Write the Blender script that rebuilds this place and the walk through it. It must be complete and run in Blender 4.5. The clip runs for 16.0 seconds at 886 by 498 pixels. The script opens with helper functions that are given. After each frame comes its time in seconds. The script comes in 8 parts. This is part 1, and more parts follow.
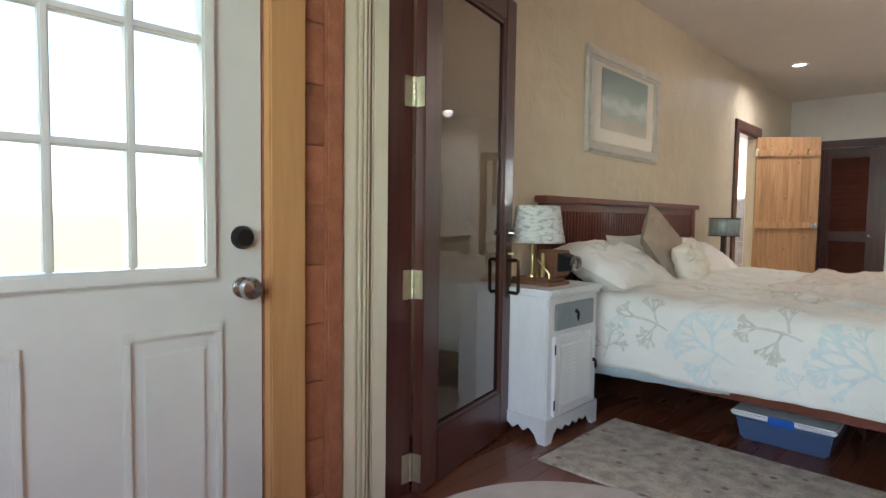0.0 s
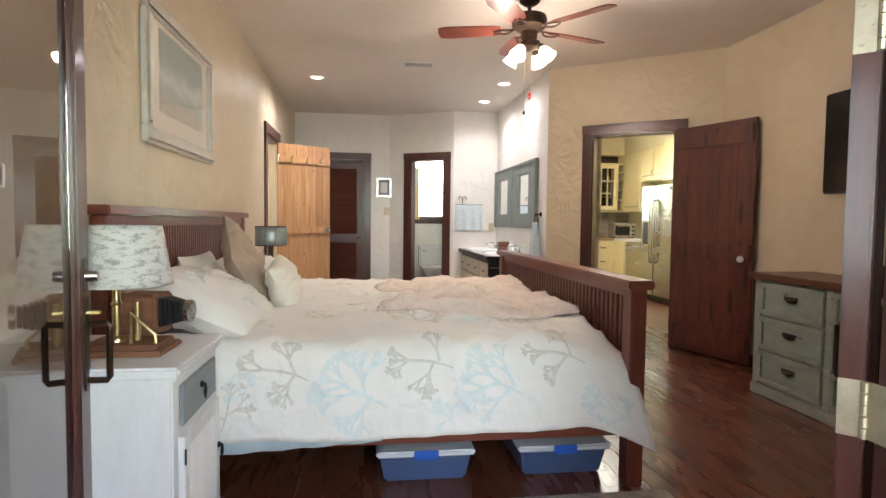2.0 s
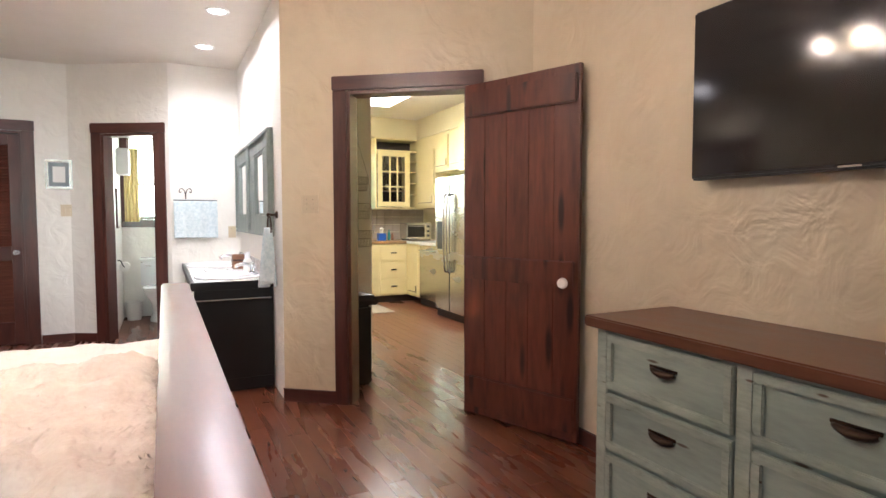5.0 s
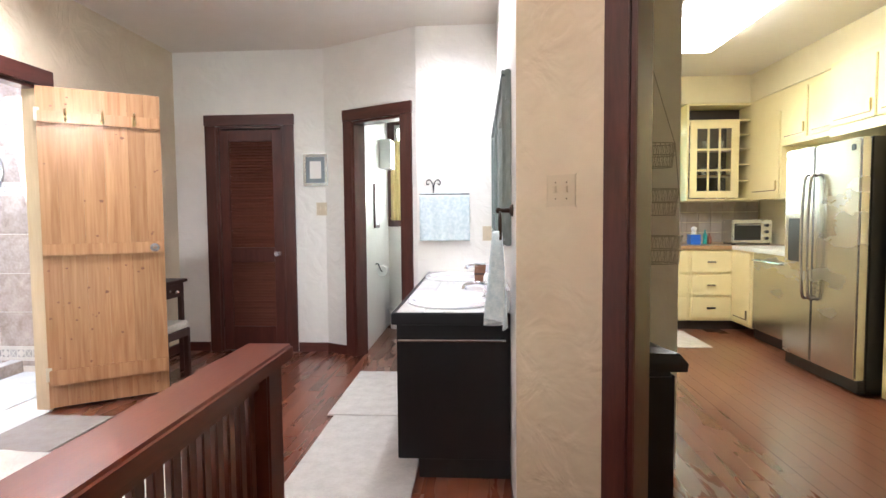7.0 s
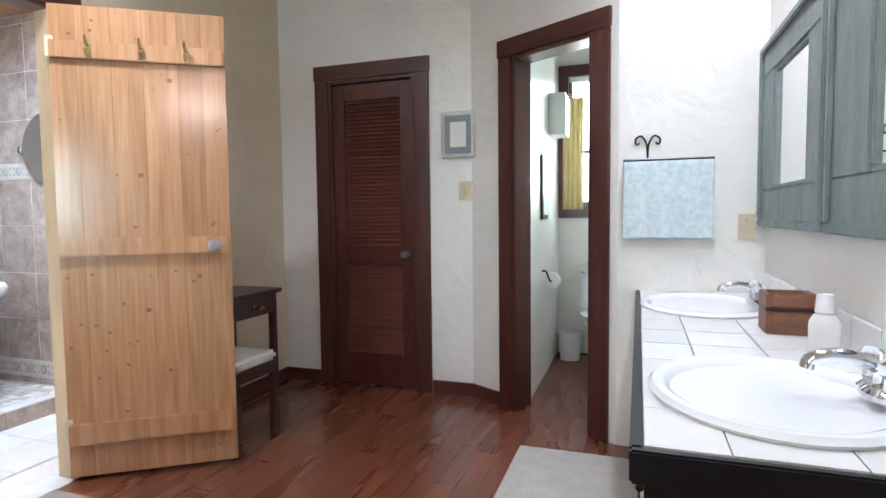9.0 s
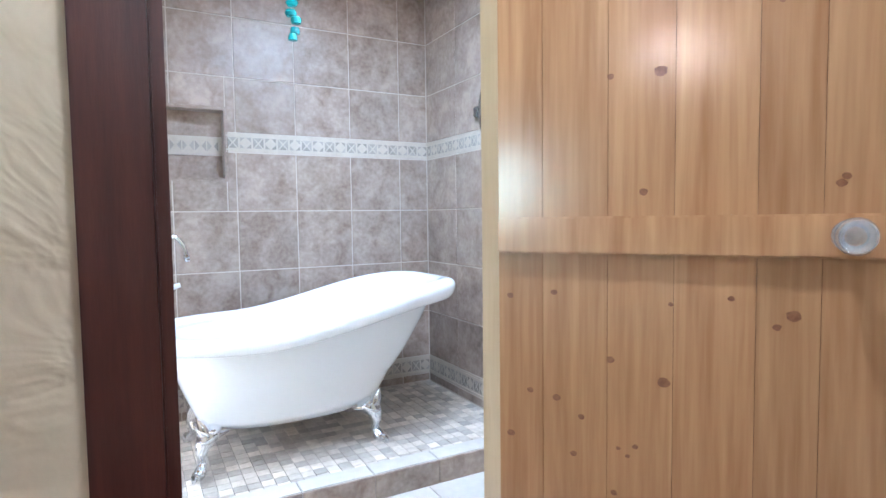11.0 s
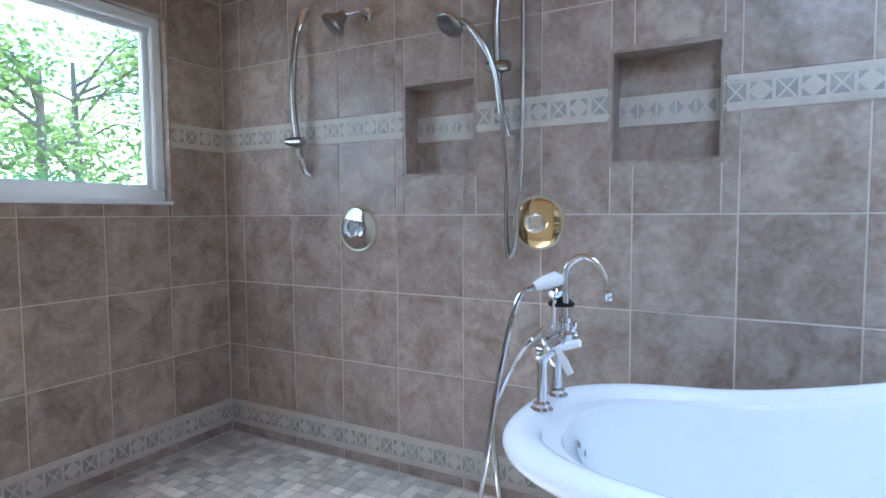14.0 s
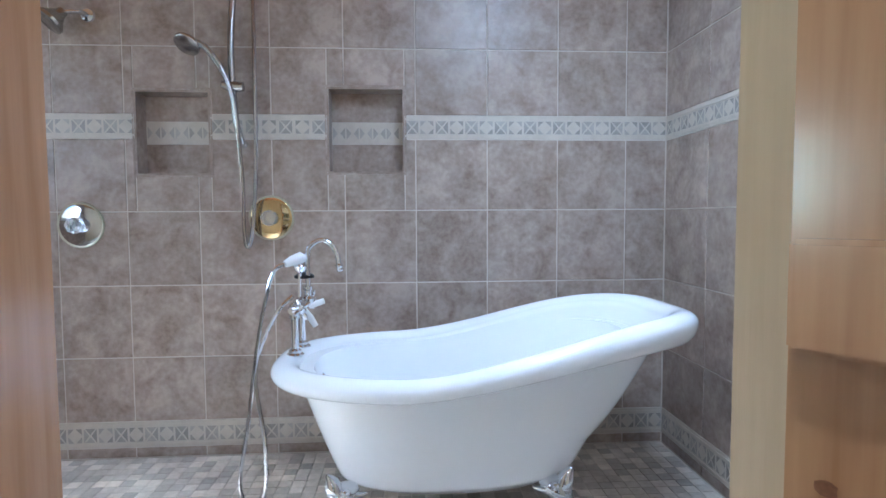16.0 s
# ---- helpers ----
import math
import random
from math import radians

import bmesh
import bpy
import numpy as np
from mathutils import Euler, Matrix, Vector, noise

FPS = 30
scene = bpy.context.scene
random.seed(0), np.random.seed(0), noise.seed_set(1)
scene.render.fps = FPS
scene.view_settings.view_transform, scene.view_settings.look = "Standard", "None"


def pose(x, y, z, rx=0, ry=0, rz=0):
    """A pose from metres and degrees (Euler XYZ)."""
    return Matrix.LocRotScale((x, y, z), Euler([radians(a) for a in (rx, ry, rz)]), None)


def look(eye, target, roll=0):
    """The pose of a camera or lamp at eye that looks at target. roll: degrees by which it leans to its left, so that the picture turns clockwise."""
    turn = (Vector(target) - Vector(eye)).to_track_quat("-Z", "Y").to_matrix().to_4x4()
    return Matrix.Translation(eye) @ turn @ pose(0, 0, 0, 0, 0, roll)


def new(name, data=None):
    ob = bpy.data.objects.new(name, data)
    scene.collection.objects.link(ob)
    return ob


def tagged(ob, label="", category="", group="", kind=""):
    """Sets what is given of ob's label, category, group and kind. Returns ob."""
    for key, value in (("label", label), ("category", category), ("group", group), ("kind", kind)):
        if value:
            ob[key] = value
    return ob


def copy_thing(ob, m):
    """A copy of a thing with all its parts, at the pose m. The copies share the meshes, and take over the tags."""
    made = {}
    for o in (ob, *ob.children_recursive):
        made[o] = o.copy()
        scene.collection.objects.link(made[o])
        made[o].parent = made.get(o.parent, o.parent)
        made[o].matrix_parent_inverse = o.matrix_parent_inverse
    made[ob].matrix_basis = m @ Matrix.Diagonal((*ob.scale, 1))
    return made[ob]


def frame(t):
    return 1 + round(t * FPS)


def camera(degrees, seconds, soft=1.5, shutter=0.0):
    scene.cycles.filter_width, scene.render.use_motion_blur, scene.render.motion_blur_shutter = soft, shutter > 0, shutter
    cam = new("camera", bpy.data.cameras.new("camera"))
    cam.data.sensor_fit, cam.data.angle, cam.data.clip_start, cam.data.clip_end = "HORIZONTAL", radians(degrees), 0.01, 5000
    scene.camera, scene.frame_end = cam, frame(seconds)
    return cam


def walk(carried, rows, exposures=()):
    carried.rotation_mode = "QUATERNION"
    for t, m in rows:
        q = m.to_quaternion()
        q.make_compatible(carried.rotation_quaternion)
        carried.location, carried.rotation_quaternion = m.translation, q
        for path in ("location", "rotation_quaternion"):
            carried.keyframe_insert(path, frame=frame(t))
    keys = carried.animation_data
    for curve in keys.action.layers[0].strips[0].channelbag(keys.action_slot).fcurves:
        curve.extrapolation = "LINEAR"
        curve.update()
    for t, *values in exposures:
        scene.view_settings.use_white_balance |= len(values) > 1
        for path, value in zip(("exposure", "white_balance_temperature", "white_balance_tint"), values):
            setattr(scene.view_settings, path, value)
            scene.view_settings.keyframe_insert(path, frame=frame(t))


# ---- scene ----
cam = camera(76.44, 16.0)
# seconds, eye x, y, z, yaw, pitch, roll
PATH = [
    (0.0, 0.053, -0.046, 1.085, 43.63, -3.24, -0.79),
    (0.2, -0.063, -0.004, 1.097, 37.76, -3.25, -0.92),
    (0.5, -0.223, 0.061, 1.125, 25.72, -3.15, -1.00),
    (1.0, -0.462, 0.191, 1.157, 11.66, -3.02, -0.97),
    (1.5, -0.685, 0.323, 1.175, 2.61, -2.88, -0.78),
    (2.0, -0.839, 0.507, 1.175, -7.50, -2.82, -0.66),
    (2.5, -0.867, 0.785, 1.205, -15.42, -2.84, -0.48),
    (3.0, -0.814, 1.102, 1.209, -25.47, -2.86, -0.31),
    (3.5, -0.712, 1.416, 1.221, -30.83, -2.89, -0.19),
    (3.7, -0.598, 1.555, 1.233, -31.23, -2.78, -0.15),
    (5.8, 0.606, 2.936, 1.234, -18.18, -3.22, 0.21),
    (6.0, 0.633, 3.094, 1.241, -15.25, -3.22, 0.26),
    (6.5, 0.824, 3.503, 1.240, -4.49, -3.32, 0.48),
    (7.0, 0.863, 4.005, 1.238, 3.62, -3.29, 0.50),
    (7.5, 0.806, 4.471, 1.219, 7.88, -3.29, 0.42),
    (8.0, 0.724, 4.908, 1.234, 12.52, -3.38, 0.36),
    (8.2, 0.679, 5.069, 1.223, 13.34, -3.46, 0.40),
    (10.3, -0.266, 6.417, 1.143, 42.75, -3.50, 0.86),
    (10.5, -0.446, 6.510, 1.141, 48.17, -3.54, 0.85),
    (11.0, -0.871, 6.704, 1.088, 61.49, -3.33, 0.74),
    (11.5, -1.191, 6.863, 1.040, 73.06, -3.32, 0.71),
    (12.0, -1.402, 7.068, 0.986, 86.60, -3.43, 0.62),
    (12.5, -1.638, 7.189, 0.941, 94.95, -3.39, 0.64),
    (13.0, -1.881, 7.213, 1.001, 106.23, -3.46, 0.58),
    (13.5, -2.033, 7.213, 1.068, 115.00, -3.67, 0.56),
    (14.0, -2.094, 7.210, 1.133, 118.71, -3.60, 0.33),
    (14.5, -2.084, 7.242, 1.169, 119.05, -3.57, 0.19),
    (15.0, -1.950, 7.250, 1.140, 109.40, -3.22, 0.08),
    (15.5, -1.781, 7.237, 1.088, 95.95, -3.19, 0.26),
    (16.0, -1.525, 7.136, 1.100, 86.39, -3.30, 0.33),
]
# seconds, stops, kelvin, tint
EXPOSURES = ((0.0, 2.2, 5900, 12), (0.5, 2.12, 5950, 12), (1.5, 2.5, 6150, 15), (2.5, 2.75, 6300, 17), (3.5, 2.9, 6350, 18), (6.0, 3.25, 5700, 18), (6.7, 3.22, 5700, 17), (8.0, 2.85, 5500, 15), (10.5, 2.72, 5150, 9), (11.2, 2.62, 5050, 9), (12.0, 2.45, 5000, 8), (13.0, 2.2, 4850, 8), (14.5, 1.75, 4700, 8), (16.0, 1.87, 4950, 9))
walk(cam, [(t, pose(x, y, z, 90 + pitch, roll, yaw)) for t, x, y, z, yaw, pitch, roll in PATH],
     EXPOSURES)

# ---- world, sun and lamps ----
world = bpy.data.worlds.new("sky")
scene.world = world
world.use_nodes = True
sky_nodes = world.node_tree
sky = sky_nodes.nodes.new("ShaderNodeTexSky")
sky.sky_type, sky.sun_disc = "NISHITA", False
sky.sun_elevation, sky.sun_rotation = radians(47), radians(191)
sky_nodes.links.new(sky.outputs[0], sky_nodes.nodes["Background"].inputs[0])
sky_nodes.nodes["Background"].inputs[1].default_value = 0.15

sun_data = bpy.data.lights.new("sun", "SUN")
sun_data.energy, sun_data.angle, sun_data.color = 4.5, radians(0.5), (1.0, 0.95, 0.86)
new("sun", sun_data).matrix_world = look((-7.6, -16.2, 24.6), (-3.3, 6.25, 0.06))


INDOORS = 0.13  # level of the lamps against the sun


def lamp(name, kind, at_, energy, color, size=0.05, target=None, spread=None, size_y=None):
    """A lamp of the place; area lamps look at target."""
    d = bpy.data.lights.new(name, kind)
    d.energy, d.color = energy * INDOORS, color
    if kind == "AREA":
        d.size = size
        if size_y:
            d.shape, d.size_y = "RECTANGLE", size_y
    else:
        d.shadow_soft_size = size
    if kind == "SPOT":
        d.spot_size, d.spot_blend = radians(spread or 110), 1.0
    o = new(name, d)
    o.matrix_world = look(at_, target) if target else Matrix.Translation(at_)
    return o


WARM, SOFTWHITE, DAY = (1.0, 0.84, 0.67), (1.0, 0.96, 0.91), (0.80, 0.91, 1.0)
CEIL = 2.755
FAN = (0.28, 4.45)
for k in range(4):
    a = radians(45 + 90 * k)
    lamp("fan_bulb", "POINT", (FAN[0] + 0.17 * math.cos(a), FAN[1] + 0.17 * math.sin(a), 2.335), 11.5, WARM, 0.045)
for x, y, e in ((-1.417, 6.95, 135), (0.688, 6.88, 68), (0.656, 7.85, 80)):
    lamp("downlight_beam", "SPOT", (x, y, CEIL - 0.03), e, SOFTWHITE, 0.08, (x, y, 0), 168)
lamp("kitchen_tube", "AREA", (2.62, 8.50, CEIL - 0.14), 30, (1.0, 0.93, 0.76), 0.45, (2.62, 8.50, 0), size_y=1.2)
# sky light standing in the window openings
lamp("bath_window_sky", "AREA", (-2.72, 4.84, 1.59), 15, DAY, 0.55, (-3.0, 8.0, 1.0), size_y=0.66)
# this skylight is unseen, assumed to give the glow round the tub
lamp("bath_assumed_skylight", "AREA", (-2.62, 7.63, 2.49), 42, DAY, 0.55, (-3.5, 7.75, 0.4), size_y=0.75).data.spread = radians(130)
lamp("toilet_window_sky", "AREA", (0.21, 10.34, 1.75), 8, SOFTWHITE, 0.5, (0.21, 8.0, 1.2), size_y=0.9)
lamp("porch_door_sky", "AREA", (-1.40, 0.34, 1.38), 12, DAY, 0.5, (1.0, 0.34, 1.2), size_y=0.85)
lamp("porch_window_sky", "AREA", (0.0, -1.1, 1.6), 66, DAY, 1.5, (0.0, 3.0, 1.0), size_y=1.2)


# ---- materials ----
def mat(name, c1, c2, scale=6.0, rough=(0.45, 0.65), metal=0.0, bump=0.15, bscale=60.0, stretch=(1, 1, 1), rand=0.0,
        island=0.0, spots=None, distort=0.0, coarse=0.0, coarse_scale=5.0, coat=0.0, contrast=(0.3, 0.7)):
    """A node material: two tones mixed by noise at two scales, relief, and a change from piece to piece."""
    m = bpy.data.materials.new(name)
    m.use_nodes = True
    nt = m.node_tree
    N, L = nt.nodes, nt.links
    b = N["Principled BSDF"]
    tc = N.new("ShaderNodeTexCoord")
    mp = N.new("ShaderNodeMapping")
    mp.inputs["Scale"].default_value = stretch
    L.new(tc.outputs["Object"], mp.inputs["Vector"])
    vec = mp.outputs["Vector"]
    info = None
    if rand:
        info = N.new("ShaderNodeObjectInfo")
        mul = N.new("ShaderNodeVectorMath")
        mul.operation = "MULTIPLY_ADD"
        cx = N.new("ShaderNodeCombineXYZ")
        for k in range(3):
            L.new(info.outputs["Random"], cx.inputs[k])
        L.new(cx.outputs[0], mul.inputs[0])
        mul.inputs[1].default_value = (37.0, 61.0, 23.0)
        L.new(vec, mul.inputs[2])
        vec = mul.outputs[0]
    n1 = N.new("ShaderNodeTexNoise")
    n1.inputs["Scale"].default_value, n1.inputs["Detail"].default_value = scale, 6
    n1.inputs["Distortion"].default_value = distort
    L.new(vec, n1.inputs["Vector"])
    n2 = N.new("ShaderNodeTexNoise")
    n2.inputs["Scale"].default_value, n2.inputs["Detail"].default_value = scale * 5.3, 4
    L.new(vec, n2.inputs["Vector"])
    add = N.new("ShaderNodeMath")
    add.operation = "MULTIPLY_ADD"
    add.inputs[1].default_value = 0.35
    L.new(n2.outputs["Fac"], add.inputs[0])
    sc = N.new("ShaderNodeMath")
    sc.operation = "MULTIPLY"
    sc.inputs[1].default_value = 0.65
    L.new(n1.outputs["Fac"], sc.inputs[0])
    L.new(sc.outputs[0], add.inputs[2])
    ramp = N.new("ShaderNodeValToRGB")
    ramp.color_ramp.elements[0].position, ramp.color_ramp.elements[1].position = contrast
    ramp.color_ramp.elements[0].color, ramp.color_ramp.elements[1].color = (*c1, 1), (*c2, 1)
    L.new(add.outputs[0], ramp.inputs[0])
    col = ramp.outputs[0]
    if spots:  # (colour, scale, size): dark knots or flecks
        vo = N.new("ShaderNodeTexVoronoi")
        vo.inputs["Scale"].default_value = spots[1]
        L.new(vec, vo.inputs["Vector"])
        r2 = N.new("ShaderNodeValToRGB")
        r2.color_ramp.elements[0].position, r2.color_ramp.elements[1].position = spots[2] * 0.5, spots[2]
        r2.color_ramp.elements[0].color, r2.color_ramp.elements[1].color = (1, 1, 1, 1), (0, 0, 0, 1)
        L.new(vo.outputs["Distance"], r2.inputs[0])
        mx = N.new("ShaderNodeMix")
        mx.data_type = "RGBA"
        mx.inputs["B"].default_value = (*spots[0], 1)
        L.new(r2.outputs[0], mx.inputs["Factor"])
        L.new(col, mx.inputs["A"])
        col = mx.outputs["Result"]
    if rand or island:
        src = info.outputs["Random"] if rand else N.new("ShaderNodeNewGeometry").outputs["Random Per Island"]
        amount = rand or island
        mr = N.new("ShaderNodeMapRange")
        mr.inputs["To Min"].default_value, mr.inputs["To Max"].default_value = 1 - amount, 1 + amount
        L.new(src, mr.inputs["Value"])
        hs = N.new("ShaderNodeHueSaturation")
        L.new(mr.outputs[0], hs.inputs["Value"])
        L.new(col, hs.inputs["Color"])
        col = hs.outputs[0]
    L.new(col, b.inputs["Base Color"])
    rr = N.new("ShaderNodeMapRange")
    rr.inputs["To Min"].default_value, rr.inputs["To Max"].default_value = rough
    L.new(n1.outputs["Fac"], rr.inputs["Value"])
    L.new(rr.outputs[0], b.inputs["Roughness"])
    b.inputs["Metallic"].default_value = metal
    b.inputs["Coat Weight"].default_value = coat
    b.inputs["Coat Roughness"].default_value = 0.15
    if bump or coarse:
        nb = N.new("ShaderNodeTexNoise")
        nb.inputs["Scale"].default_value, nb.inputs["Detail"].default_value = bscale, 5
        L.new(vec, nb.inputs["Vector"])
        bp = N.new("ShaderNodeBump")
        bp.inputs["Strength"].default_value, bp.inputs["Distance"].default_value = bump, 0.004
        L.new(nb.outputs["Fac"], bp.inputs["Height"])
        if coarse:
            nc = N.new("ShaderNodeTexNoise")
            nc.inputs["Scale"].default_value, nc.inputs["Detail"].default_value, nc.inputs["Distortion"].default_value = coarse_scale, 3, 1.2
            L.new(vec, nc.inputs["Vector"])
            b2 = N.new("ShaderNodeBump")
            b2.inputs["Strength"].default_value, b2.inputs["Distance"].default_value = coarse, 0.02
            L.new(nc.outputs["Fac"], b2.inputs["Height"])
            L.new(bp.outputs[0], b2.inputs["Normal"])
            bp = b2
        L.new(bp.outputs[0], b.inputs["Normal"])
    return m


def plain(name, c, rough=0.4, metal=0.0, emit=0.0, trans=0.0, ior=1.45):
    m = bpy.data.materials.new(name)
    m.use_nodes = True
    b = m.node_tree.nodes["Principled BSDF"]
    b.inputs["Base Color"].default_value = (*c, 1)
    b.inputs["Roughness"].default_value, b.inputs["Metallic"].default_value = rough, metal
    b.inputs["Transmission Weight"].default_value, b.inputs["IOR"].default_value = trans, ior
    if emit:
        b.inputs["Emission Color"].default_value = (*c, 1)
        b.inputs["Emission Strength"].default_value = emit
    return m


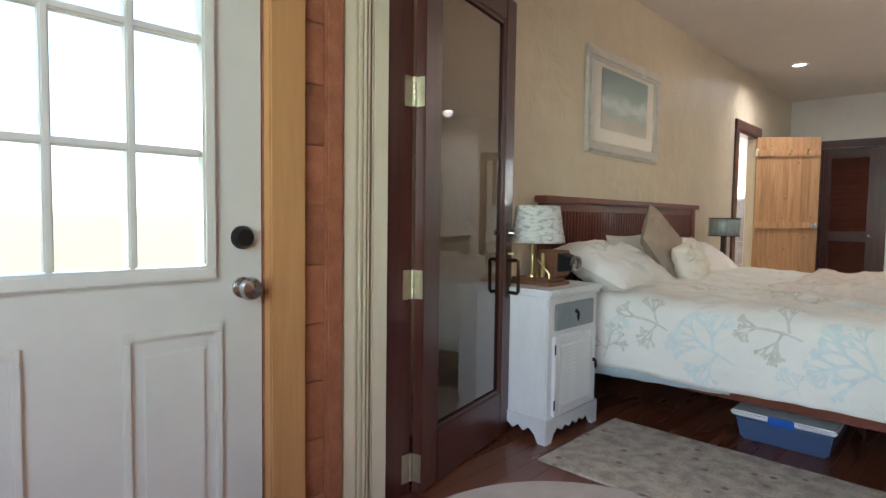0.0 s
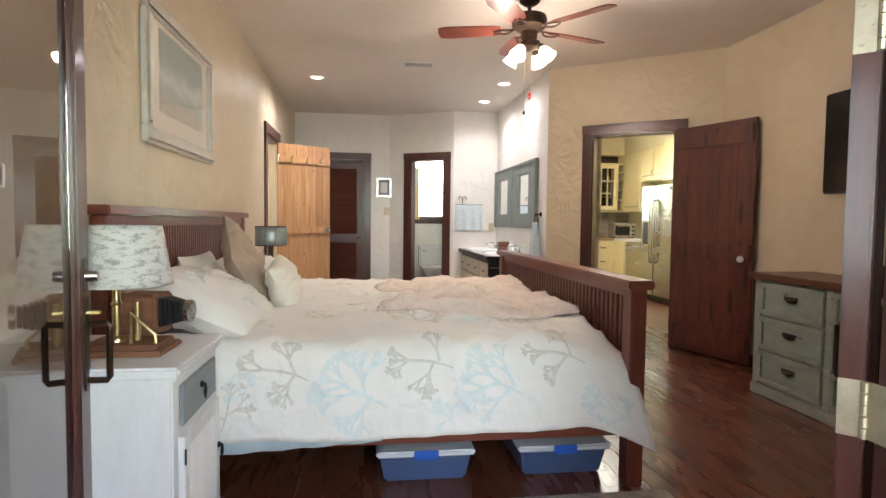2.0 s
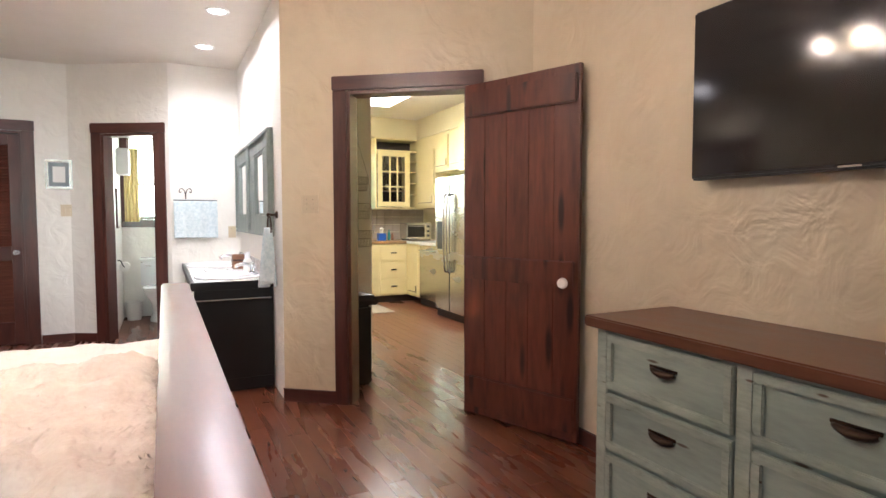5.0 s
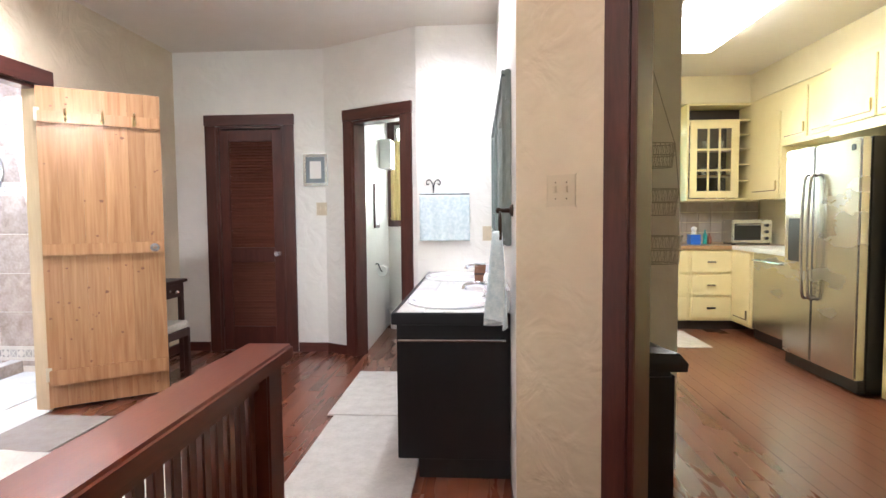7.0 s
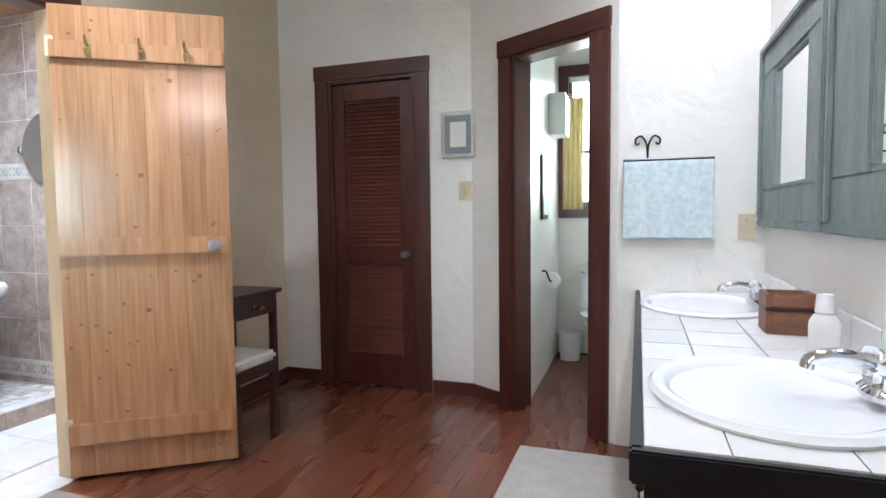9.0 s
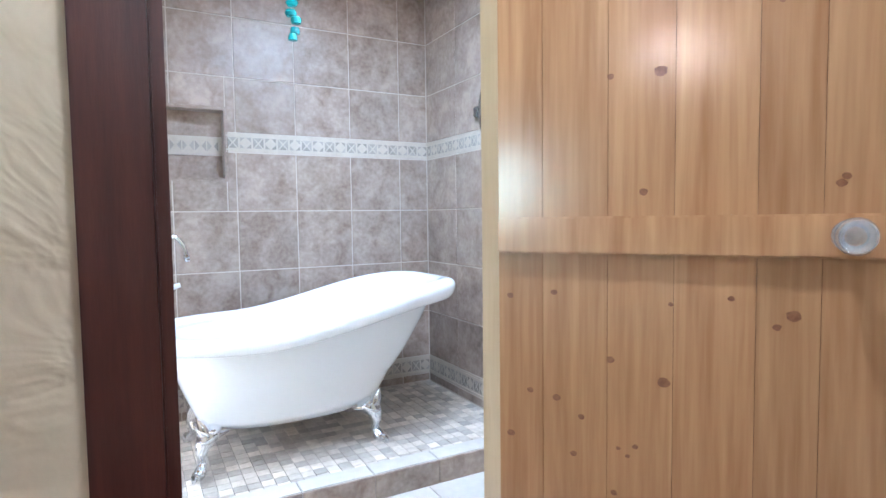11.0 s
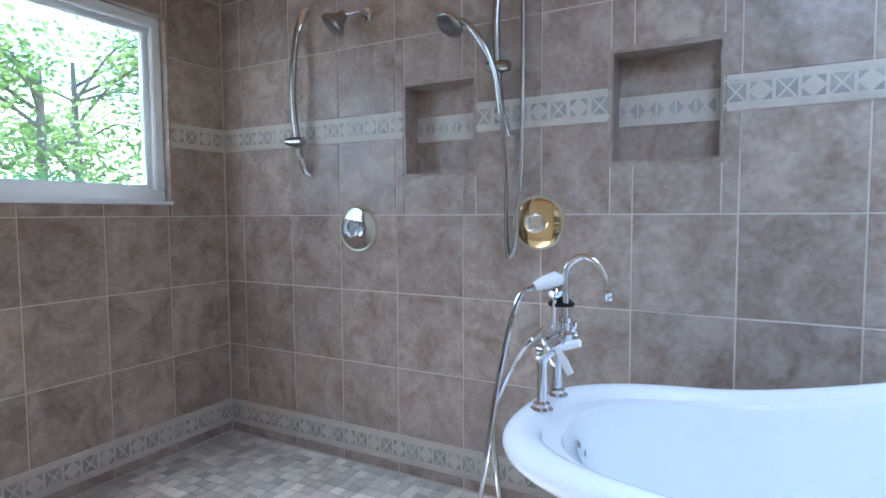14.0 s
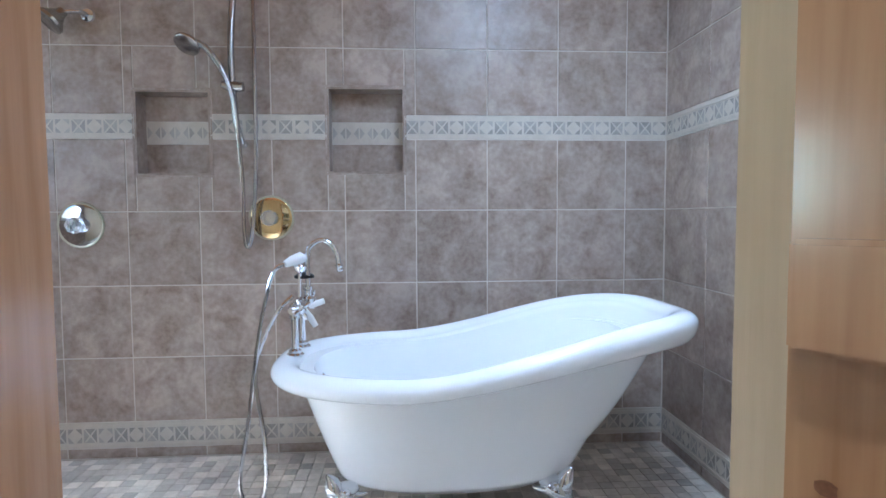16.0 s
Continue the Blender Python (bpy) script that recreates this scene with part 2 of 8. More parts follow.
M = {
    "cream": mat("cream_plaster", (0.63, 0.525, 0.37), (0.72, 0.62, 0.455), 1.6, (0.3, 0.5), bump=0.15, bscale=45, coarse=0.9, coarse_scale=5),
    "offwhite": mat("offwhite_plaster", (0.79, 0.77, 0.72), (0.86, 0.84, 0.79), 1.6, (0.33, 0.5), bump=0.12, bscale=45, coarse=0.55, coarse_scale=6),
    "ceiling": mat("ceiling_paint", (0.73, 0.68, 0.60), (0.79, 0.74, 0.67), 1.2, (0.6, 0.75), bump=0.15, bscale=50, coarse=0.2, coarse_scale=4),
    "yellow": mat("yellow_paint", (0.80, 0.69, 0.36), (0.85, 0.75, 0.44), 2.0, (0.3, 0.45), bump=0.05),
    "kitwall": mat("kitchen_wall_paint", (0.75, 0.67, 0.44), (0.80, 0.73, 0.51), 2.0, (0.4, 0.6), bump=0.1),
    "plank": mat("floor_plank", (0.112, 0.033, 0.016), (0.182, 0.058, 0.028), 1.6, (0.22, 0.33), bump=0.01, bscale=90, stretch=(4, 0.6, 4), rand=0.05, coat=0.3, distort=0.6, contrast=(0.28, 0.72)),
    "plank_rest": mat("floor_plank_rest", (0.135, 0.046, 0.022), (0.182, 0.068, 0.033), 1.6, (0.30, 0.40), bump=0.01, bscale=90, stretch=(4, 0.6, 4), island=0.03, coat=0.12, distort=0.5, contrast=(0.2, 0.8)),
    "subfloor": plain("dark_joint", (0.045, 0.02, 0.012), 0.9),
    "mahogany": mat("mahogany_stain", (0.050, 0.012, 0.009), (0.095, 0.026, 0.018), 4.0, (0.25, 0.42), bump=0.1, bscale=60, stretch=(6, 6, 0.6), coat=0.2),
    "darktrim": mat("dark_stained_trim", (0.045, 0.013, 0.010), (0.10, 0.030, 0.022), 4.0, (0.25, 0.4), bump=0.1, bscale=60, stretch=(6, 6, 0.6), coat=0.3),
    "darktrim_h": mat("dark_stained_header", (0.045, 0.013, 0.010), (0.10, 0.030, 0.022), 4.0, (0.25, 0.4), bump=0.1, bscale=60, stretch=(0.6, 0.6, 6), coat=0.3),
    "doorplank": mat("red_brown_door_plank", (0.050, 0.012, 0.008), (0.175, 0.046, 0.026), 1.7, (0.26, 0.46), bump=0.10, bscale=60, stretch=(4, 4, 0.7), rand=0.08, spots=((0.020, 0.006, 0.005), 2.6, 0.26), distort=1.6, coat=0.25),
    "bedwood": mat("cherry_bed_wood", (0.125, 0.030, 0.017), (0.195, 0.052, 0.030), 4.0, (0.25, 0.4), bump=0.05, stretch=(5, 5, 0.7), coat=0.3),
    "bedwood_y": mat("cherry_bed_rail", (0.145, 0.036, 0.020), (0.215, 0.060, 0.035), 4.0, (0.24, 0.38), bump=0.03, stretch=(5, 0.7, 5), coat=0.25),
    "pine": mat("knotty_pine", (0.40, 0.195, 0.088), (0.60, 0.350, 0.175), 2.0, (0.16, 0.30), bump=0.06, bscale=70, stretch=(7, 7, 0.40), rand=0.11, distort=1.4, coat=0.6, contrast=(0.34, 0.66)),
    "knot": mat("pine_knot", (0.15, 0.055, 0.025), (0.32, 0.14, 0.06), 60, (0.3, 0.4), bump=0.1),
    "jambpine": mat("pale_pine_jamb", (0.48, 0.35, 0.20), (0.60, 0.46, 0.28), 2.5, (0.4, 0.6), bump=0.08, stretch=(6, 6, 0.5), distort=0.5),
    "cedar": mat("red_cedar_board", (0.22, 0.075, 0.035), (0.36, 0.14, 0.07), 3.0, (0.4, 0.6), bump=0.15, stretch=(5, 5, 5), rand=0.15),
    "casingpine": mat("amber_pine_casing", (0.36, 0.18, 0.065), (0.46, 0.25, 0.10), 2.5, (0.4, 0.55), bump=0.08, stretch=(6, 6, 0.5), distort=0.5),
    "trimcream": mat("cream_painted_trim", (0.60, 0.55, 0.40), (0.68, 0.63, 0.48), 3.0, (0.35, 0.5), bump=0.06, stretch=(3, 3, 0.6)),
    "whitepaint": mat("white_paint", (0.70, 0.71, 0.69), (0.76, 0.77, 0.75), 2.0, (0.3, 0.45), bump=0.04),
    "doorpaint": mat("cream_white_door_paint", (0.50, 0.50, 0.45), (0.57, 0.565, 0.51), 2.0, (0.3, 0.45), bump=0.04),
    "shabby": mat("worn_white_paint", (0.70, 0.71, 0.72), (0.80, 0.81, 0.82), 5.0, (0.4, 0.6), bump=0.12, stretch=(3, 3, 0.8)),
    "greypaint": mat("slate_grey_paint", (0.20, 0.235, 0.25), (0.27, 0.305, 0.32), 5.0, (0.45, 0.6), bump=0.1),
    "teal": mat("distressed_teal_paint", (0.215, 0.265, 0.225), (0.36, 0.415, 0.355), 4.0, (0.45, 0.65), bump=0.2, bscale=40, stretch=(3, 0.6, 3), rand=0.06, spots=((0.10, 0.075, 0.05), 6.0, 0.12)),
    "tealedge": mat("rubbed_pale_teal_paint", (0.235, 0.275, 0.225), (0.43, 0.475, 0.40), 7.0, (0.45, 0.65), bump=0.2, bscale=40, stretch=(3, 0.8, 3), rand=0.05, spots=((0.12, 0.085, 0.055), 9.0, 0.14)),
    "dresstop": mat("dresser_top_wood", (0.085, 0.030, 0.016), (0.17, 0.065, 0.035), 3.0, (0.3, 0.45), bump=0.1, stretch=(6, 0.6, 6), coat=0.1),
    "louvre": mat("red_brown_louvre", (0.125, 0.040, 0.027), (0.19, 0.066, 0.043), 4.0, (0.3, 0.45), bump=0.08, stretch=(0.6, 6, 6), rand=0.12),
    "goldplate": plain("polished_brass", (0.80, 0.64, 0.36), 0.07, 1.0),
    "greywire": plain("pale_coated_wire", (0.42, 0.40, 0.36), 0.4, 0.5),
    "bronze": mat("dark_bronze", (0.035, 0.022, 0.015), (0.075, 0.045, 0.028), 20, (0.3, 0.5), metal=0.8, bump=0.1),
    "blackiron": plain("black_iron", (0.02, 0.018, 0.018), 0.45, 0.6),
    "brass": mat("aged_brass", (0.50, 0.38, 0.18), (0.68, 0.55, 0.30), 15, (0.22, 0.38), metal=1.0, bump=0.05),
    "hinge": mat("pale_brass_plate", (0.46, 0.42, 0.30), (0.62, 0.58, 0.44), 20, (0.3, 0.5), metal=0.9, bump=0.12),
    "chrome": plain("chrome", (0.78, 0.80, 0.83), 0.08, 1.0),
    "nickel": plain("brushed_nickel", (0.48, 0.47, 0.46), 0.25, 1.0),
    "steel": mat("brushed_steel", (0.55, 0.54, 0.52), (0.59, 0.58, 0.56), 1.5, (0.24, 0.30), metal=1.0, bump=0.0, stretch=(1, 1, 3)),
    "porcelain": plain("white_porcelain", (0.83, 0.84, 0.85), 0.08),
    "acrylic": plain("white_acrylic", (0.86, 0.87, 0.88), 0.12),
    "glass": plain("clear_glass", (1, 1, 1), 0.0, trans=1.0),
    "doorglass": plain("dark_door_glass", (0.52, 0.47, 0.43), 0.0, trans=1.0, ior=1.6),
    # blue tint puts the window's reflection into the porthole mirror's colour
    "portglass": plain("porthole_blue_reflection", (0.42, 0.70, 0.80), 0.03, 1.0),
    "mirror": plain("mirror_glass", (0.88, 0.90, 0.90), 0.02, 1.0),
    "crystal": plain("crystal_knob", (0.95, 0.97, 1.0), 0.05, trans=0.85, ior=1.5),
    "black": plain("black_laminate", (0.012, 0.012, 0.014), 0.35),
    "screen": plain("tv_screen", (0.012, 0.009, 0.010), 0.10),
    "blackplastic": plain("black_plastic", (0.015, 0.015, 0.017), 0.4),
    "vtile": mat("white_counter_tile", (0.72, 0.72, 0.70), (0.80, 0.80, 0.78), 6, (0.15, 0.25), bump=0.02, rand=0.04),
    "grout": mat("pale_grout", (0.56, 0.50, 0.43), (0.66, 0.60, 0.52), 30, (0.7, 0.9), bump=0.2),
    "tile": mat("taupe_stone_tile", (0.222, 0.160, 0.121), (0.445, 0.362, 0.300), 9.0, (0.26, 0.42), bump=0.12, bscale=60, rand=0.08, distort=0.7, contrast=(0.32, 0.63)),
    "band": mat("cream_border_tile", (0.50, 0.445, 0.375), (0.62, 0.565, 0.485), 10, (0.35, 0.5), bump=0.1),
    "bandgem": mat("grey_border_inlay", (0.29, 0.265, 0.235), (0.42, 0.39, 0.35), 12, (0.35, 0.5), bump=0.1, island=0.2),
    "mosaic": mat("stone_mosaic", (0.43, 0.37, 0.30), (0.74, 0.68, 0.60), 9, (0.25, 0.45), bump=0.1, island=0.34),
    "bathfloor": mat("pale_stone_floor_tile", (0.52, 0.49, 0.44), (0.66, 0.63, 0.58), 5, (0.3, 0.45), bump=0.05, rand=0.05),
    "linen": mat("cream_comforter", (0.83, 0.81, 0.77), (0.88, 0.865, 0.835), 3.0, (0.8, 0.95), bump=0.25, bscale=30, coarse=0.55, coarse_scale=9),
    "sheet": mat("pale_blue_sheet", (0.55, 0.68, 0.74), (0.66, 0.77, 0.82), 6.0, (0.8, 0.95), bump=0.2, bscale=30),
    "printgrey": mat("grey_coral_print", (0.58, 0.565, 0.50), (0.78, 0.765, 0.72), 34, (0.85, 0.95), bump=0.2, contrast=(0.34, 0.66)),
    "printteal": mat("teal_coral_print", (0.67, 0.755, 0.765), (0.80, 0.835, 0.83), 30, (0.85, 0.95), bump=0.2, contrast=(0.34, 0.66)),
    "printsand": mat("sand_coral_print", (0.68, 0.62, 0.50), (0.80, 0.75, 0.65), 24, (0.85, 0.95), bump=0.2, contrast=(0.38, 0.62)),
    "tanpillow": mat("taupe_pillow", (0.37, 0.285, 0.22), (0.48, 0.385, 0.31), 8, (0.85, 0.95), bump=0.4, bscale=120),
    "ivory": mat("ivory_pillow", (0.74, 0.69, 0.60), (0.82, 0.78, 0.70), 6, (0.85, 0.95), bump=0.3, bscale=60),
    "throw": mat("blush_faux_fur", (0.68, 0.56, 0.50), (0.84, 0.76, 0.70), 14, (0.9, 1.0), bump=0.9, bscale=75),
    "shade": mat("script_print_shade", (0.36, 0.36, 0.35), (0.66, 0.66, 0.63), 26, (0.8, 0.9), bump=0.1, stretch=(1, 1, 2.6), contrast=(0.40, 0.50)),
    "metalshade": mat("streaked_metal_shade", (0.17, 0.22, 0.22), (0.46, 0.52, 0.50), 5, (0.3, 0.5), metal=0.5, bump=0.05, stretch=(5, 5, 0.5)),
    "rug": mat("floral_rug", (0.34, 0.29, 0.24), (0.54, 0.49, 0.41), 16, (0.9, 1.0), bump=0.5, bscale=150, spots=((0.25, 0.17, 0.13), 11, 0.22), contrast=(0.4, 0.6)),
    "creamrug": mat("cream_round_rug", (0.52, 0.46, 0.40), (0.62, 0.56, 0.50), 14, (0.9, 1.0), bump=0.5, bscale=150),
    "greymat": mat("grey_bath_mat", (0.42, 0.40, 0.36), (0.54, 0.52, 0.48), 12, (0.9, 1.0), bump=0.5, bscale=140),
    "doormat": mat("taupe_door_mat", (0.30, 0.25, 0.21), (0.38, 0.33, 0.28), 14, (0.9, 1.0), bump=0.4, bscale=150),
    "bluetowel": mat("pale_blue_towel", (0.55, 0.66, 0.70), (0.72, 0.80, 0.82), 38, (0.9, 1.0), bump=0.6, bscale=160, contrast=(0.40, 0.60)),
    "bluebin": plain("blue_plastic_bin", (0.10, 0.16, 0.33), 0.3, trans=0.25),
    "binlid": plain("white_plastic_lid", (0.72, 0.73, 0.75), 0.35),
    "latch": plain("blue_latch", (0.03, 0.13, 0.55), 0.3),
    "picframe": mat("whitewashed_frame", (0.60, 0.56, 0.48), (0.76, 0.72, 0.66), 7, (0.5, 0.7), bump=0.3, bscale=30, stretch=(1, 1, 2)),
    "picmat": plain("picture_mat", (0.68, 0.61, 0.51), 0.7),
    "mirframe": mat("distressed_sage_frame", (0.165, 0.20, 0.185), (0.30, 0.345, 0.325), 6, (0.5, 0.7), bump=0.25, bscale=40, stretch=(3, 3, 0.8)),
    "fanblade": mat("cherry_fan_blade", (0.12, 0.025, 0.015), (0.19, 0.05, 0.03), 4, (0.25, 0.4), bump=0.04, stretch=(0.7, 6, 6), coat=0.3),
    "fanshade": plain("frosted_glass_shade", (1.0, 0.86, 0.64), 0.4, emit=0.7),
    "downlight": plain("lit_downlight", (1.0, 0.93, 0.82), 0.4, emit=1.3),
    "tubelight": plain("lit_diffuser", (1.0, 0.95, 0.80), 0.4, emit=1.7),
    "switch": plain("almond_switch_plate", (0.62, 0.53, 0.38), 0.35),
    "wicker": mat("brown_box_wood", (0.17, 0.070, 0.036), (0.27, 0.125, 0.065), 8, (0.4, 0.6), bump=0.25, stretch=(1, 1, 5)),
    "curtain": plain("turquoise_shutter", (0.08, 0.50, 0.56), 0.6),
    "countertop": mat("wood_counter", (0.36, 0.22, 0.11), (0.48, 0.31, 0.16), 4, (0.3, 0.4), bump=0.04, stretch=(0.6, 5, 5)),
    "splash": mat("taupe_splash_tile", (0.34, 0.29, 0.24), (0.44, 0.39, 0.34), 8, (0.2, 0.3), bump=0.03, island=0.1),
    "leaf": mat("tree_leaf", (0.15, 0.24, 0.06), (0.34, 0.42, 0.14), 3, (0.4, 0.6), bump=0.0, island=0.35),
    "palmleaf": mat("palm_frond", (0.05, 0.12, 0.05), (0.10, 0.19, 0.09), 3, (0.4, 0.6), bump=0.0, island=0.2),
    "bark": mat("grey_bark", (0.16, 0.13, 0.11), (0.28, 0.24, 0.20), 8, (0.8, 0.95), bump=0.5, bscale=20, stretch=(1, 1, 0.3)),
    "haze_glow": mat("glowing_haze_backdrop", (0.42, 0.62, 0.30), (0.95, 1.0, 0.90), 0.35, (0.9, 1.0), bump=0.0, contrast=(0.40, 0.62)),
    "soil": mat("leafy_ground", (0.11, 0.12, 0.05), (0.22, 0.20, 0.10), 2, (0.9, 1.0), bump=0.5, bscale=8),
    "tealglass": plain("aqua_glass", (0.10, 0.62, 0.62), 0.05, trans=0.6),
    "seat": mat("oat_cushion", (0.60, 0.56, 0.48), (0.70, 0.66, 0.58), 12, (0.85, 0.95), bump=0.3, bscale=120),
    "espresso": mat("espresso_wood", (0.030, 0.012, 0.009), (0.060, 0.024, 0.017), 5, (0.28, 0.42), bump=0.05, coat=0.2),
    "paper": plain("white_paper", (0.80, 0.79, 0.76), 0.8),
    "red": plain("red_bead", (0.55, 0.03, 0.02), 0.3),
    # near-black colour painting the shade behind slats and inside hollows
    "dark_hollow": plain("hollow_shade", (0.05, 0.035, 0.03), 0.6),
    "cord": plain("dark_cord", (0.03, 0.022, 0.018), 0.5),
}

# the far backdrops glow on their own, whitening the view through the panes
hz = M["haze_glow"].node_tree
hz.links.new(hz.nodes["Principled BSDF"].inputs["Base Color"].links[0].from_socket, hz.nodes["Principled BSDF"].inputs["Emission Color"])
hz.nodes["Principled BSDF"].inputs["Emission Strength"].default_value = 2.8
for key in ("leaf", "palmleaf"):  # leaves let the sun through
    nt = M[key].node_tree
    bs, out = nt.nodes["Principled BSDF"], nt.nodes["Material Output"]
    tl_, mix = nt.nodes.new("ShaderNodeBsdfTranslucent"), nt.nodes.new("ShaderNodeMixShader")
    nt.links.new(bs.inputs["Base Color"].links[0].from_socket, tl_.inputs["Color"])
    nt.links.new(bs.outputs[0], mix.inputs[1])
    nt.links.new(tl_.outputs[0], mix.inputs[2])
    nt.links.new(mix.outputs[0], out.inputs["Surface"])


# ---- building helpers ----
def bx(bm, x0, y0, z0, x1, y1, z1, bevel=0.0, m=None):
    """A box between two corners, with softened edges, turned by m."""
    made = bmesh.ops.create_cube(bm, size=1.0)["verts"]
    for v in made:
        v.co = Vector((x0 + (v.co.x + 0.5) * (x1 - x0), y0 + (v.co.y + 0.5) * (y1 - y0), z0 + (v.co.z + 0.5) * (z1 - z0)))
        if m:
            v.co = m @ v.co
    if bevel:
        edges = list({e for v in made for e in v.link_edges})
        bmesh.ops.bevel(bm, geom=edges, offset=bevel, segments=2, affect="EDGES", clamp_overlap=True)
    return bm


def box(*a, **k):
    return bx(bmesh.new(), *a, **k)


def cyl(bm, p0, p1, r0, r1=None, seg=16, caps=True):
    p0, p1 = Vector(p0), Vector(p1)
    q = (p1 - p0).to_track_quat("Z", "Y")
    rings = []
    for p, r in ((p0, r0), (p1, r0 if r1 is None else r1)):
        rings.append([bm.verts.new(p + q @ Vector((r * math.cos(2 * math.pi * i / seg), r * math.sin(2 * math.pi * i / seg), 0))) for i in range(seg)])
    for i in range(seg):
        bm.faces.new((rings[0][i], rings[0][(i + 1) % seg], rings[1][(i + 1) % seg], rings[1][i]))
    if caps:
        bm.faces.new(rings[0][::-1])
        bm.faces.new(rings[1])
    return bm


def lathe(bm, profile, seg=24, m=None, sx=1.0, sy=1.0):
    """A turned shape from (radius, height) pairs."""
    rings = []
    for r, z in profile:
        ring = []
        for i in range(seg):
            a = 2 * math.pi * i / seg
            c = Vector((sx * r * math.cos(a), sy * r * math.sin(a), z))
            ring.append(bm.verts.new(m @ c if m else c))
        rings.append(ring)
    for a, b in zip(rings, rings[1:]):
        for i in range(seg):
            bm.faces.new((a[i], a[(i + 1) % seg], b[(i + 1) % seg], b[i]))
    if profile[0][0] > 1e-5:
        bm.faces.new(rings[0][::-1])
    if profile[-1][0] > 1e-5:
        bm.faces.new(rings[-1])
    return bm


def tube(bm, pts, r, seg=8, caps=True):
    """A round bar along points."""
    pts = [Vector(p) for p in pts]
    rings, up = [], Vector((0.13, 0.27, 0.95)).normalized()
    for i, p in enumerate(pts):
        d = (pts[min(i + 1, len(pts) - 1)] - pts[max(i - 1, 0)]).normalized()
        side = d.cross(up)
        if side.length < 0.05:
            side = d.cross(Vector((1, 0, 0)))
        side.normalize()
        up = side.cross(d).normalized()
        rr = r[i] if isinstance(r, (list, tuple)) else r
        rings.append([bm.verts.new(p + rr * (side * math.cos(2 * math.pi * k / seg) + up * math.sin(2 * math.pi * k / seg))) for k in range(seg)])
    for a, b in zip(rings, rings[1:]):
        for k in range(seg):
            bm.faces.new((a[k], a[(k + 1) % seg], b[(k + 1) % seg], b[k]))
    if caps:
        bm.faces.new(rings[0][::-1])
        bm.faces.new(rings[-1])
    return bm


def smooth_path(pts, n=6):
    """Points of a smooth curve through pts."""
    pts = [Vector(p) for p in pts]
    out = []
    for i in range(len(pts) - 1):
        p0, p1, p2, p3 = pts[max(i - 1, 0)], pts[i], pts[i + 1], pts[min(i + 2, len(pts) - 1)]
        for k in range(n):
            t = k / n
            out.append(0.5 * (2 * p1 + (p2 - p0) * t + (2 * p0 - 5 * p1 + 4 * p2 - p3) * t * t + (3 * p1 - p0 - 3 * p2 + p3) * t ** 3))
    return out + [pts[-1]]


def grid(bm, nu, nv, f, close_u=False):
    vs = [[bm.verts.new(f(i / (nu if close_u else nu - 1), j / (nv - 1))) for j in range(nv)] for i in range(nu)]
    for i in range(nu if close_u else nu - 1):
        for j in range(nv - 1):
            bm.faces.new((vs[i][j], vs[(i + 1) % nu][j], vs[(i + 1) % nu][j + 1], vs[i][j + 1]))
    return bm


def mesh_of(name, bm, material, smooth=False):
    bmesh.ops.recalc_face_normals(bm, faces=bm.faces)
    me = bpy.data.meshes.new(name)
    bm.to_mesh(me)
    bm.free()
    me.materials.append(material)
    if smooth:
        me.shade_smooth()
        me.set_sharp_from_angle(angle=radians(38))
    return me


def part(name, bm, material, parent=None, label="", smooth=False, m=None):
    """ONE mesh object under a thing or a part, in its thing's own axes."""
    o = new(name, mesh_of(name, bm, material, smooth))
    if parent:
        o.parent = parent
    if m:
        o.matrix_basis = m
    return tagged(o, label)


def piece(name, me, parent, m):
    o = new(name, me)
    o.parent = parent
    o.matrix_basis = m
    return o


def thing(name, label, category, x=0, y=0, z=0, rz=0, group=""):
    o = new(name)
    o.empty_display_size = 0.1
    o.matrix_basis = pose(x, y, z, 0, 0, rz)
    return tagged(o, label, category, group)


def solo(name, bm, material, label, category, smooth=False, m=None, group=""):
    return tagged(part(name, bm, material, None, "", smooth, m), label, category, group)


def structure(name, bm, material, label="", smooth=False):
    return tagged(part(name, bm, material, None, label, smooth), label, "", "", "structure")


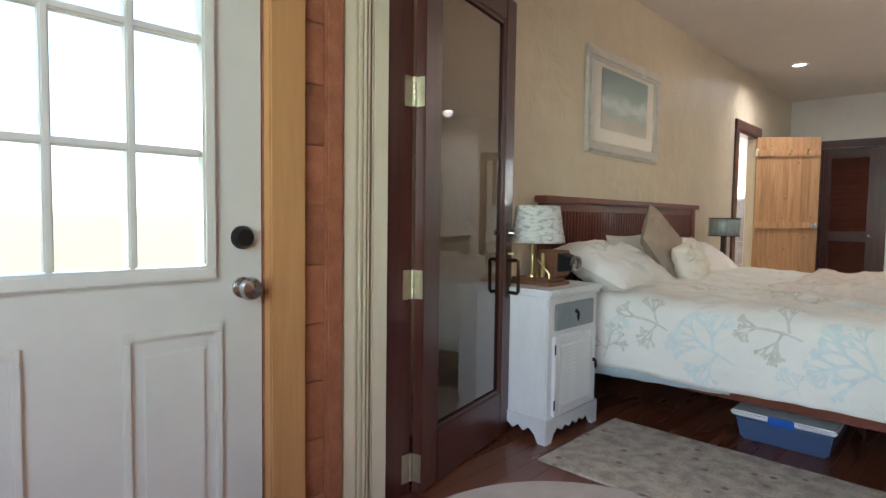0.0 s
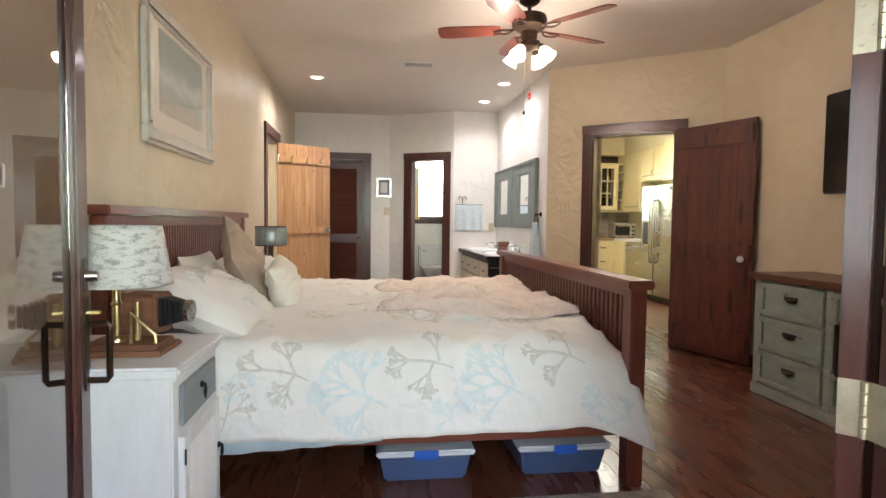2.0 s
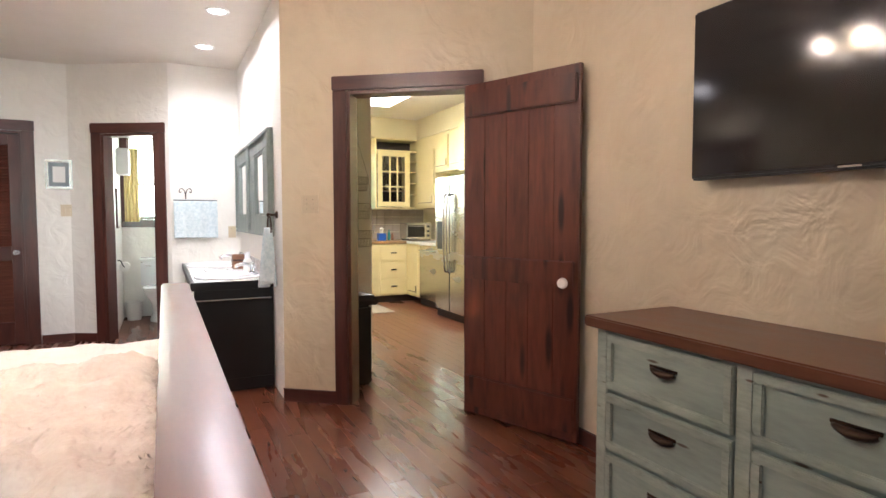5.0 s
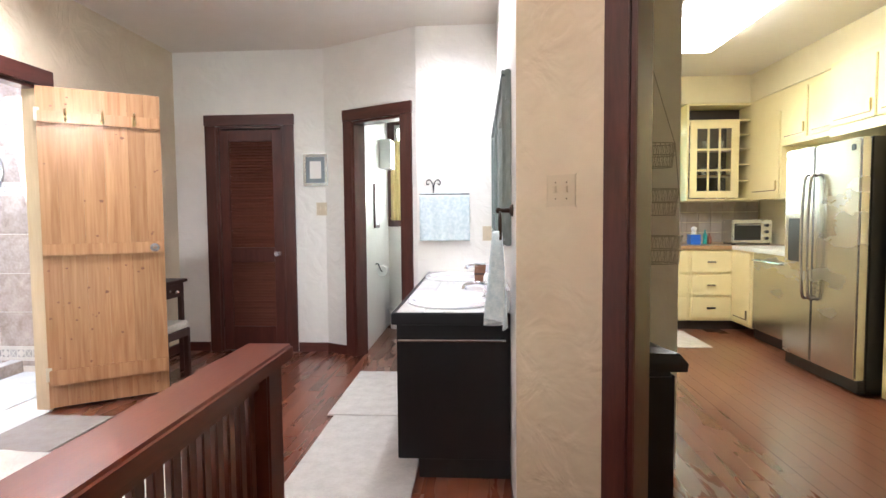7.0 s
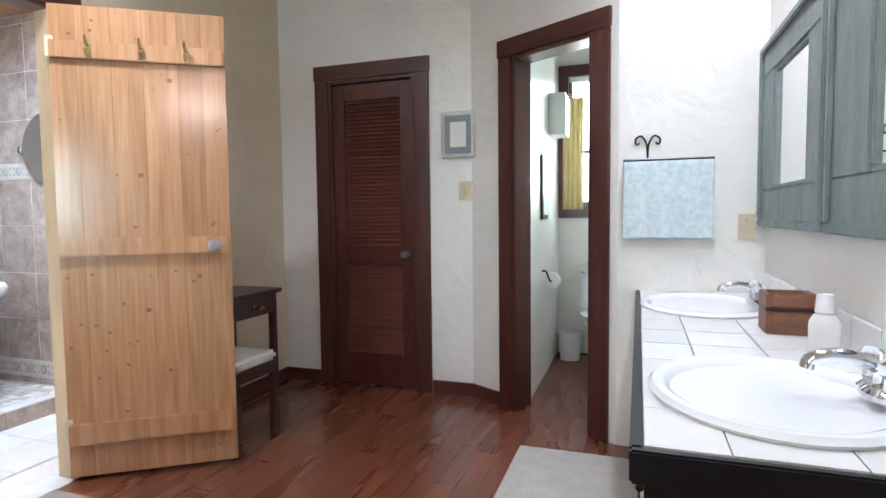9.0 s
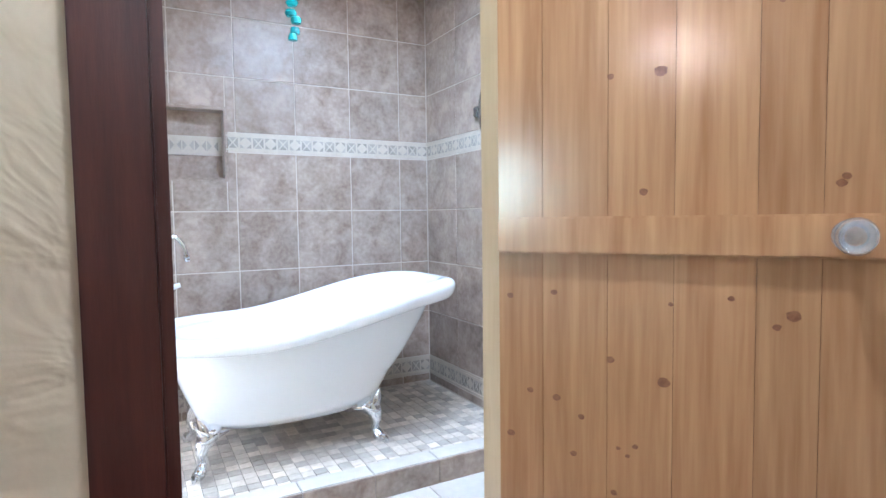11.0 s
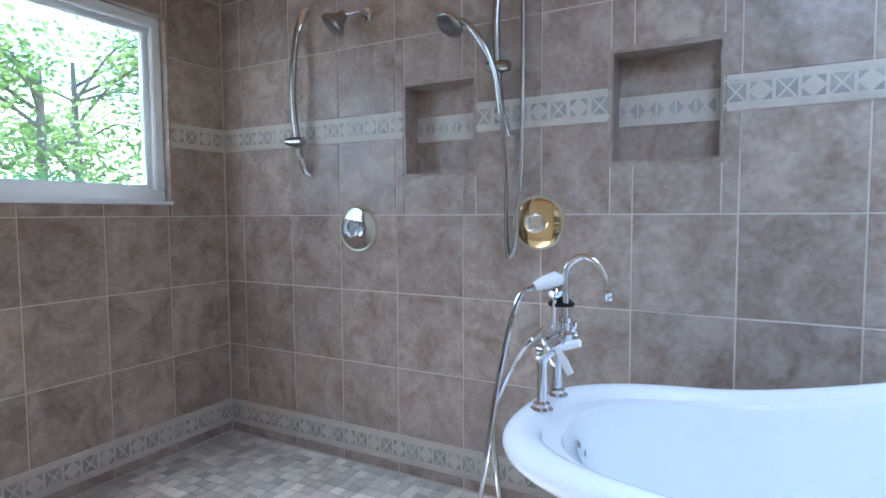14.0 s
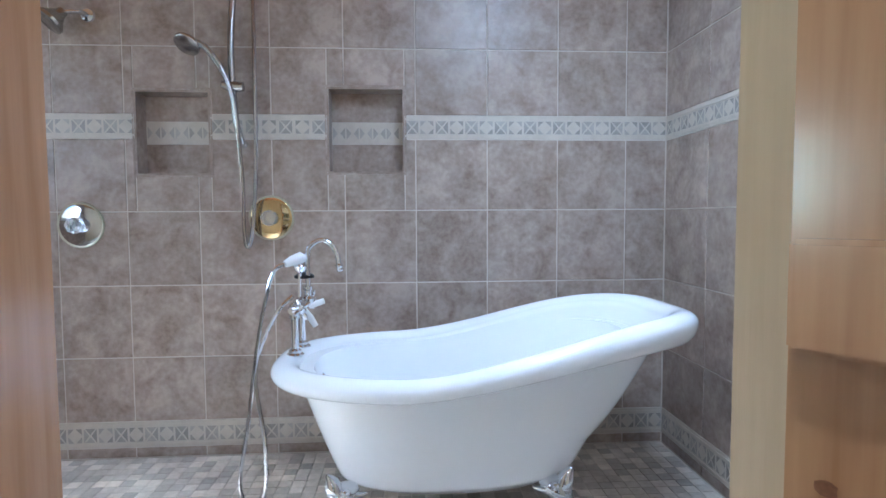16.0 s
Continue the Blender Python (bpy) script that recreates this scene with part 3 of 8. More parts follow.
def wall_mesh(p0, p1, thick, z0, z1, holes):
    """A wall from p0 to p1 (its room face) with openings (s0, s1, z0, z1); thick to the right of the way."""
    p0, p1 = Vector(p0), Vector(p1)
    u = p1 - p0
    length = u.length
    u.normalize()
    n = Vector((u.y, -u.x))
    S = sorted({0, length, *[h[0] for h in holes], *[h[1] for h in holes]})
    Z = sorted({z0, z1, *[h[2] for h in holes], *[h[3] for h in holes]})
    solid = {}
    for i in range(len(S) - 1):
        for j in range(len(Z) - 1):
            cs, cz = (S[i] + S[i + 1]) / 2, (Z[j] + Z[j + 1]) / 2
            solid[i, j] = not any(h[0] < cs < h[1] and h[2] < cz < h[3] for h in holes)
    bm, vs = bmesh.new(), {}

    def V(i, j, k):
        if (i, j, k) not in vs:
            q = p0 + u * S[i] + n * (thick * k)
            vs[i, j, k] = bm.verts.new((q.x, q.y, Z[j]))
        return vs[i, j, k]
    for (i, j), s in solid.items():
        if not s:
            continue
        bm.faces.new((V(i, j, 0), V(i + 1, j, 0), V(i + 1, j + 1, 0), V(i, j + 1, 0)))
        bm.faces.new((V(i, j, 1), V(i, j + 1, 1), V(i + 1, j + 1, 1), V(i + 1, j, 1)))
        if not solid.get((i - 1, j)):
            bm.faces.new((V(i, j, 0), V(i, j + 1, 0), V(i, j + 1, 1), V(i, j, 1)))
        if not solid.get((i + 1, j)):
            bm.faces.new((V(i + 1, j, 0), V(i + 1, j, 1), V(i + 1, j + 1, 1), V(i + 1, j + 1, 0)))
        if not solid.get((i, j - 1)):
            bm.faces.new((V(i, j, 0), V(i, j, 1), V(i + 1, j, 1), V(i + 1, j, 0)))
        if not solid.get((i, j + 1)):
            bm.faces.new((V(i, j + 1, 0), V(i + 1, j + 1, 0), V(i + 1, j + 1, 1), V(i, j + 1, 1)))
    return bm


# ---- the structure ----
def wall(name, p0, p1, thick, z1, holes, material, label, z0=0.0):
    return structure(name, wall_mesh(p0, p1, thick, z0, z1, holes), material, label)


KA, KB = Vector((1.01, 6.235)), Vector((2.33, 5.245))      # ends of the slanted kitchen wall
KU = (KB - KA).normalized()
KN = Vector((-KU.y, KU.x))                                  # towards the kitchen
TA, TB = Vector((-0.53, 9.08)), Vector((0.365, 8.56))      # ends of the slanted wall of the toilet room
TU = (TB - TA).normalized()
TN = Vector((-TU.y, TU.x))                                  # towards the toilet room

structure("floor", box(-2.03, -1.4, -0.12, 4.4, 11.0, -0.006), M["subfloor"], "dark sub-floor showing in the plank joints")
structure("ceiling", box(-1.93, 1.29, CEIL, 4.3, 10.95, CEIL + 0.12), M["ceiling"], "matt taupe painted plaster ceiling")
wall("wall_west", (-1.93, 1.29), (-1.93, 9.2), -0.10, CEIL, [(5.44, 6.165, 0, 2.09)], M["cream"], "cream trowelled plaster wall behind the bed")
wall("wall_back", (-1.93, 9.08), (TA.x, TA.y), -0.12, CEIL, [(0.39, 1.02, 0, 2.08)], M["offwhite"], "off-white trowelled plaster wall with louvred door")
wall("wall_slanted_toilet", TA, TB, -0.12, CEIL, [(0.345, 0.895, 0, 2.075)], M["offwhite"], "off-white slanted plaster wall with an open doorway")
wall("wall_towel", TB, (1.01, TB.y), -0.12, CEIL, [], M["offwhite"], "off-white plaster wall at the end of the vanity")
wall("wall_mirror", (1.01, TB.y), KA, -0.12, CEIL, [], M["offwhite"], "off-white plaster wall over the vanity")
wall("wall_slanted_kitchen", KA, KB, -0.12, CEIL, [(0.46, 1.255, 0, 2.06)], M["cream"], "cream trowelled plaster wall round the kitchen doorway")
wall("wall_tv", KB, (2.33, 1.29), -0.15, CEIL, [], M["cream"], "cream plaster wall behind the television")
wall("wall_front", (2.33, 1.42), (-1.93, 1.42), -0.13, CEIL, [(2.18, 3.88, 0, 2.16)], M["cream"], "cream plaster wall with a wide double doorway")

# doorway casings, dark stained
def casing(name, a, b, u, n, s0, s1, top, w=0.10, proud=0.022, depth=0.12, left="darktrim", right="darktrim", foot=0.0):
    """Casing and jambs round an opening of a wall that starts at a and runs along u; n points away from the room."""
    t = tagged(thing(name, "dark stained wooden door casing", "", 0, 0, 0), "dark stained wooden door casing", "", "", "structure")
    m = Matrix.Translation((a.x, a.y, 0)) @ Matrix(((u.x, n.x, 0, 0), (u.y, n.y, 0, 0), (0, 0, 1, 0), (0, 0, 0, 1)))
    part("casing_side", box(s0 - w, -proud, foot, s0, -0.001, top, 0.004, m), M[left], t)
    part("casing_side", box(s1, -proud, foot, s1 + w, -0.001, top, 0.004, m), M["darktrim"], t)
    part("casing_head", box(s0 - w - 0.005, -proud - 0.004, top + 0.001, s1 + w + 0.005, -0.001, top + w, 0.004, m), M["darktrim_h"], t)
    part("jamb", box(s0 + 0.001, -0.012, foot, s0 + 0.024, depth + 0.012, top - 0.002, 0.003, m), M[left], t)
    part("jamb", box(s1 - 0.024, -0.012, foot, s1 - 0.001, depth + 0.012, top - 0.002, 0.003, m), M[right], t)
    part("jamb_head", box(s0 + 0.025, -0.012, top - 0.024, s1 - 0.025, depth + 0.012, top - 0.001, 0.003, m), M["darktrim_h"], t)
    return t


casing("door_frame_kitchen", KA, KB, KU, KN, 0.46, 1.255, 2.06, 0.09)
casing("door_frame_toilet", TA, TB, TU, TN, 0.345, 0.895, 2.075, 0.10)
casing("door_frame_louvre", Vector((-1.93, 9.08)), None, Vector((1, 0)), Vector((0, 1)), 0.39, 1.02, 2.08, 0.10)
casing("door_frame_bath", Vector((-1.93, 1.29)), None, Vector((0, 1)), Vector((-1, 0)), 5.44, 6.165, 2.09, 0.11, 0.024, 0.075, "darktrim", "jambpine")
structure("door_stop_bath", box(-2.15, 6.70, 0, -2.035, 6.758, 2.05, 0.003), M["pine"], "knotty pine strip on the bathroom side of the doorway")

# unseen panel added behind the louvred door to stop outdoor light leaking in
structure("wall_light_block", box(-1.66, 9.205, -0.1, -0.80, 9.26, 2.3), M["offwhite"], "unseen blank panel blocking light behind the louvred door")

# baseboards
def baseboard(a, b, n, t=0.014, h=0.085):
    a, b = Vector(a), Vector(b)
    u = (b - a)
    m = Matrix.Translation((a.x, a.y, 0)) @ Matrix(((u.normalized().x, n[0], 0, 0), (u.normalized().y, n[1], 0, 0), (0, 0, 1, 0), (0, 0, 0, 1)))
    return structure("baseboard", box(0, 0.001, 0, u.length, t, h, 0.003, m), M["darktrim_h"], "dark stained wooden baseboard")


baseboard((-1.93, 7.50), (-1.93, 9.07), (1, 0))
baseboard((-1.93, 2.3), (-1.93, 6.6), (1, 0))
baseboard((-1.915, 9.08), (-1.65, 9.08), (0, -1))
baseboard((-0.80, 9.08), (TA.x, 9.08), (0, -1))
baseboard(TA, TA + TU * 0.24, (-TN.x, -TN.y))
baseboard(KA, KA + KU * 0.37, (-KN.x, -KN.y))
baseboard(KA + KU * 1.37, KB, (-KN.x, -KN.y))
baseboard((2.33, 5.24), (2.33, 1.43), (-1, 0))

# vestibule in front of the double doors
wall("wall_porch_west", (-1.46, -1.3), (-1.46, 1.05), -0.12, 2.6, [(1.15, 2.08, 0, 2.06)], M["cedar"], "red cedar boarded wall round the outer door")
wall("wall_porch_south", (1.4, -1.3), (-1.58, -1.3), -0.12, 2.6, [(0.6, 2.2, 0.9, 2.2)], M["cedar"], "cedar wall with a wide window opening")
wall("wall_porch_east", (1.4, 1.28), (1.4, -1.42), -0.12, 2.6, [], M["cedar"], "cedar boarded wall")
wall("wall_porch_corner", (-1.46, 1.052), (-1.60, 1.29), -0.2, 2.6, [], M["trimcream"], "cream painted corner post")
structure("ceiling_porch", box(-1.58, -1.42, 2.6, 1.52, 1.285, 2.7), M["ceiling"], "plain painted porch ceiling")

# kitchen shell
wall("wall_kitchen_stub", (1.142, 6.75), (1.815, 6.75), -0.12, CEIL, [], M["offwhite"], "short cream wall with hanging baskets")
wall("wall_kitchen_west", (1.14, 6.36), (1.14, 10.78), -0.01, CEIL, [], M["kitwall"], "pale yellow kitchen wall")
wall("wall_kitchen_back", (1.14, 10.78), (4.12, 10.78), -0.12, CEIL, [(1.15, 1.95, 1.15, 2.2)], M["kitwall"], "pale yellow kitchen wall with window")
wall("wall_kitchen_east", (4.12, 10.9), (4.12, 4.9), -0.12, CEIL, [], M["kitwall"], "pale yellow kitchen wall")
wall("wall_kitchen_south", (4.12, 5.1), (2.49, 5.1), -0.12, CEIL, [], M["kitwall"], "pale yellow kitchen wall")

# toilet room shell
wall("wall_toilet_west", (-0.17, 8.99), (-0.17, 10.42), -0.1, CEIL, [], M["offwhite"], "off-white wall of the toilet room")
wall("wall_toilet_east", (0.82, 10.42), (0.82, 8.70), -0.1, CEIL, [], M["offwhite"], "off-white wall of the toilet room")
wall("wall_toilet_back", (-0.27, 10.42), (0.92, 10.42), -0.12, CEIL, [(0.18, 0.78, 1.23, 2.28)], M["offwhite"], "off-white wall with a sash window")

# bathroom shell: x -4.0 to -2.1
BX, BY0, BY1, BZ = -4.013, 4.944, 8.303, 2.50
NICHES = ((5.985, 6.30, 1.283, 1.642), (6.793, 7.127, 1.293, 1.66))
wall("wall_bath_far", (BX, BY1), (BX, BY0), 0.16, BZ, [(BY1 - n[1], BY1 - n[0], n[2], n[3]) for n in NICHES], M["grout"], "pale grout bed of the tiled shower wall")
wall("wall_bath_right", (-2.03, BY1), (BX - 0.16, BY1), 0.14, BZ, [], M["grout"], "pale grout bed of the tiled wall")
wall("wall_bath_left", (BX - 0.16, BY0), (-2.03, BY0), 0.16, BZ, [(0.453, 1.773, 1.18, 2.0)], M["grout"], "pale grout bed of the tiled window wall")
cb = bmesh.new()
for i in range(24):                                         # boards, with an assumed, unseen skylight left open over the dry side
    y0 = BY0 - 0.16 + i * 0.155
    if 7.2 < y0 + 0.07 < 8.05:
        bx(cb, BX - 0.16, y0, BZ, -2.95, y0 + 0.152, BZ + 0.02)
        bx(cb, -2.30, y0, BZ, -2.02, y0 + 0.152, BZ + 0.02)
    else:
        bx(cb, BX - 0.16, y0, BZ, -2.02, y0 + 0.152, BZ + 0.02)
structure("ceiling_bath", cb, M["pine"], "knotty pine board ceiling of the bathroom")
structure("floor_bath", box(-2.86, BY0, -0.12, -2.04, BY1, -0.004), M["grout"], "grout bed of the bathroom floor")
structure("floor_shower", box(BX, BY0, -0.12, -2.861, BY1, 0.048), M["grout"], "grout bed of the raised shower floor")

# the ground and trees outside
# two added sheets that glow, brightening what the windows look out on
structure("backdrop", box(-40, -22.2, -0.5, 20, -22, 7), M["haze_glow"], "glowing backdrop of hazy greenery far across the yard")
structure("backdrop", box(-12, 24, -0.5, 14, 24.2, 9), M["haze_glow"], "glowing backdrop of hazy distance behind the house")
structure("ground", box(-300, -300, -0.7, 300, 300, -0.5), M["soil"], "leafy ground round the house")


# ---- bedroom ----
def knob(parent, p, way, r=0.028, material="porcelain", name="knob"):
    """A round door knob on a short neck and a rose, pointing along way."""
    m = Matrix.Translation(p) @ Vector(way).to_track_quat("Z", "Y").to_matrix().to_4x4()
    bm = lathe(bmesh.new(), [(r * 0.9, 0), (r * 0.9, 0.006), (r * 0.4, 0.010), (r * 0.4, 0.03), (r * 0.8, 0.036), (r, 0.05), (r * 0.85, 0.066), (0.0, 0.072)], 18, m)
    return part(name, bm, M[material], parent, smooth=True)


def hinge(parent, x, y, z, rz=0, h=0.105):
    """A brass butt hinge: two leaves with screws and a knuckle, the knuckle at x, y; leaves along its own x."""
    m = pose(x, y, z, 0, 0, rz)
    bm = bmesh.new()
    bx(bm, -0.048, -0.003, -h / 2, -0.006, 0.002, h / 2, 0.0015, m)
    bx(bm, 0.006, -0.003, -h / 2, 0.048, 0.002, h / 2, 0.0015, m)
    for k in range(5):
        cyl(bm, m @ Vector((0, -0.004, -h / 2 + k * h / 5 + 0.001)), m @ Vector((0, -0.004, -h / 2 + (k + 1) * h / 5 - 0.001)), 0.0075, seg=10)
    for sx in (-0.028, 0.028):
        for sz in (-0.35, 0.0, 0.35):
            c = m @ Vector((sx + 0.006 * (1 if sz == 0 else -1), -0.003, sz * h))
            cyl(bm, c, m @ Vector((sx + 0.006 * (1 if sz == 0 else -1), -0.0055, sz * h)), 0.0045, seg=8)
    return part("hinge", bm, M["hinge"], parent)


# double glazed doors, dark stained, both leaves open into the room
def french_leaf(name, x, y, rz, flip, label):
    """A leaf along its own x from the hinge; flip mirrors its faces."""
    t = thing(name, label, "door", x, y, 0.012, rz, "double doors")
    s = -1 if flip else 1
    w, h, d = 0.80, 2.12, 0.044
    y0, y1 = (0, d) if s > 0 else (-d, 0)
    part("hinge_stile", box(0, y0, 0, 0.115, y1, h, 0.005), M["darktrim"], t)
    part("lock_stile", box(w - 0.105, y0, 0, w, y1, h, 0.005), M["darktrim"], t)
    part("bottom_rail", box(0.116, y0, 0, w - 0.106, y1, 0.22, 0.005), M["darktrim_h"], t)
    part("top_rail", box(0.116, y0, h - 0.12, w - 0.106, y1, h, 0.005), M["darktrim_h"], t)
    bead = bmesh.new()
    for yy in (y0 + 0.006, y1 - 0.016):
        bx(bead, 0.116, yy, 0.221, 0.130, yy + 0.010, h - 0.121, 0.003)
        bx(bead, w - 0.120, yy, 0.221, w - 0.106, yy + 0.010, h - 0.121, 0.003)
        bx(bead, 0.131, yy, 0.221, w - 0.121, yy + 0.010, 0.235, 0.003)
        bx(bead, 0.131, yy, h - 0.135, w - 0.121, yy + 0.010, h - 0.121, 0.003)
    part("glazing_bead", bead, M["darktrim"], t)
    g = part("pane", box(0.117, y0 + 0.019, 0.222, w - 0.107, y0 + 0.025, h - 0.122), M["doorglass"], t, "slightly tinted glass pane")
    g.visible_shadow = False
    back = t.matrix_basis.inverted()
    for zz in (0.10, 0.815, 1.54):
        hg_ = bmesh.new()
        bx(hg_, -0.003, y0 + 0.001, zz - 0.055, -0.0004, y1 - 0.001, zz + 0.055, 0.001)
        for k in range(5):
            cyl(hg_, (-0.006, 0, zz - 0.055 + k * 0.022 + 0.001), (-0.006, 0, zz - 0.055 + (k + 1) * 0.022 - 0.001), 0.0075, seg=10)
        sgn = 1 if x < -1 else -1
        bx(hg_, min(x - 0.004 * sgn, x), y - 0.052, zz - 0.043, max(x - 0.004 * sgn, x), y - 0.008, zz + 0.067, 0.001, back)
        for q in (-0.036, 0.0, 0.036):
            cyl(hg_, (-0.0058, (y0 + y1) / 2 + 0.008 * (1 if q else -1), zz + q), (-0.003, (y0 + y1) / 2 + 0.008 * (1 if q else -1), zz + q), 0.005, seg=8)
        part("hinge", hg_, M["hinge"], t, "pale brass butt hinge")
    for side in (-1, 1):                                     # pull handle and deadbolt on both faces
        face = y1 if side > 0 else y0
        px = w - 0.05
        part("bolt_plate", box(px - 0.022, min(face, face + side * 0.004), 0.955, px + 0.022, max(face, face + side * 0.004), 1.05, 0.003), M["bronze"], t)
        part("deadbolt", cyl(bmesh.new(), (px, face + side * 0.004, 1.0), (px, face + side * 0.034, 1.0), 0.017, 0.014), M["nickel"], t, "round nickel deadbolt", True)
        part("handle_plate", box(px - 0.020, min(face, face + side * 0.004), 0.68, px + 0.020, max(face, face + side * 0.004), 0.935, 0.003), M["bronze"], t)
        part("thumb_latch", box(px - 0.010, min(face, face + side * 0.04), 0.895, px + 0.010, max(face, face + side * 0.04), 0.903, 0.003), M["brass"], t)
        part("pull_handle", tube(bmesh.new(), [(px, face, 0.865), (px, face + side * 0.052, 0.868), (px, face + side * 0.058, 0.86), (px, face + side * 0.058, 0.715), (px, face + side * 0.052, 0.705), (px, face, 0.708)], 0.009), M["bronze"], t, "dark bronze pull handle", True)
    return t


french_leaf("glazed_door", -1.505, 1.43, 102, True, "dark stained glazed door leaf standing open against the wall")
french_leaf("glazed_door", 0.095, 1.445, 43, False, "dark stained glazed door leaf standing half open")
for nm, x0, x1 in (("jamb", -1.550, -1.508), ("jamb", 0.098, 0.150)):
    t = structure("door_jamb", box(x0, 1.288, 0, x1, 1.424, 2.14, 0.004), M["darktrim"], "dark stained jamb of the double doors")
structure("door_head", box(-1.55, 1.288, 2.141, 0.15, 1.424, 2.16, 0.003), M["darktrim_h"], "dark stained head of the double doors")
structure("threshold", box(-1.507, 1.27, -0.004, 0.097, 1.44, 0.010, 0.004), M["darktrim_h"], "dark wooden threshold")
trim = bmesh.new()
for k, (xx, yy, w) in enumerate(((-1.447, 1.055, 0.06), (-1.452, 1.118, 0.022), (-1.458, 1.143, 0.022), (-1.468, 1.168, 0.02), (-1.480, 1.205, 0.075))):
    bx(trim, xx - 0.05, yy, 0, xx, yy + w, 2.6, 0.006)
structure("trim", trim, M["trimcream"], "fluted cream painted door trim")
structure("trim", box(0.150, 1.262, 0, 0.25, 1.288, 2.2, 0.006), M["trimcream"], "cream painted door trim")
structure("trim", box(-1.475, 0.785, 0, -1.425, 0.905, 2.2, 0.006), M["casingpine"], "amber pine casing of the outer door")
structure("trim", box(-1.475, 0.985, 0, -1.432, 1.050, 2.6, 0.008), M["cedar"], "rounded red cedar corner post")

# white half-glazed outer door
od = thing("outer_door", "white steel outer door with nine panes, closed", "door", -1.46, 0, 0.01)
dl = bmesh.new()
bx(dl, -0.045, -0.145, 0, 0, 0.775, 0.905)
bx(dl, -0.045, -0.145, 1.865, 0, 0.775, 2.04)
bx(dl, -0.045, -0.145, 0.905, 0, 0.055, 1.865)
bx(dl, -0.045, 0.632, 0.905, 0, 0.775, 1.865)
part("door_leaf", dl, M["doorpaint"], od)
fr = bmesh.new()
for a in ((0.045, 0.895, 0.640, 0.935), (0.045, 1.835, 0.640, 1.875), (0.045, 0.935, 0.082, 1.835), (0.604, 0.935, 0.640, 1.835)):
    bx(fr, -0.05, a[0], a[1], 0.014, a[2], a[3], 0.006)
part("glazing_frame", fr, M["doorpaint"], od)
for k in (1, 2):
    yy = 0.082 + k * 0.174
    part("muntin", box(-0.03, yy - 0.010, 0.936, 0.008, yy + 0.010, 1.834, 0.004), M["doorpaint"], od)
    zz = 0.935 + k * 0.30
    part("muntin", box(-0.028, 0.083, zz - 0.010, 0.006, 0.603, zz + 0.010, 0.004), M["doorpaint"], od)
for i in range(3):
    for j in range(3):
        g = part("pane", box(-0.024, 0.084 + i * 0.1745, 0.937 + j * 0.30, -0.019, 0.082 + (i + 1) * 0.173, 0.933 + (j + 1) * 0.30), M["glass"], od)
        g.visible_shadow = False
for y0, y1 in ((-0.06, 0.20), (0.40, 0.655)):
    bm = bmesh.new()
    for a, b_, c, d in ((y0, 0.20, y1, 0.222), (y0, 0.752, y1, 0.774), (y0, 0.222, y0 + 0.022, 0.752), (y1 - 0.022, 0.222, y1, 0.752)):
        bx(bm, -0.002, a, b_, 0.010, c, d, 0.004)
    bx(bm, -0.002, y0 + 0.05, 0.26, 0.007, y1 - 0.05, 0.714, 0.003)
    part("door_panel", bm, M["doorpaint"], od, "embossed panel")
part("deadbolt", lathe(bmesh.new(), [(0.033, 0), (0.033, 0.008), (0.026, 0.02), (0.024, 0.026), (0, 0.028)], 20, Matrix.Translation((0, 0.715, 1.01)) @ pose(0, 0, 0, 0, 90, 0)), M["blackiron"], od, "black round deadbolt", True)
knob(od, (0, 0.715, 0.868), (1, 0, 0), 0.033, "nickel", "door_knob")

# bed: headboard, footboard, rails
bed = thing("bed", "cherry wood slatted bed with high head and foot", "bed")
HX0, HX1, FX0, FX1, Y0, Y1 = -1.915, -1.865, 0.315, 0.365, 2.885, 5.30
for xx in (HX0, ):
    for yy in (Y0, Y1):
        part("headboard_post", box(xx, yy - 0.03, 0, xx + 0.06, yy + 0.04, 1.185, 0.004), M["bedwood"], bed)
    part("headboard_cap", box(xx - 0.01, Y0 - 0.055, 1.186, xx + 0.085, Y1 + 0.07, 1.225, 0.006), M["bedwood_y"], bed)
    part("headboard_rail", box(xx + 0.012, Y0 + 0.041, 1.135, xx + 0.045, Y1 - 0.031, 1.185, 0.004), M["bedwood_y"], bed)
    part("headboard_rail", box(xx + 0.012, Y0 + 0.041, 0.34, xx + 0.045, Y1 - 0.031, 0.46, 0.004), M["bedwood_y"], bed)
    part("headboard_panel", box(xx + 0.012, Y0 + 0.041, 0.46, xx + 0.020, Y1 - 0.031, 1.134), M["bedwood"], bed)
slat_me = mesh_of("slat", box(-0.009, -0.013, 0, 0.009, 0.013, 0.6745, 0.003), M["bedwood"])
ns = 58
for i in range(ns):
    piece("slat", slat_me, bed, pose(HX0 + 0.033, Y0 + 0.07 + (Y1 - Y0 - 0.13) * i / (ns - 1), 0.46))
for yy in (Y0 - 0.015, Y1):
    part("footboard_post", box(FX0 - 0.012, yy - 0.045, 0, FX1 + 0.012, yy + 0.045, 0.885, 0.005), M["bedwood"], bed)
part("footboard_cap", box(FX0 - 0.035, Y0 - 0.085, 0.886, FX1 + 0.035, Y1 + 0.07, 0.926, 0.007), M["bedwood_y"], bed)
part("footboard_rail", box(FX0 + 0.008, Y0 + 0.031, 0.842, FX1 - 0.008, Y1 - 0.046, 0.884, 0.004), M["bedwood_y"], bed)
part("footboard_rail", box(FX0 + 0.008, Y0 + 0.031, 0.22, FX1 - 0.008, Y1 - 0.046, 0.36, 0.004), M["bedwood_y"], bed)
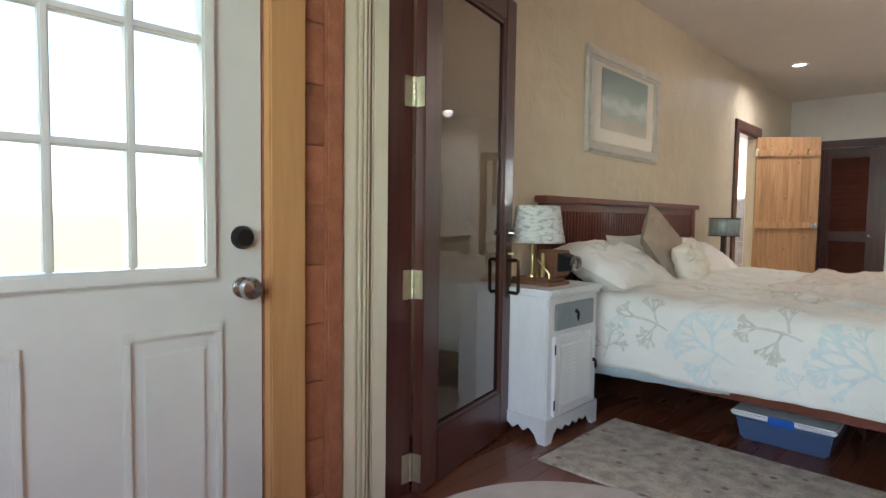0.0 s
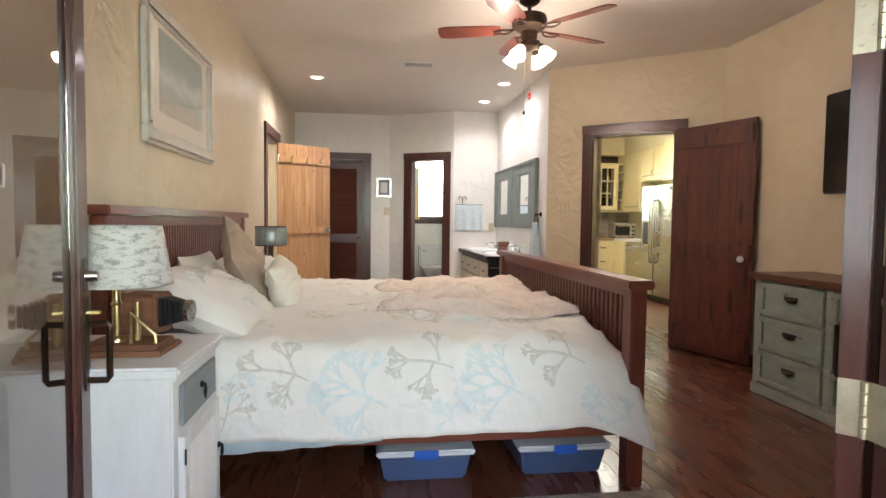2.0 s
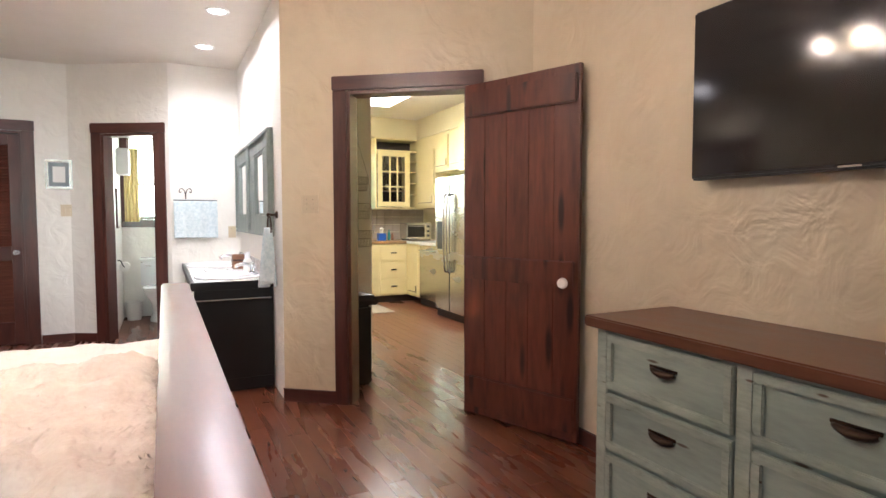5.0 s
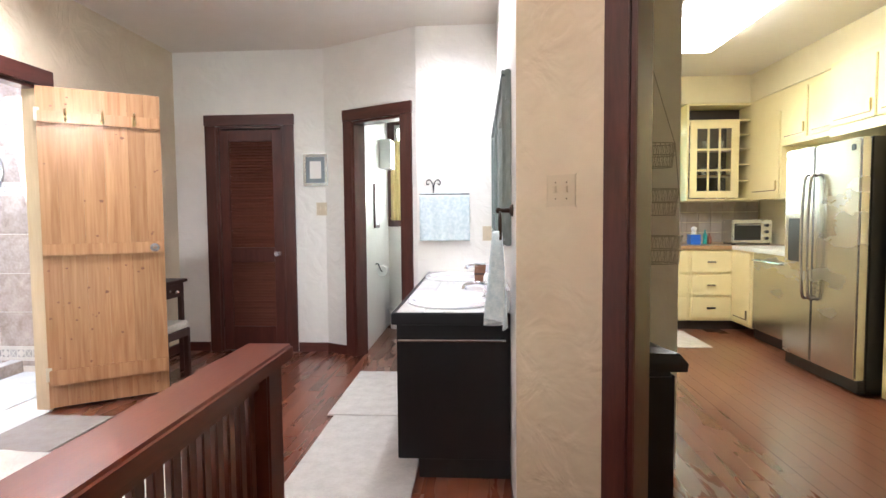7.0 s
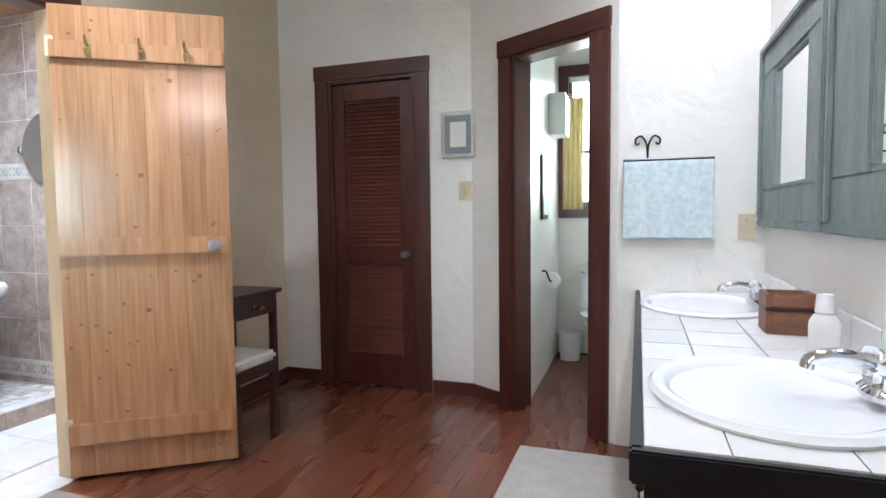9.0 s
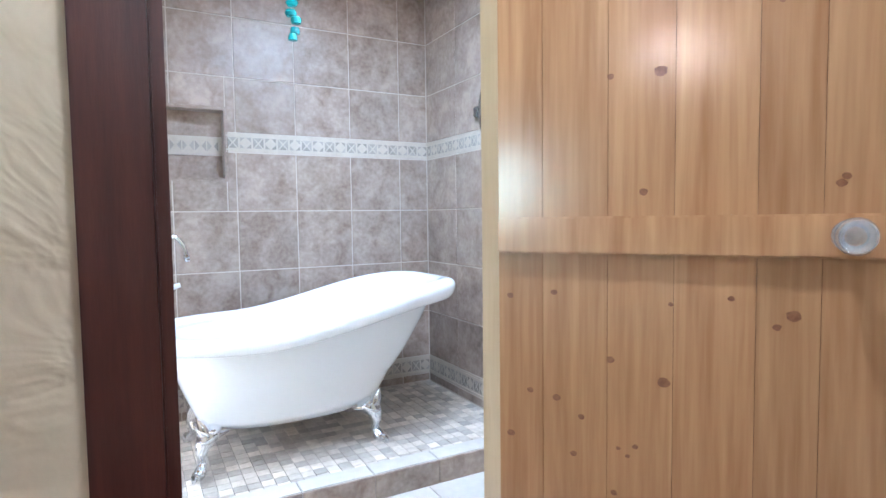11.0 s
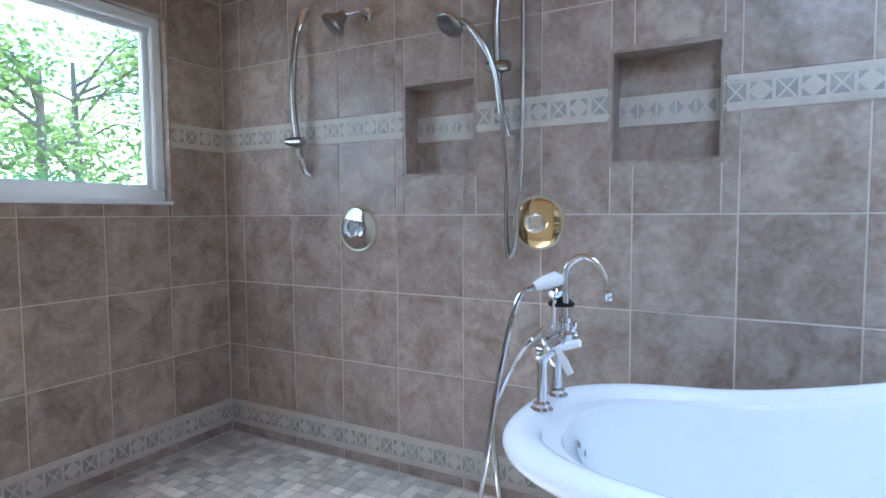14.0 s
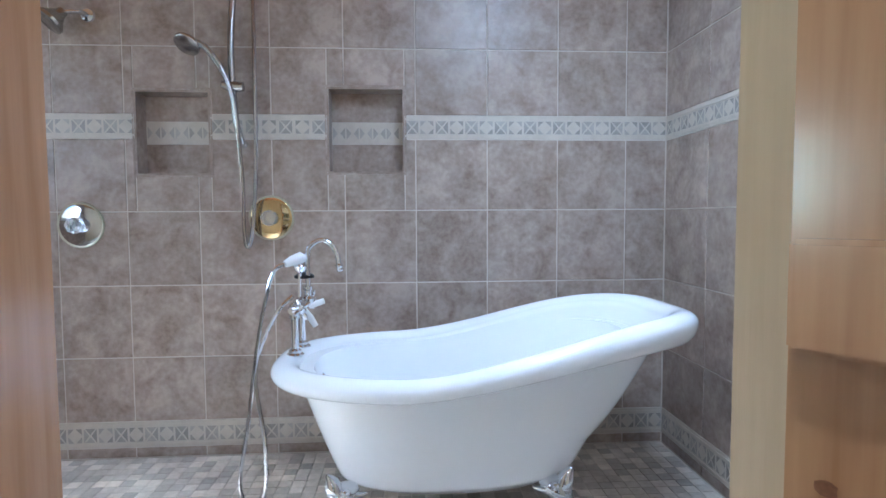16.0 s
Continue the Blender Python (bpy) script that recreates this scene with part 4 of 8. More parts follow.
fslat_me = mesh_of("slat", box(-0.008, -0.015, 0, 0.008, 0.015, 0.4815, 0.003), M["bedwood"])
nf = 44
for i in range(nf):
    piece("slat", fslat_me, bed, pose((FX0 + FX1) / 2, Y0 + 0.06 + (Y1 - Y0 - 0.13) * i / (nf - 1), 0.36))
for yy in (Y0, Y1 - 0.03):
    part("side_rail", box(HX1 + 0.02, yy, 0.215, FX0 - 0.013, yy + 0.03, 0.36, 0.005), M["bedwood_y"], bed)
part("slat_deck", box(HX1 + 0.02, Y0 + 0.031, 0.27, FX0 - 0.013, Y1 - 0.031, 0.30), M["subfloor"], bed)
solo("mattress", box(-1.84, Y0 + 0.035, 0.301, FX0 - 0.02, Y1 - 0.03, 0.60, 0.06), M["sheet"], "thick mattress in a pale blue sheet", "mattress", True)

# comforter: u along the bed, v over its width from the near hem to the far hem
BU0, BU1 = -1.72, FX0 - 0.03
TOP, NEAR, FAR = 0.672, Y0 - 0.045, Y1 + 0.05


def quilt(u, v, lift=0.0):
    """A place on the comforter: u metres from its head end, v metres across from the near hem."""
    r = 0.13                                                # how softly it rolls over the mattress edge
    drop = 0.395 + 0.008 * math.sin(u * 9.0) - 0.025 * max(0.0, u - 1.1) - r
    width = FAR - NEAR
    x = BU0 + u
    bulge = 0.020 * noise.noise(Vector((u * 2.6, v * 2.6, 3.1))) + 0.009 * noise.noise(Vector((u * 9, v * 9, 1.7)))
    bulge += 0.016 * (1 - abs(noise.noise(Vector((u * 2.0 + v * 1.5, v * 4.5 - u, 6.2))))) ** 7 + 0.008 * (1 - abs(noise.noise(Vector((u * 7, v * 5, 2.2))))) ** 5
    if v < drop:
        k = drop - v
        y = NEAR - 0.012 - 0.03 * (k / drop) - 0.012 * math.sin(u * 11 + 1.0) * (k / drop)
        return Vector((x, y - bulge * 0.6 - lift, TOP - r - k))
    s, bend = v - drop, r * math.pi / 2
    if s < bend:
        a = s / r
        o = bulge * (0.6 + 0.4 * math.sin(a)) + lift
        return Vector((x, NEAR - 0.012 + r - (r + o) * math.cos(a), TOP - r + (r + o) * math.sin(a)))
    s -= bend
    flat = width - 0.10 - r
    if s < flat:
        y = NEAR - 0.012 + r + s
        return Vector((x, y, TOP + 0.03 * math.sin(math.pi * s / flat) + bulge + lift))
    s -= flat
    return Vector((x, FAR - 0.112 + min(s, 0.10), TOP + bulge - max(0.0, s - 0.03) + lift))


QW = 0.40 + 0.14 + (FAR - NEAR) - 0.20 + 0.35
qb = bmesh.new()


def foot_drape(p, u, v):
    """The near foot corner of the comforter, rounding off and slipping past the foot post."""
    k = max(0.0, (u - 1.80) / 0.205)
    if v < 0.60 and k > 0:
        f = min(1.0, k) ** 1.5 * (1 - v / 0.60)
        p = p + Vector((0.12 * f, -0.05 * f, -0.12 * f))
    k = min(1.0, max(0.0, (u - 1.55) / 0.45))
    if v < 0.95:
        w = min(1.0, v / 0.30) * (1 - max(0.0, v - 0.30) / 0.65)
        p = p + Vector((0, 0.02 * k * k * w, -0.085 * k ** 2.2 * w))
    return p


grid(qb, 110, 150, lambda a, b: foot_drape(quilt(a * (BU1 - BU0), b * QW), a * (BU1 - BU0), b * QW))
comforter = thing("comforter", "ivory quilted comforter with coral sprig print, spread over bed", "comforter")
quilt_ob = part("cover", qb, M["linen"], comforter, smooth=True)
sol = quilt_ob.modifiers.new("thickness", "SOLIDIFY")
sol.thickness, sol.offset = 0.022, -1
sheet = bmesh.new()
grid(sheet, 60, 6, lambda a, b: Vector((-1.80 + a * 1.02, NEAR + 0.012 + 0.006 * math.sin(a * 40) + 0.01 * b, 0.195 + 0.05 * a + (0.38 - 0.05 * a) * b)))
sh = part("hanging_sheet", sheet, M["sheet"], comforter, "pale blue sheet hem hanging below", True)
sol = sh.modifiers.new("thickness", "SOLIDIFY")
sol.thickness = 0.004


def sprig(bm, u, v, size, ang, seed, fan):
    """A coral sprig lying on the comforter: a thin stem that forks again and again into short blunt fingers."""
    rnd = random.Random(seed)

    def strip(p, a, ln, w0, w1, bend, tip):
        q, prev, n, over = Vector(p), None, 4, 0.0025 + 0.0012 * rnd.random()
        for i in range(n + 1):
            aa = a + bend * i / n
            w = w0 + (w1 - w0) * i / n
            if tip and i == n:
                w *= 0.35
            sd = Vector((-math.sin(aa), math.cos(aa))) * w
            pair = [bm.verts.new(foot_drape(quilt(e.x, e.y, over), e.x, e.y)) for e in (q + sd, q - sd) if 0.02 < e.x < BU1 - BU0 - 0.02 and 0.01 < e.y < QW - 0.3]
            if len(pair) == 2 and prev:
                bm.faces.new((prev[0], prev[1], pair[1], pair[0]))
            prev = pair if len(pair) == 2 else None
            if i < n:
                q = q + Vector((math.cos(aa), math.sin(aa))) * (ln / n)
        return q, a + bend

    def fork(p, a, ln, w, depth):
        q, b = strip(p, a, ln, w, w * (0.95 if depth else 1.9), rnd.uniform(-0.3, 0.3), depth == 0)
        if depth:
            k = 3 if rnd.random() < 0.55 else 2
            for i in range(k):
                fork(q, b + (i - (k - 1) / 2) * rnd.uniform(0.42, 0.68) + rnd.uniform(-0.1, 0.1), ln * rnd.uniform(0.62, 0.92), w * 0.85, depth - 1)

    mid, a1 = strip((u, v), ang, size * 0.50, size * 0.012, size * 0.024, 0.30, False)
    for k in range(fan):
        s_ = (k / (fan - 1) - 0.5) * 2
        back = Vector((math.cos(a1), math.sin(a1))) * size * 0.30 * abs(s_) * rnd.uniform(0.5, 1.0)
        fork(mid - back, a1 + s_ * 1.05 + rnd.uniform(-0.1, 0.1), size * 0.19, size * 0.024, 3)


def printed(material, label, *a):
    bm = bmesh.new()
    sprig(bm, *a)
    part("print", bm, M[material], comforter, label)


for u, v, s, a, sd in ((0.64, 0.24, 0.27, 2.75, 1), (1.235, 0.27, 0.28, 2.75, 2), (1.82, 0.29, 0.26, 2.75, 3), (0.30, 0.05, 0.2, 1.2, 15), (1.05, 0.75, 0.22, 0.3, 31), (1.75, 0.72, 0.22, 2.6, 32)):
    printed("printgrey", "grey-green coral sprig", u, v, s, a, sd, 3)
for u, v, s, a, sd in ((0.97, 0.13, 0.34, 2.6, 4), (1.57, 0.14, 0.34, 2.6, 5), (1.98, 0.06, 0.2, 2.4, 6), (0.40, 0.14, 0.16, 1.9, 7), (1.45, 0.66, 0.28, 1.2, 33), (1.25, 0.03, 0.14, 2.2, 34)):
    printed("printteal", "pale teal coral fan", u, v, s, a, sd, 4)
rnd = random.Random(9)
for i in range(30):
    printed("printsand", "sand coloured sprig", rnd.uniform(0.1, 1.9), rnd.uniform(0.72, 2.6), rnd.uniform(0.14, 0.22), rnd.uniform(0, 6.28), 40 + i, 3)


def pillow(name, c, w, h, d, turn, material, label, seed=0):
    """A stuffed pillow: w by h, d thick, with pinched corners; turn is its own pose at c."""
    bm = bmesh.new()

    def f(side):
        def g(a, b):
            x, y = 2 * a - 1, 2 * b - 1
            k = max(0.0, (1 - abs(x) ** 2.4) * (1 - abs(y) ** 2.4)) ** 0.5
            pinch = 1 - 0.07 * (x * x) * (1 - y * y) - 0.07 * (y * y) * (1 - x * x)
            pinch = 1 - 0.06 * (1 - x * x) * abs(y) ** 3 - 0.06 * (1 - y * y) * abs(x) ** 3
            wr = (0.05 * noise.noise(Vector((x * 2.2, y * 2.2, seed + side))) + 0.030 * (1 - abs(noise.noise(Vector((x * 3.1 + y, y * 3.4 - x, seed + side + 9))))) ** 5) * k
            return Vector((x * w / 2 * pinch, y * h / 2 * pinch, side * (d / 2 * k + wr * 0.6) ))
        return g
    grid(bm, 26, 26, f(1))
    grid(bm, 26, 26, f(-1))
    bmesh.ops.remove_doubles(bm, verts=bm.verts, dist=0.004)
    return solo(name, bm, M[material], label, "pillow", True, Matrix.Translation(c) @ turn, "bed pillows")


pil = pillow("pillow", (-1.57, 3.20, 0.80), 0.52, 0.74, 0.22, pose(0, 0, 0, 0, 22, 0), "linen", "plump ivory sham pillow with coral print", 1)
pillow("pillow", (-1.60, 4.60, 0.79), 0.52, 0.80, 0.22, pose(0, 0, 0, 0, 22, 0), "linen", "plump ivory sham pillow with coral print", 2)
pillow("throw_pillow", (-1.54, 3.86, 0.91), 0.46, 0.48, 0.16, pose(0, 0, 0, 0, 66, 4) @ pose(0, 0, 0, 0, 0, 33), "tanpillow", "square taupe woven throw pillow leaning on the shams", 3)
pillow("throw_pillow", (-1.31, 3.76, 0.815), 0.28, 0.32, 0.14, pose(0, 0, 0, 0, 68, -6) @ pose(0, 0, 0, 0, 0, 14), "ivory", "small ivory throw pillow leaning on a taupe one", 4)
pillow("pillow", (-1.74, 3.84, 0.78), 0.42, 0.60, 0.13, pose(0, 0, 0, 0, 70, 0), "ivory", "ivory pillow standing against the headboard", 5)
for tone, u, v, a in (("printgrey", 0.02, 0.08, 0.8), ("printgrey", 0.00, -0.20, 2.2), ("printteal", 0.17, 0.10, 2.9), ("printsand", -0.14, -0.05, 0.3), ("printteal", 0.16, -0.17, 1.4)):
    pr = bmesh.new()
    rnd = random.Random(int(100 * v + 50))

    def on(e):
        x, y = e.x / 0.26, e.y / 0.37
        kk = max(0.0, (1 - abs(x) ** 2.4) * (1 - abs(y) ** 2.4)) ** 0.5
        return Vector((e.x, e.y, 0.11 * kk + 0.6 * (0.05 * noise.noise(Vector((x * 2.2, y * 2.2, 2.0))) + 0.030 * (1 - abs(noise.noise(Vector((x * 3.1 + y, y * 3.4 - x, 11.0))))) ** 5) * kk + 0.006))

    def limb(p, b, ln, depth):
        q = p + Vector((math.cos(b), math.sin(b))) * ln
        w = Vector((-math.sin(b), math.cos(b))) * 0.005
        pr.faces.new([pr.verts.new(on(e)) for e in (p - w, q - w, q + w, p + w)])
        if depth:
            for d in (-0.5, 0.05, 0.5):
                limb(q, b + d + rnd.uniform(-0.15, 0.15), ln * rnd.uniform(0.6, 0.9), depth - 1)

    limb(Vector((u, v)), a, 0.045, 3)
    part("print", pr, M[tone], pil, "coral sprig print")

# faux fur throw, rumpled over the foot end
tb = bmesh.new()


RIDGES = ((-0.05, 0.05, 1.05, 0.03, 0.050, 0.050), (0.52, 0.64, 0.12, 0.20, 0.050, 0.052), (0.56, 0.62, 0.27, 0.13, 0.035, 0.045), (0.58, 0.60, 0.98, 0.13, 0.045, 0.030),
          (0.02, 0.76, 0.52, 0.66, 0.055, 0.048), (0.30, 0.93, 0.97, 0.86, 0.060, 0.045), (0.50, 0.66, 0.93, 0.76, 0.050, 0.040), (0.55, 0.62, 0.76, 0.30, 0.030, 0.025))


def fold(a, b):
    """Height of the folds: soft ridges between two points each."""
    h = 0.0
    for a0, b0, a1, b1, w, k in RIDGES:
        d = Vector((a1 - a0, b1 - b0))
        s = min(1.0, max(0.0, ((a - a0) * d.x + (b - b0) * d.y) / d.length_squared))
        wob = 0.02 * math.sin(9 * s + 20 * w)
        r = math.hypot(a - a0 - d.x * s + wob, b - b0 - d.y * s + wob)
        h = max(h, k * math.exp(-(r / w) ** 2 * 0.9))
    return h


def throw(a, b):
    notch = 0.25 * math.exp(-((b - 0.45) / 0.15) ** 2)
    u = 0.93 + notch + (1.07 - notch) * a + 0.02 * noise.noise(Vector((0.3, b * 14, 1)))
    v = 0.86 + 1.36 * b - 0.06 * a + 0.06 * math.sin(a * 6 + 1) * (1 - b) + 0.025 * noise.noise(Vector((a * 13, 0.2, 4)))
    p = quilt(min(u, BU1 - BU0), v)
    edge = min(1.0, 12 * min(a + 0.01, 1.01 - a, b + 0.01, 1.01 - b))
    fuzz = 0.006 * noise.noise(Vector((a * 60, b * 60, 2))) + 0.005 * noise.noise(Vector((a * 150, b * 150, 7)))
    return p + Vector((fuzz, fuzz * 0.7, 0.005 + (0.006 + 1.2 * fold(a, b) + 0.014 * noise.noise(Vector((a * 7, b * 7, 5)))) * edge + fuzz))


grid(tb, 120, 120, throw)
blanket = solo("throw_blanket", tb, M["throw"], "rumpled blush faux fur throw over the comforter", "blanket", True)
blanket.modifiers.new("thickness", "SOLIDIFY").thickness = 0.016
fur = bmesh.new()
rnd = random.Random(4)
for i in range(2600):
    a, b = rnd.random(), rnd.random()
    if rnd.random() < 0.97:
        a, b = rnd.choice(((rnd.random() * 0.03, b), (1 - rnd.random() * 0.03, b), (a, rnd.random() * 0.05), (a, 1 - rnd.random() * 0.03)))
    p = throw(a, b)
    d = Vector((rnd.gauss(0, 1), rnd.gauss(0, 1), rnd.uniform(0.0, 0.5))).normalized() * rnd.uniform(0.010, 0.024)
    q = Vector((rnd.gauss(0, 1), rnd.gauss(0, 1), 0)).normalized() * 0.0035
    fur.faces.new((fur.verts.new(p - q), fur.verts.new(p + q), fur.verts.new(p + d)))
part("fur", fur, M["throw"], bpy.data.objects["throw_blanket"], "long soft pile")

# storage bins under the bed
def bin_(x, y):
    t = thing("storage_bin", "translucent blue storage bin with white lid", "bin", x, y, 0.001, 0, "bins under the bed")
    bm = bmesh.new()
    for z0, z1, k0, k1 in ((0, 0.125, 0.0, 1.0),):
        vs = []
        for z, g in ((0, 0.90), (0.125, 1.0)):
            for sx, sy in ((-1, -1), (1, -1), (1, 1), (-1, 1)):
                vs.append(bm.verts.new((sx * 0.205 * g, sy * 0.29 * g, z)))
        bm.faces.new(vs[:4][::-1])
        bm.faces.new(vs[4:])
        for i in range(4):
            bm.faces.new((vs[i], vs[(i + 1) % 4], vs[4 + (i + 1) % 4], vs[4 + i]))
    bmesh.ops.bevel(bm, geom=list(bm.edges), offset=0.012, segments=2, affect="EDGES")
    part("tub", bm, M["bluebin"], t)
    part("lid", box(-0.222, -0.305, 0.126, 0.222, 0.305, 0.152, 0.008), M["binlid"], t, "white plastic lid")
    for sy in (-1, 1):
        part("latch", box(-0.055, sy * 0.306 - 0.006, 0.115, 0.055, sy * 0.306 + 0.006, 0.156, 0.004), M["latch"], t, "blue latch")
    return t


b1 = bin_(-0.58, 3.25)
copy_thing(b1, pose(0.062, 3.25, 0.001))

# bedside cabinet
nt_ = thing("nightstand", "worn white bedside cabinet with grey drawer and louvred door", "nightstand", -1.625, 2.445)
W2, D2 = 0.225, 0.235                                       # half depth in x, half width in y
part("body", box(-W2, -D2, 0.09, W2 - 0.004, D2, 0.715, 0.006), M["shabby"], nt_)
part("top", box(-W2 - 0.015, -D2 - 0.022, 0.716, W2 + 0.022, D2 + 0.022, 0.745, 0.008), M["shabby"], nt_)
part("top_moulding", box(-W2 - 0.005, -D2 - 0.010, 0.70, W2 + 0.010, D2 + 0.010, 0.7155, 0.005), M["shabby"], nt_)
def apron(length):
    """A scalloped apron along its own x from 0 to length, with bracket feet."""
    bm = bmesh.new()
    n = 40
    lo, hi = [], []
    for i in range(n + 1):
        s = i / n
        e = min(s, 1 - s)
        z = 0.0 if e < 0.10 else (0.045 * (e - 0.10) / 0.05 if e < 0.15 else 0.045 + 0.022 * math.sin((e - 0.15) / 0.35 * math.pi * 2.5) ** 2)
        lo.append((s * length, z))
    for yy in (0, 0.02):
        lo_v = [bm.verts.new((x, yy, z)) for x, z in lo]
        hi_v = [bm.verts.new((x, yy, 0.12)) for x, z in lo]
        hi.append((lo_v, hi_v))
        for i in range(n):
            bm.faces.new((lo_v[i], lo_v[i + 1], hi_v[i + 1], hi_v[i]))
    for i in range(n):
        bm.faces.new((hi[0][0][i], hi[1][0][i], hi[1][0][i + 1], hi[0][0][i + 1]))
        bm.faces.new((hi[0][1][i], hi[0][1][i + 1], hi[1][1][i + 1], hi[1][1][i]))
    return bm


part("apron", apron(2 * D2 + 0.02), M["shabby"], nt_, m=Matrix.Translation((W2 + 0.006, -D2 - 0.01, 0)) @ pose(0, 0, 0, 0, 0, 90))
part("apron", apron(2 * W2), M["shabby"], nt_, m=Matrix.Translation((-W2 + 0.006, -D2 - 0.012, 0)))
part("apron", apron(2 * W2), M["shabby"], nt_, m=Matrix.Translation((-W2 + 0.006, D2 - 0.008, 0)))
dr = part("drawer", box(W2 - 0.003, -D2 + 0.055, 0.545, W2 + 0.010, D2 - 0.055, 0.675, 0.004), M["greypaint"], nt_, "slate grey drawer front")
def drop_pull(parent, x, y, z):
    bm = lathe(bmesh.new(), [(0.011, 0), (0.011, 0.006), (0.004, 0.010), (0.004, 0.016), (0, 0.018)], 10, Matrix.Translation((x, y, z)) @ pose(0, 0, 0, 0, 90, 0))
    lathe(bm, [(0.0, 0), (0.009, -0.004), (0.012, -0.024), (0.006, -0.044), (0, -0.05)], 10, Matrix.Translation((x + 0.014, y, z)), 0.5, 1)
    return part("pull", bm, M["blackiron"], parent, "black iron drop pull", True)


drop_pull(dr, W2 + 0.010, 0.0, 0.625)
ndoor = part("door", box(W2 - 0.003, -D2 + 0.04, 0.13, W2 + 0.004, D2 - 0.04, 0.52, 0.003), M["shabby"], nt_)
for a in ((-D2 + 0.04, 0.13, -D2 + 0.085, 0.52), (D2 - 0.085, 0.13, D2 - 0.04, 0.52), (-D2 + 0.086, 0.13, D2 - 0.086, 0.175), (-D2 + 0.086, 0.475, D2 - 0.086, 0.52)):
    part("door_frame", box(W2 + 0.0045, a[0], a[1], W2 + 0.018, a[2], a[3], 0.003), M["shabby"], ndoor)
sl = mesh_of("louvre", box(-0.004, -0.145, -0.011, 0.004, 0.145, 0.011, 0.002), M["shabby"])
for i in range(15):
    piece("louvre", sl, ndoor, pose(W2 + 0.012, 0, 0.186 + i * 0.0200, 0, -35, 0))
drop_pull(ndoor, W2 + 0.018, D2 - 0.062, 0.35)
for zz in (0.19, 0.46):
    part("hinge", box(W2 + 0.0185, -D2 + 0.030, zz - 0.025, W2 + 0.023, -D2 + 0.041, zz + 0.025, 0.002), M["blackiron"], nt_, "black hinge")

# lamp with an old camera on its base
lp = thing("table_lamp", "table lamp with brass stem and script-printed drum shade", "lamp", -1.605, 2.42, 0.7455)
bs = bmesh.new()
bx(bs, -0.135, -0.10, 0, 0.135, 0.10, 0.018, 0.006)
bx(bs, -0.115, -0.085, 0.0185, 0.115, 0.085, 0.034, 0.006)
part("base", bs, M["wicker"], lp, "dark wooden stepped base")
part("stem", lathe(bmesh.new(), [(0.030, 0.035), (0.028, 0.045), (0.014, 0.055), (0.014, 0.15), (0.018, 0.155), (0.012, 0.165), (0.012, 0.25), (0, 0.25)], 18, Matrix.Translation((-0.03, -0.01, 0))), M["brass"], lp, "brass column", True)
part("upright", cyl(bmesh.new(), (0.028, 0.0, 0.035), (0.028, 0.0, 0.16), 0.010, seg=12), M["brass"], lp, smooth=True)
part("rail", tube(bmesh.new(), [(0.028, -0.05, 0.035), (0.028, -0.05, 0.13), (0.10, -0.05, 0.06), (0.10, -0.05, 0.035)], 0.006), M["brass"], lp, smooth=True)
sd_ = bmesh.new()
grid(sd_, 48, 10, lambda a, b: Vector(((0.143 - 0.030 * b) * math.cos(2 * math.pi * a) - 0.01, (0.143 - 0.030 * b) * math.sin(2 * math.pi * a), 0.215 + 0.19 * b)), True)
shade = part("shade", sd_, M["shade"], lp, "grey and white script-printed drum shade", True)
mo = shade.modifiers.new("thickness", "SOLIDIFY")
mo.thickness = 0.003
cm = thing("antique_camera", "old brown wooden bellows camera beside lamp", "camera", -1.545, 2.52, 0.780, -8)
cm.scale = (1.3, 1.3, 1.3)
part("case", box(-0.10, -0.025, 0, 0.0, 0.075, 0.105, 0.006), M["wicker"], cm, "brown leather-covered case")
bel = bmesh.new()
for i in range(5):
    bx(bel, 0.001 + i * 0.012, -0.010 + i * 0.003, 0.02 + i * 0.003, 0.011 + i * 0.012, 0.06 - i * 0.003, 0.095 - i * 0.003, 0.002)
part("bellows", bel, M["blackplastic"], cm)
part("lens", lathe(bmesh.new(), [(0.03, 0), (0.03, 0.012), (0.022, 0.014), (0.02, 0.004), (0, 0.004)], 18, Matrix.Translation((0.062, 0.025, 0.058)) @ pose(0, 0, 0, 0, 90, 0)), M["nickel"], cm, "round metal lens", True)

# lamp on the far side of the bed
fl = thing("floor_lamp", "slim lamp with dark stem and streaked metal drum shade", "lamp", -1.70, 5.66, 0.0)
part("base", lathe(bmesh.new(), [(0.11, 0), (0.11, 0.015), (0.03, 0.03), (0.02, 0.04), (0, 0.04)], 24), M["espresso"], fl, smooth=True)
part("stem", box(-0.022, -0.022, 0.03, 0.022, 0.022, 0.955, 0.004), M["espresso"], fl)
s2 = bmesh.new()
grid(s2, 40, 4, lambda a, b: Vector((0.135 * math.cos(2 * math.pi * a), 0.135 * math.sin(2 * math.pi * a), 0.945 + 0.165 * b)), True)
so = part("shade", s2, M["metalshade"], fl, "streaked blue-grey metal drum shade", True)
so.modifiers.new("thickness", "SOLIDIFY").thickness = 0.004
part("shade_ring", tube(bmesh.new(), [(0.136 * math.cos(a * math.pi / 12), 0.136 * math.sin(a * math.pi / 12), 1.11) for a in range(25)], 0.004, 6), M["bronze"], fl, smooth=True)
part("shade_ring", tube(bmesh.new(), [(0.136 * math.cos(a * math.pi / 12), 0.136 * math.sin(a * math.pi / 12), 0.945) for a in range(25)], 0.004, 6), M["bronze"], fl, smooth=True)

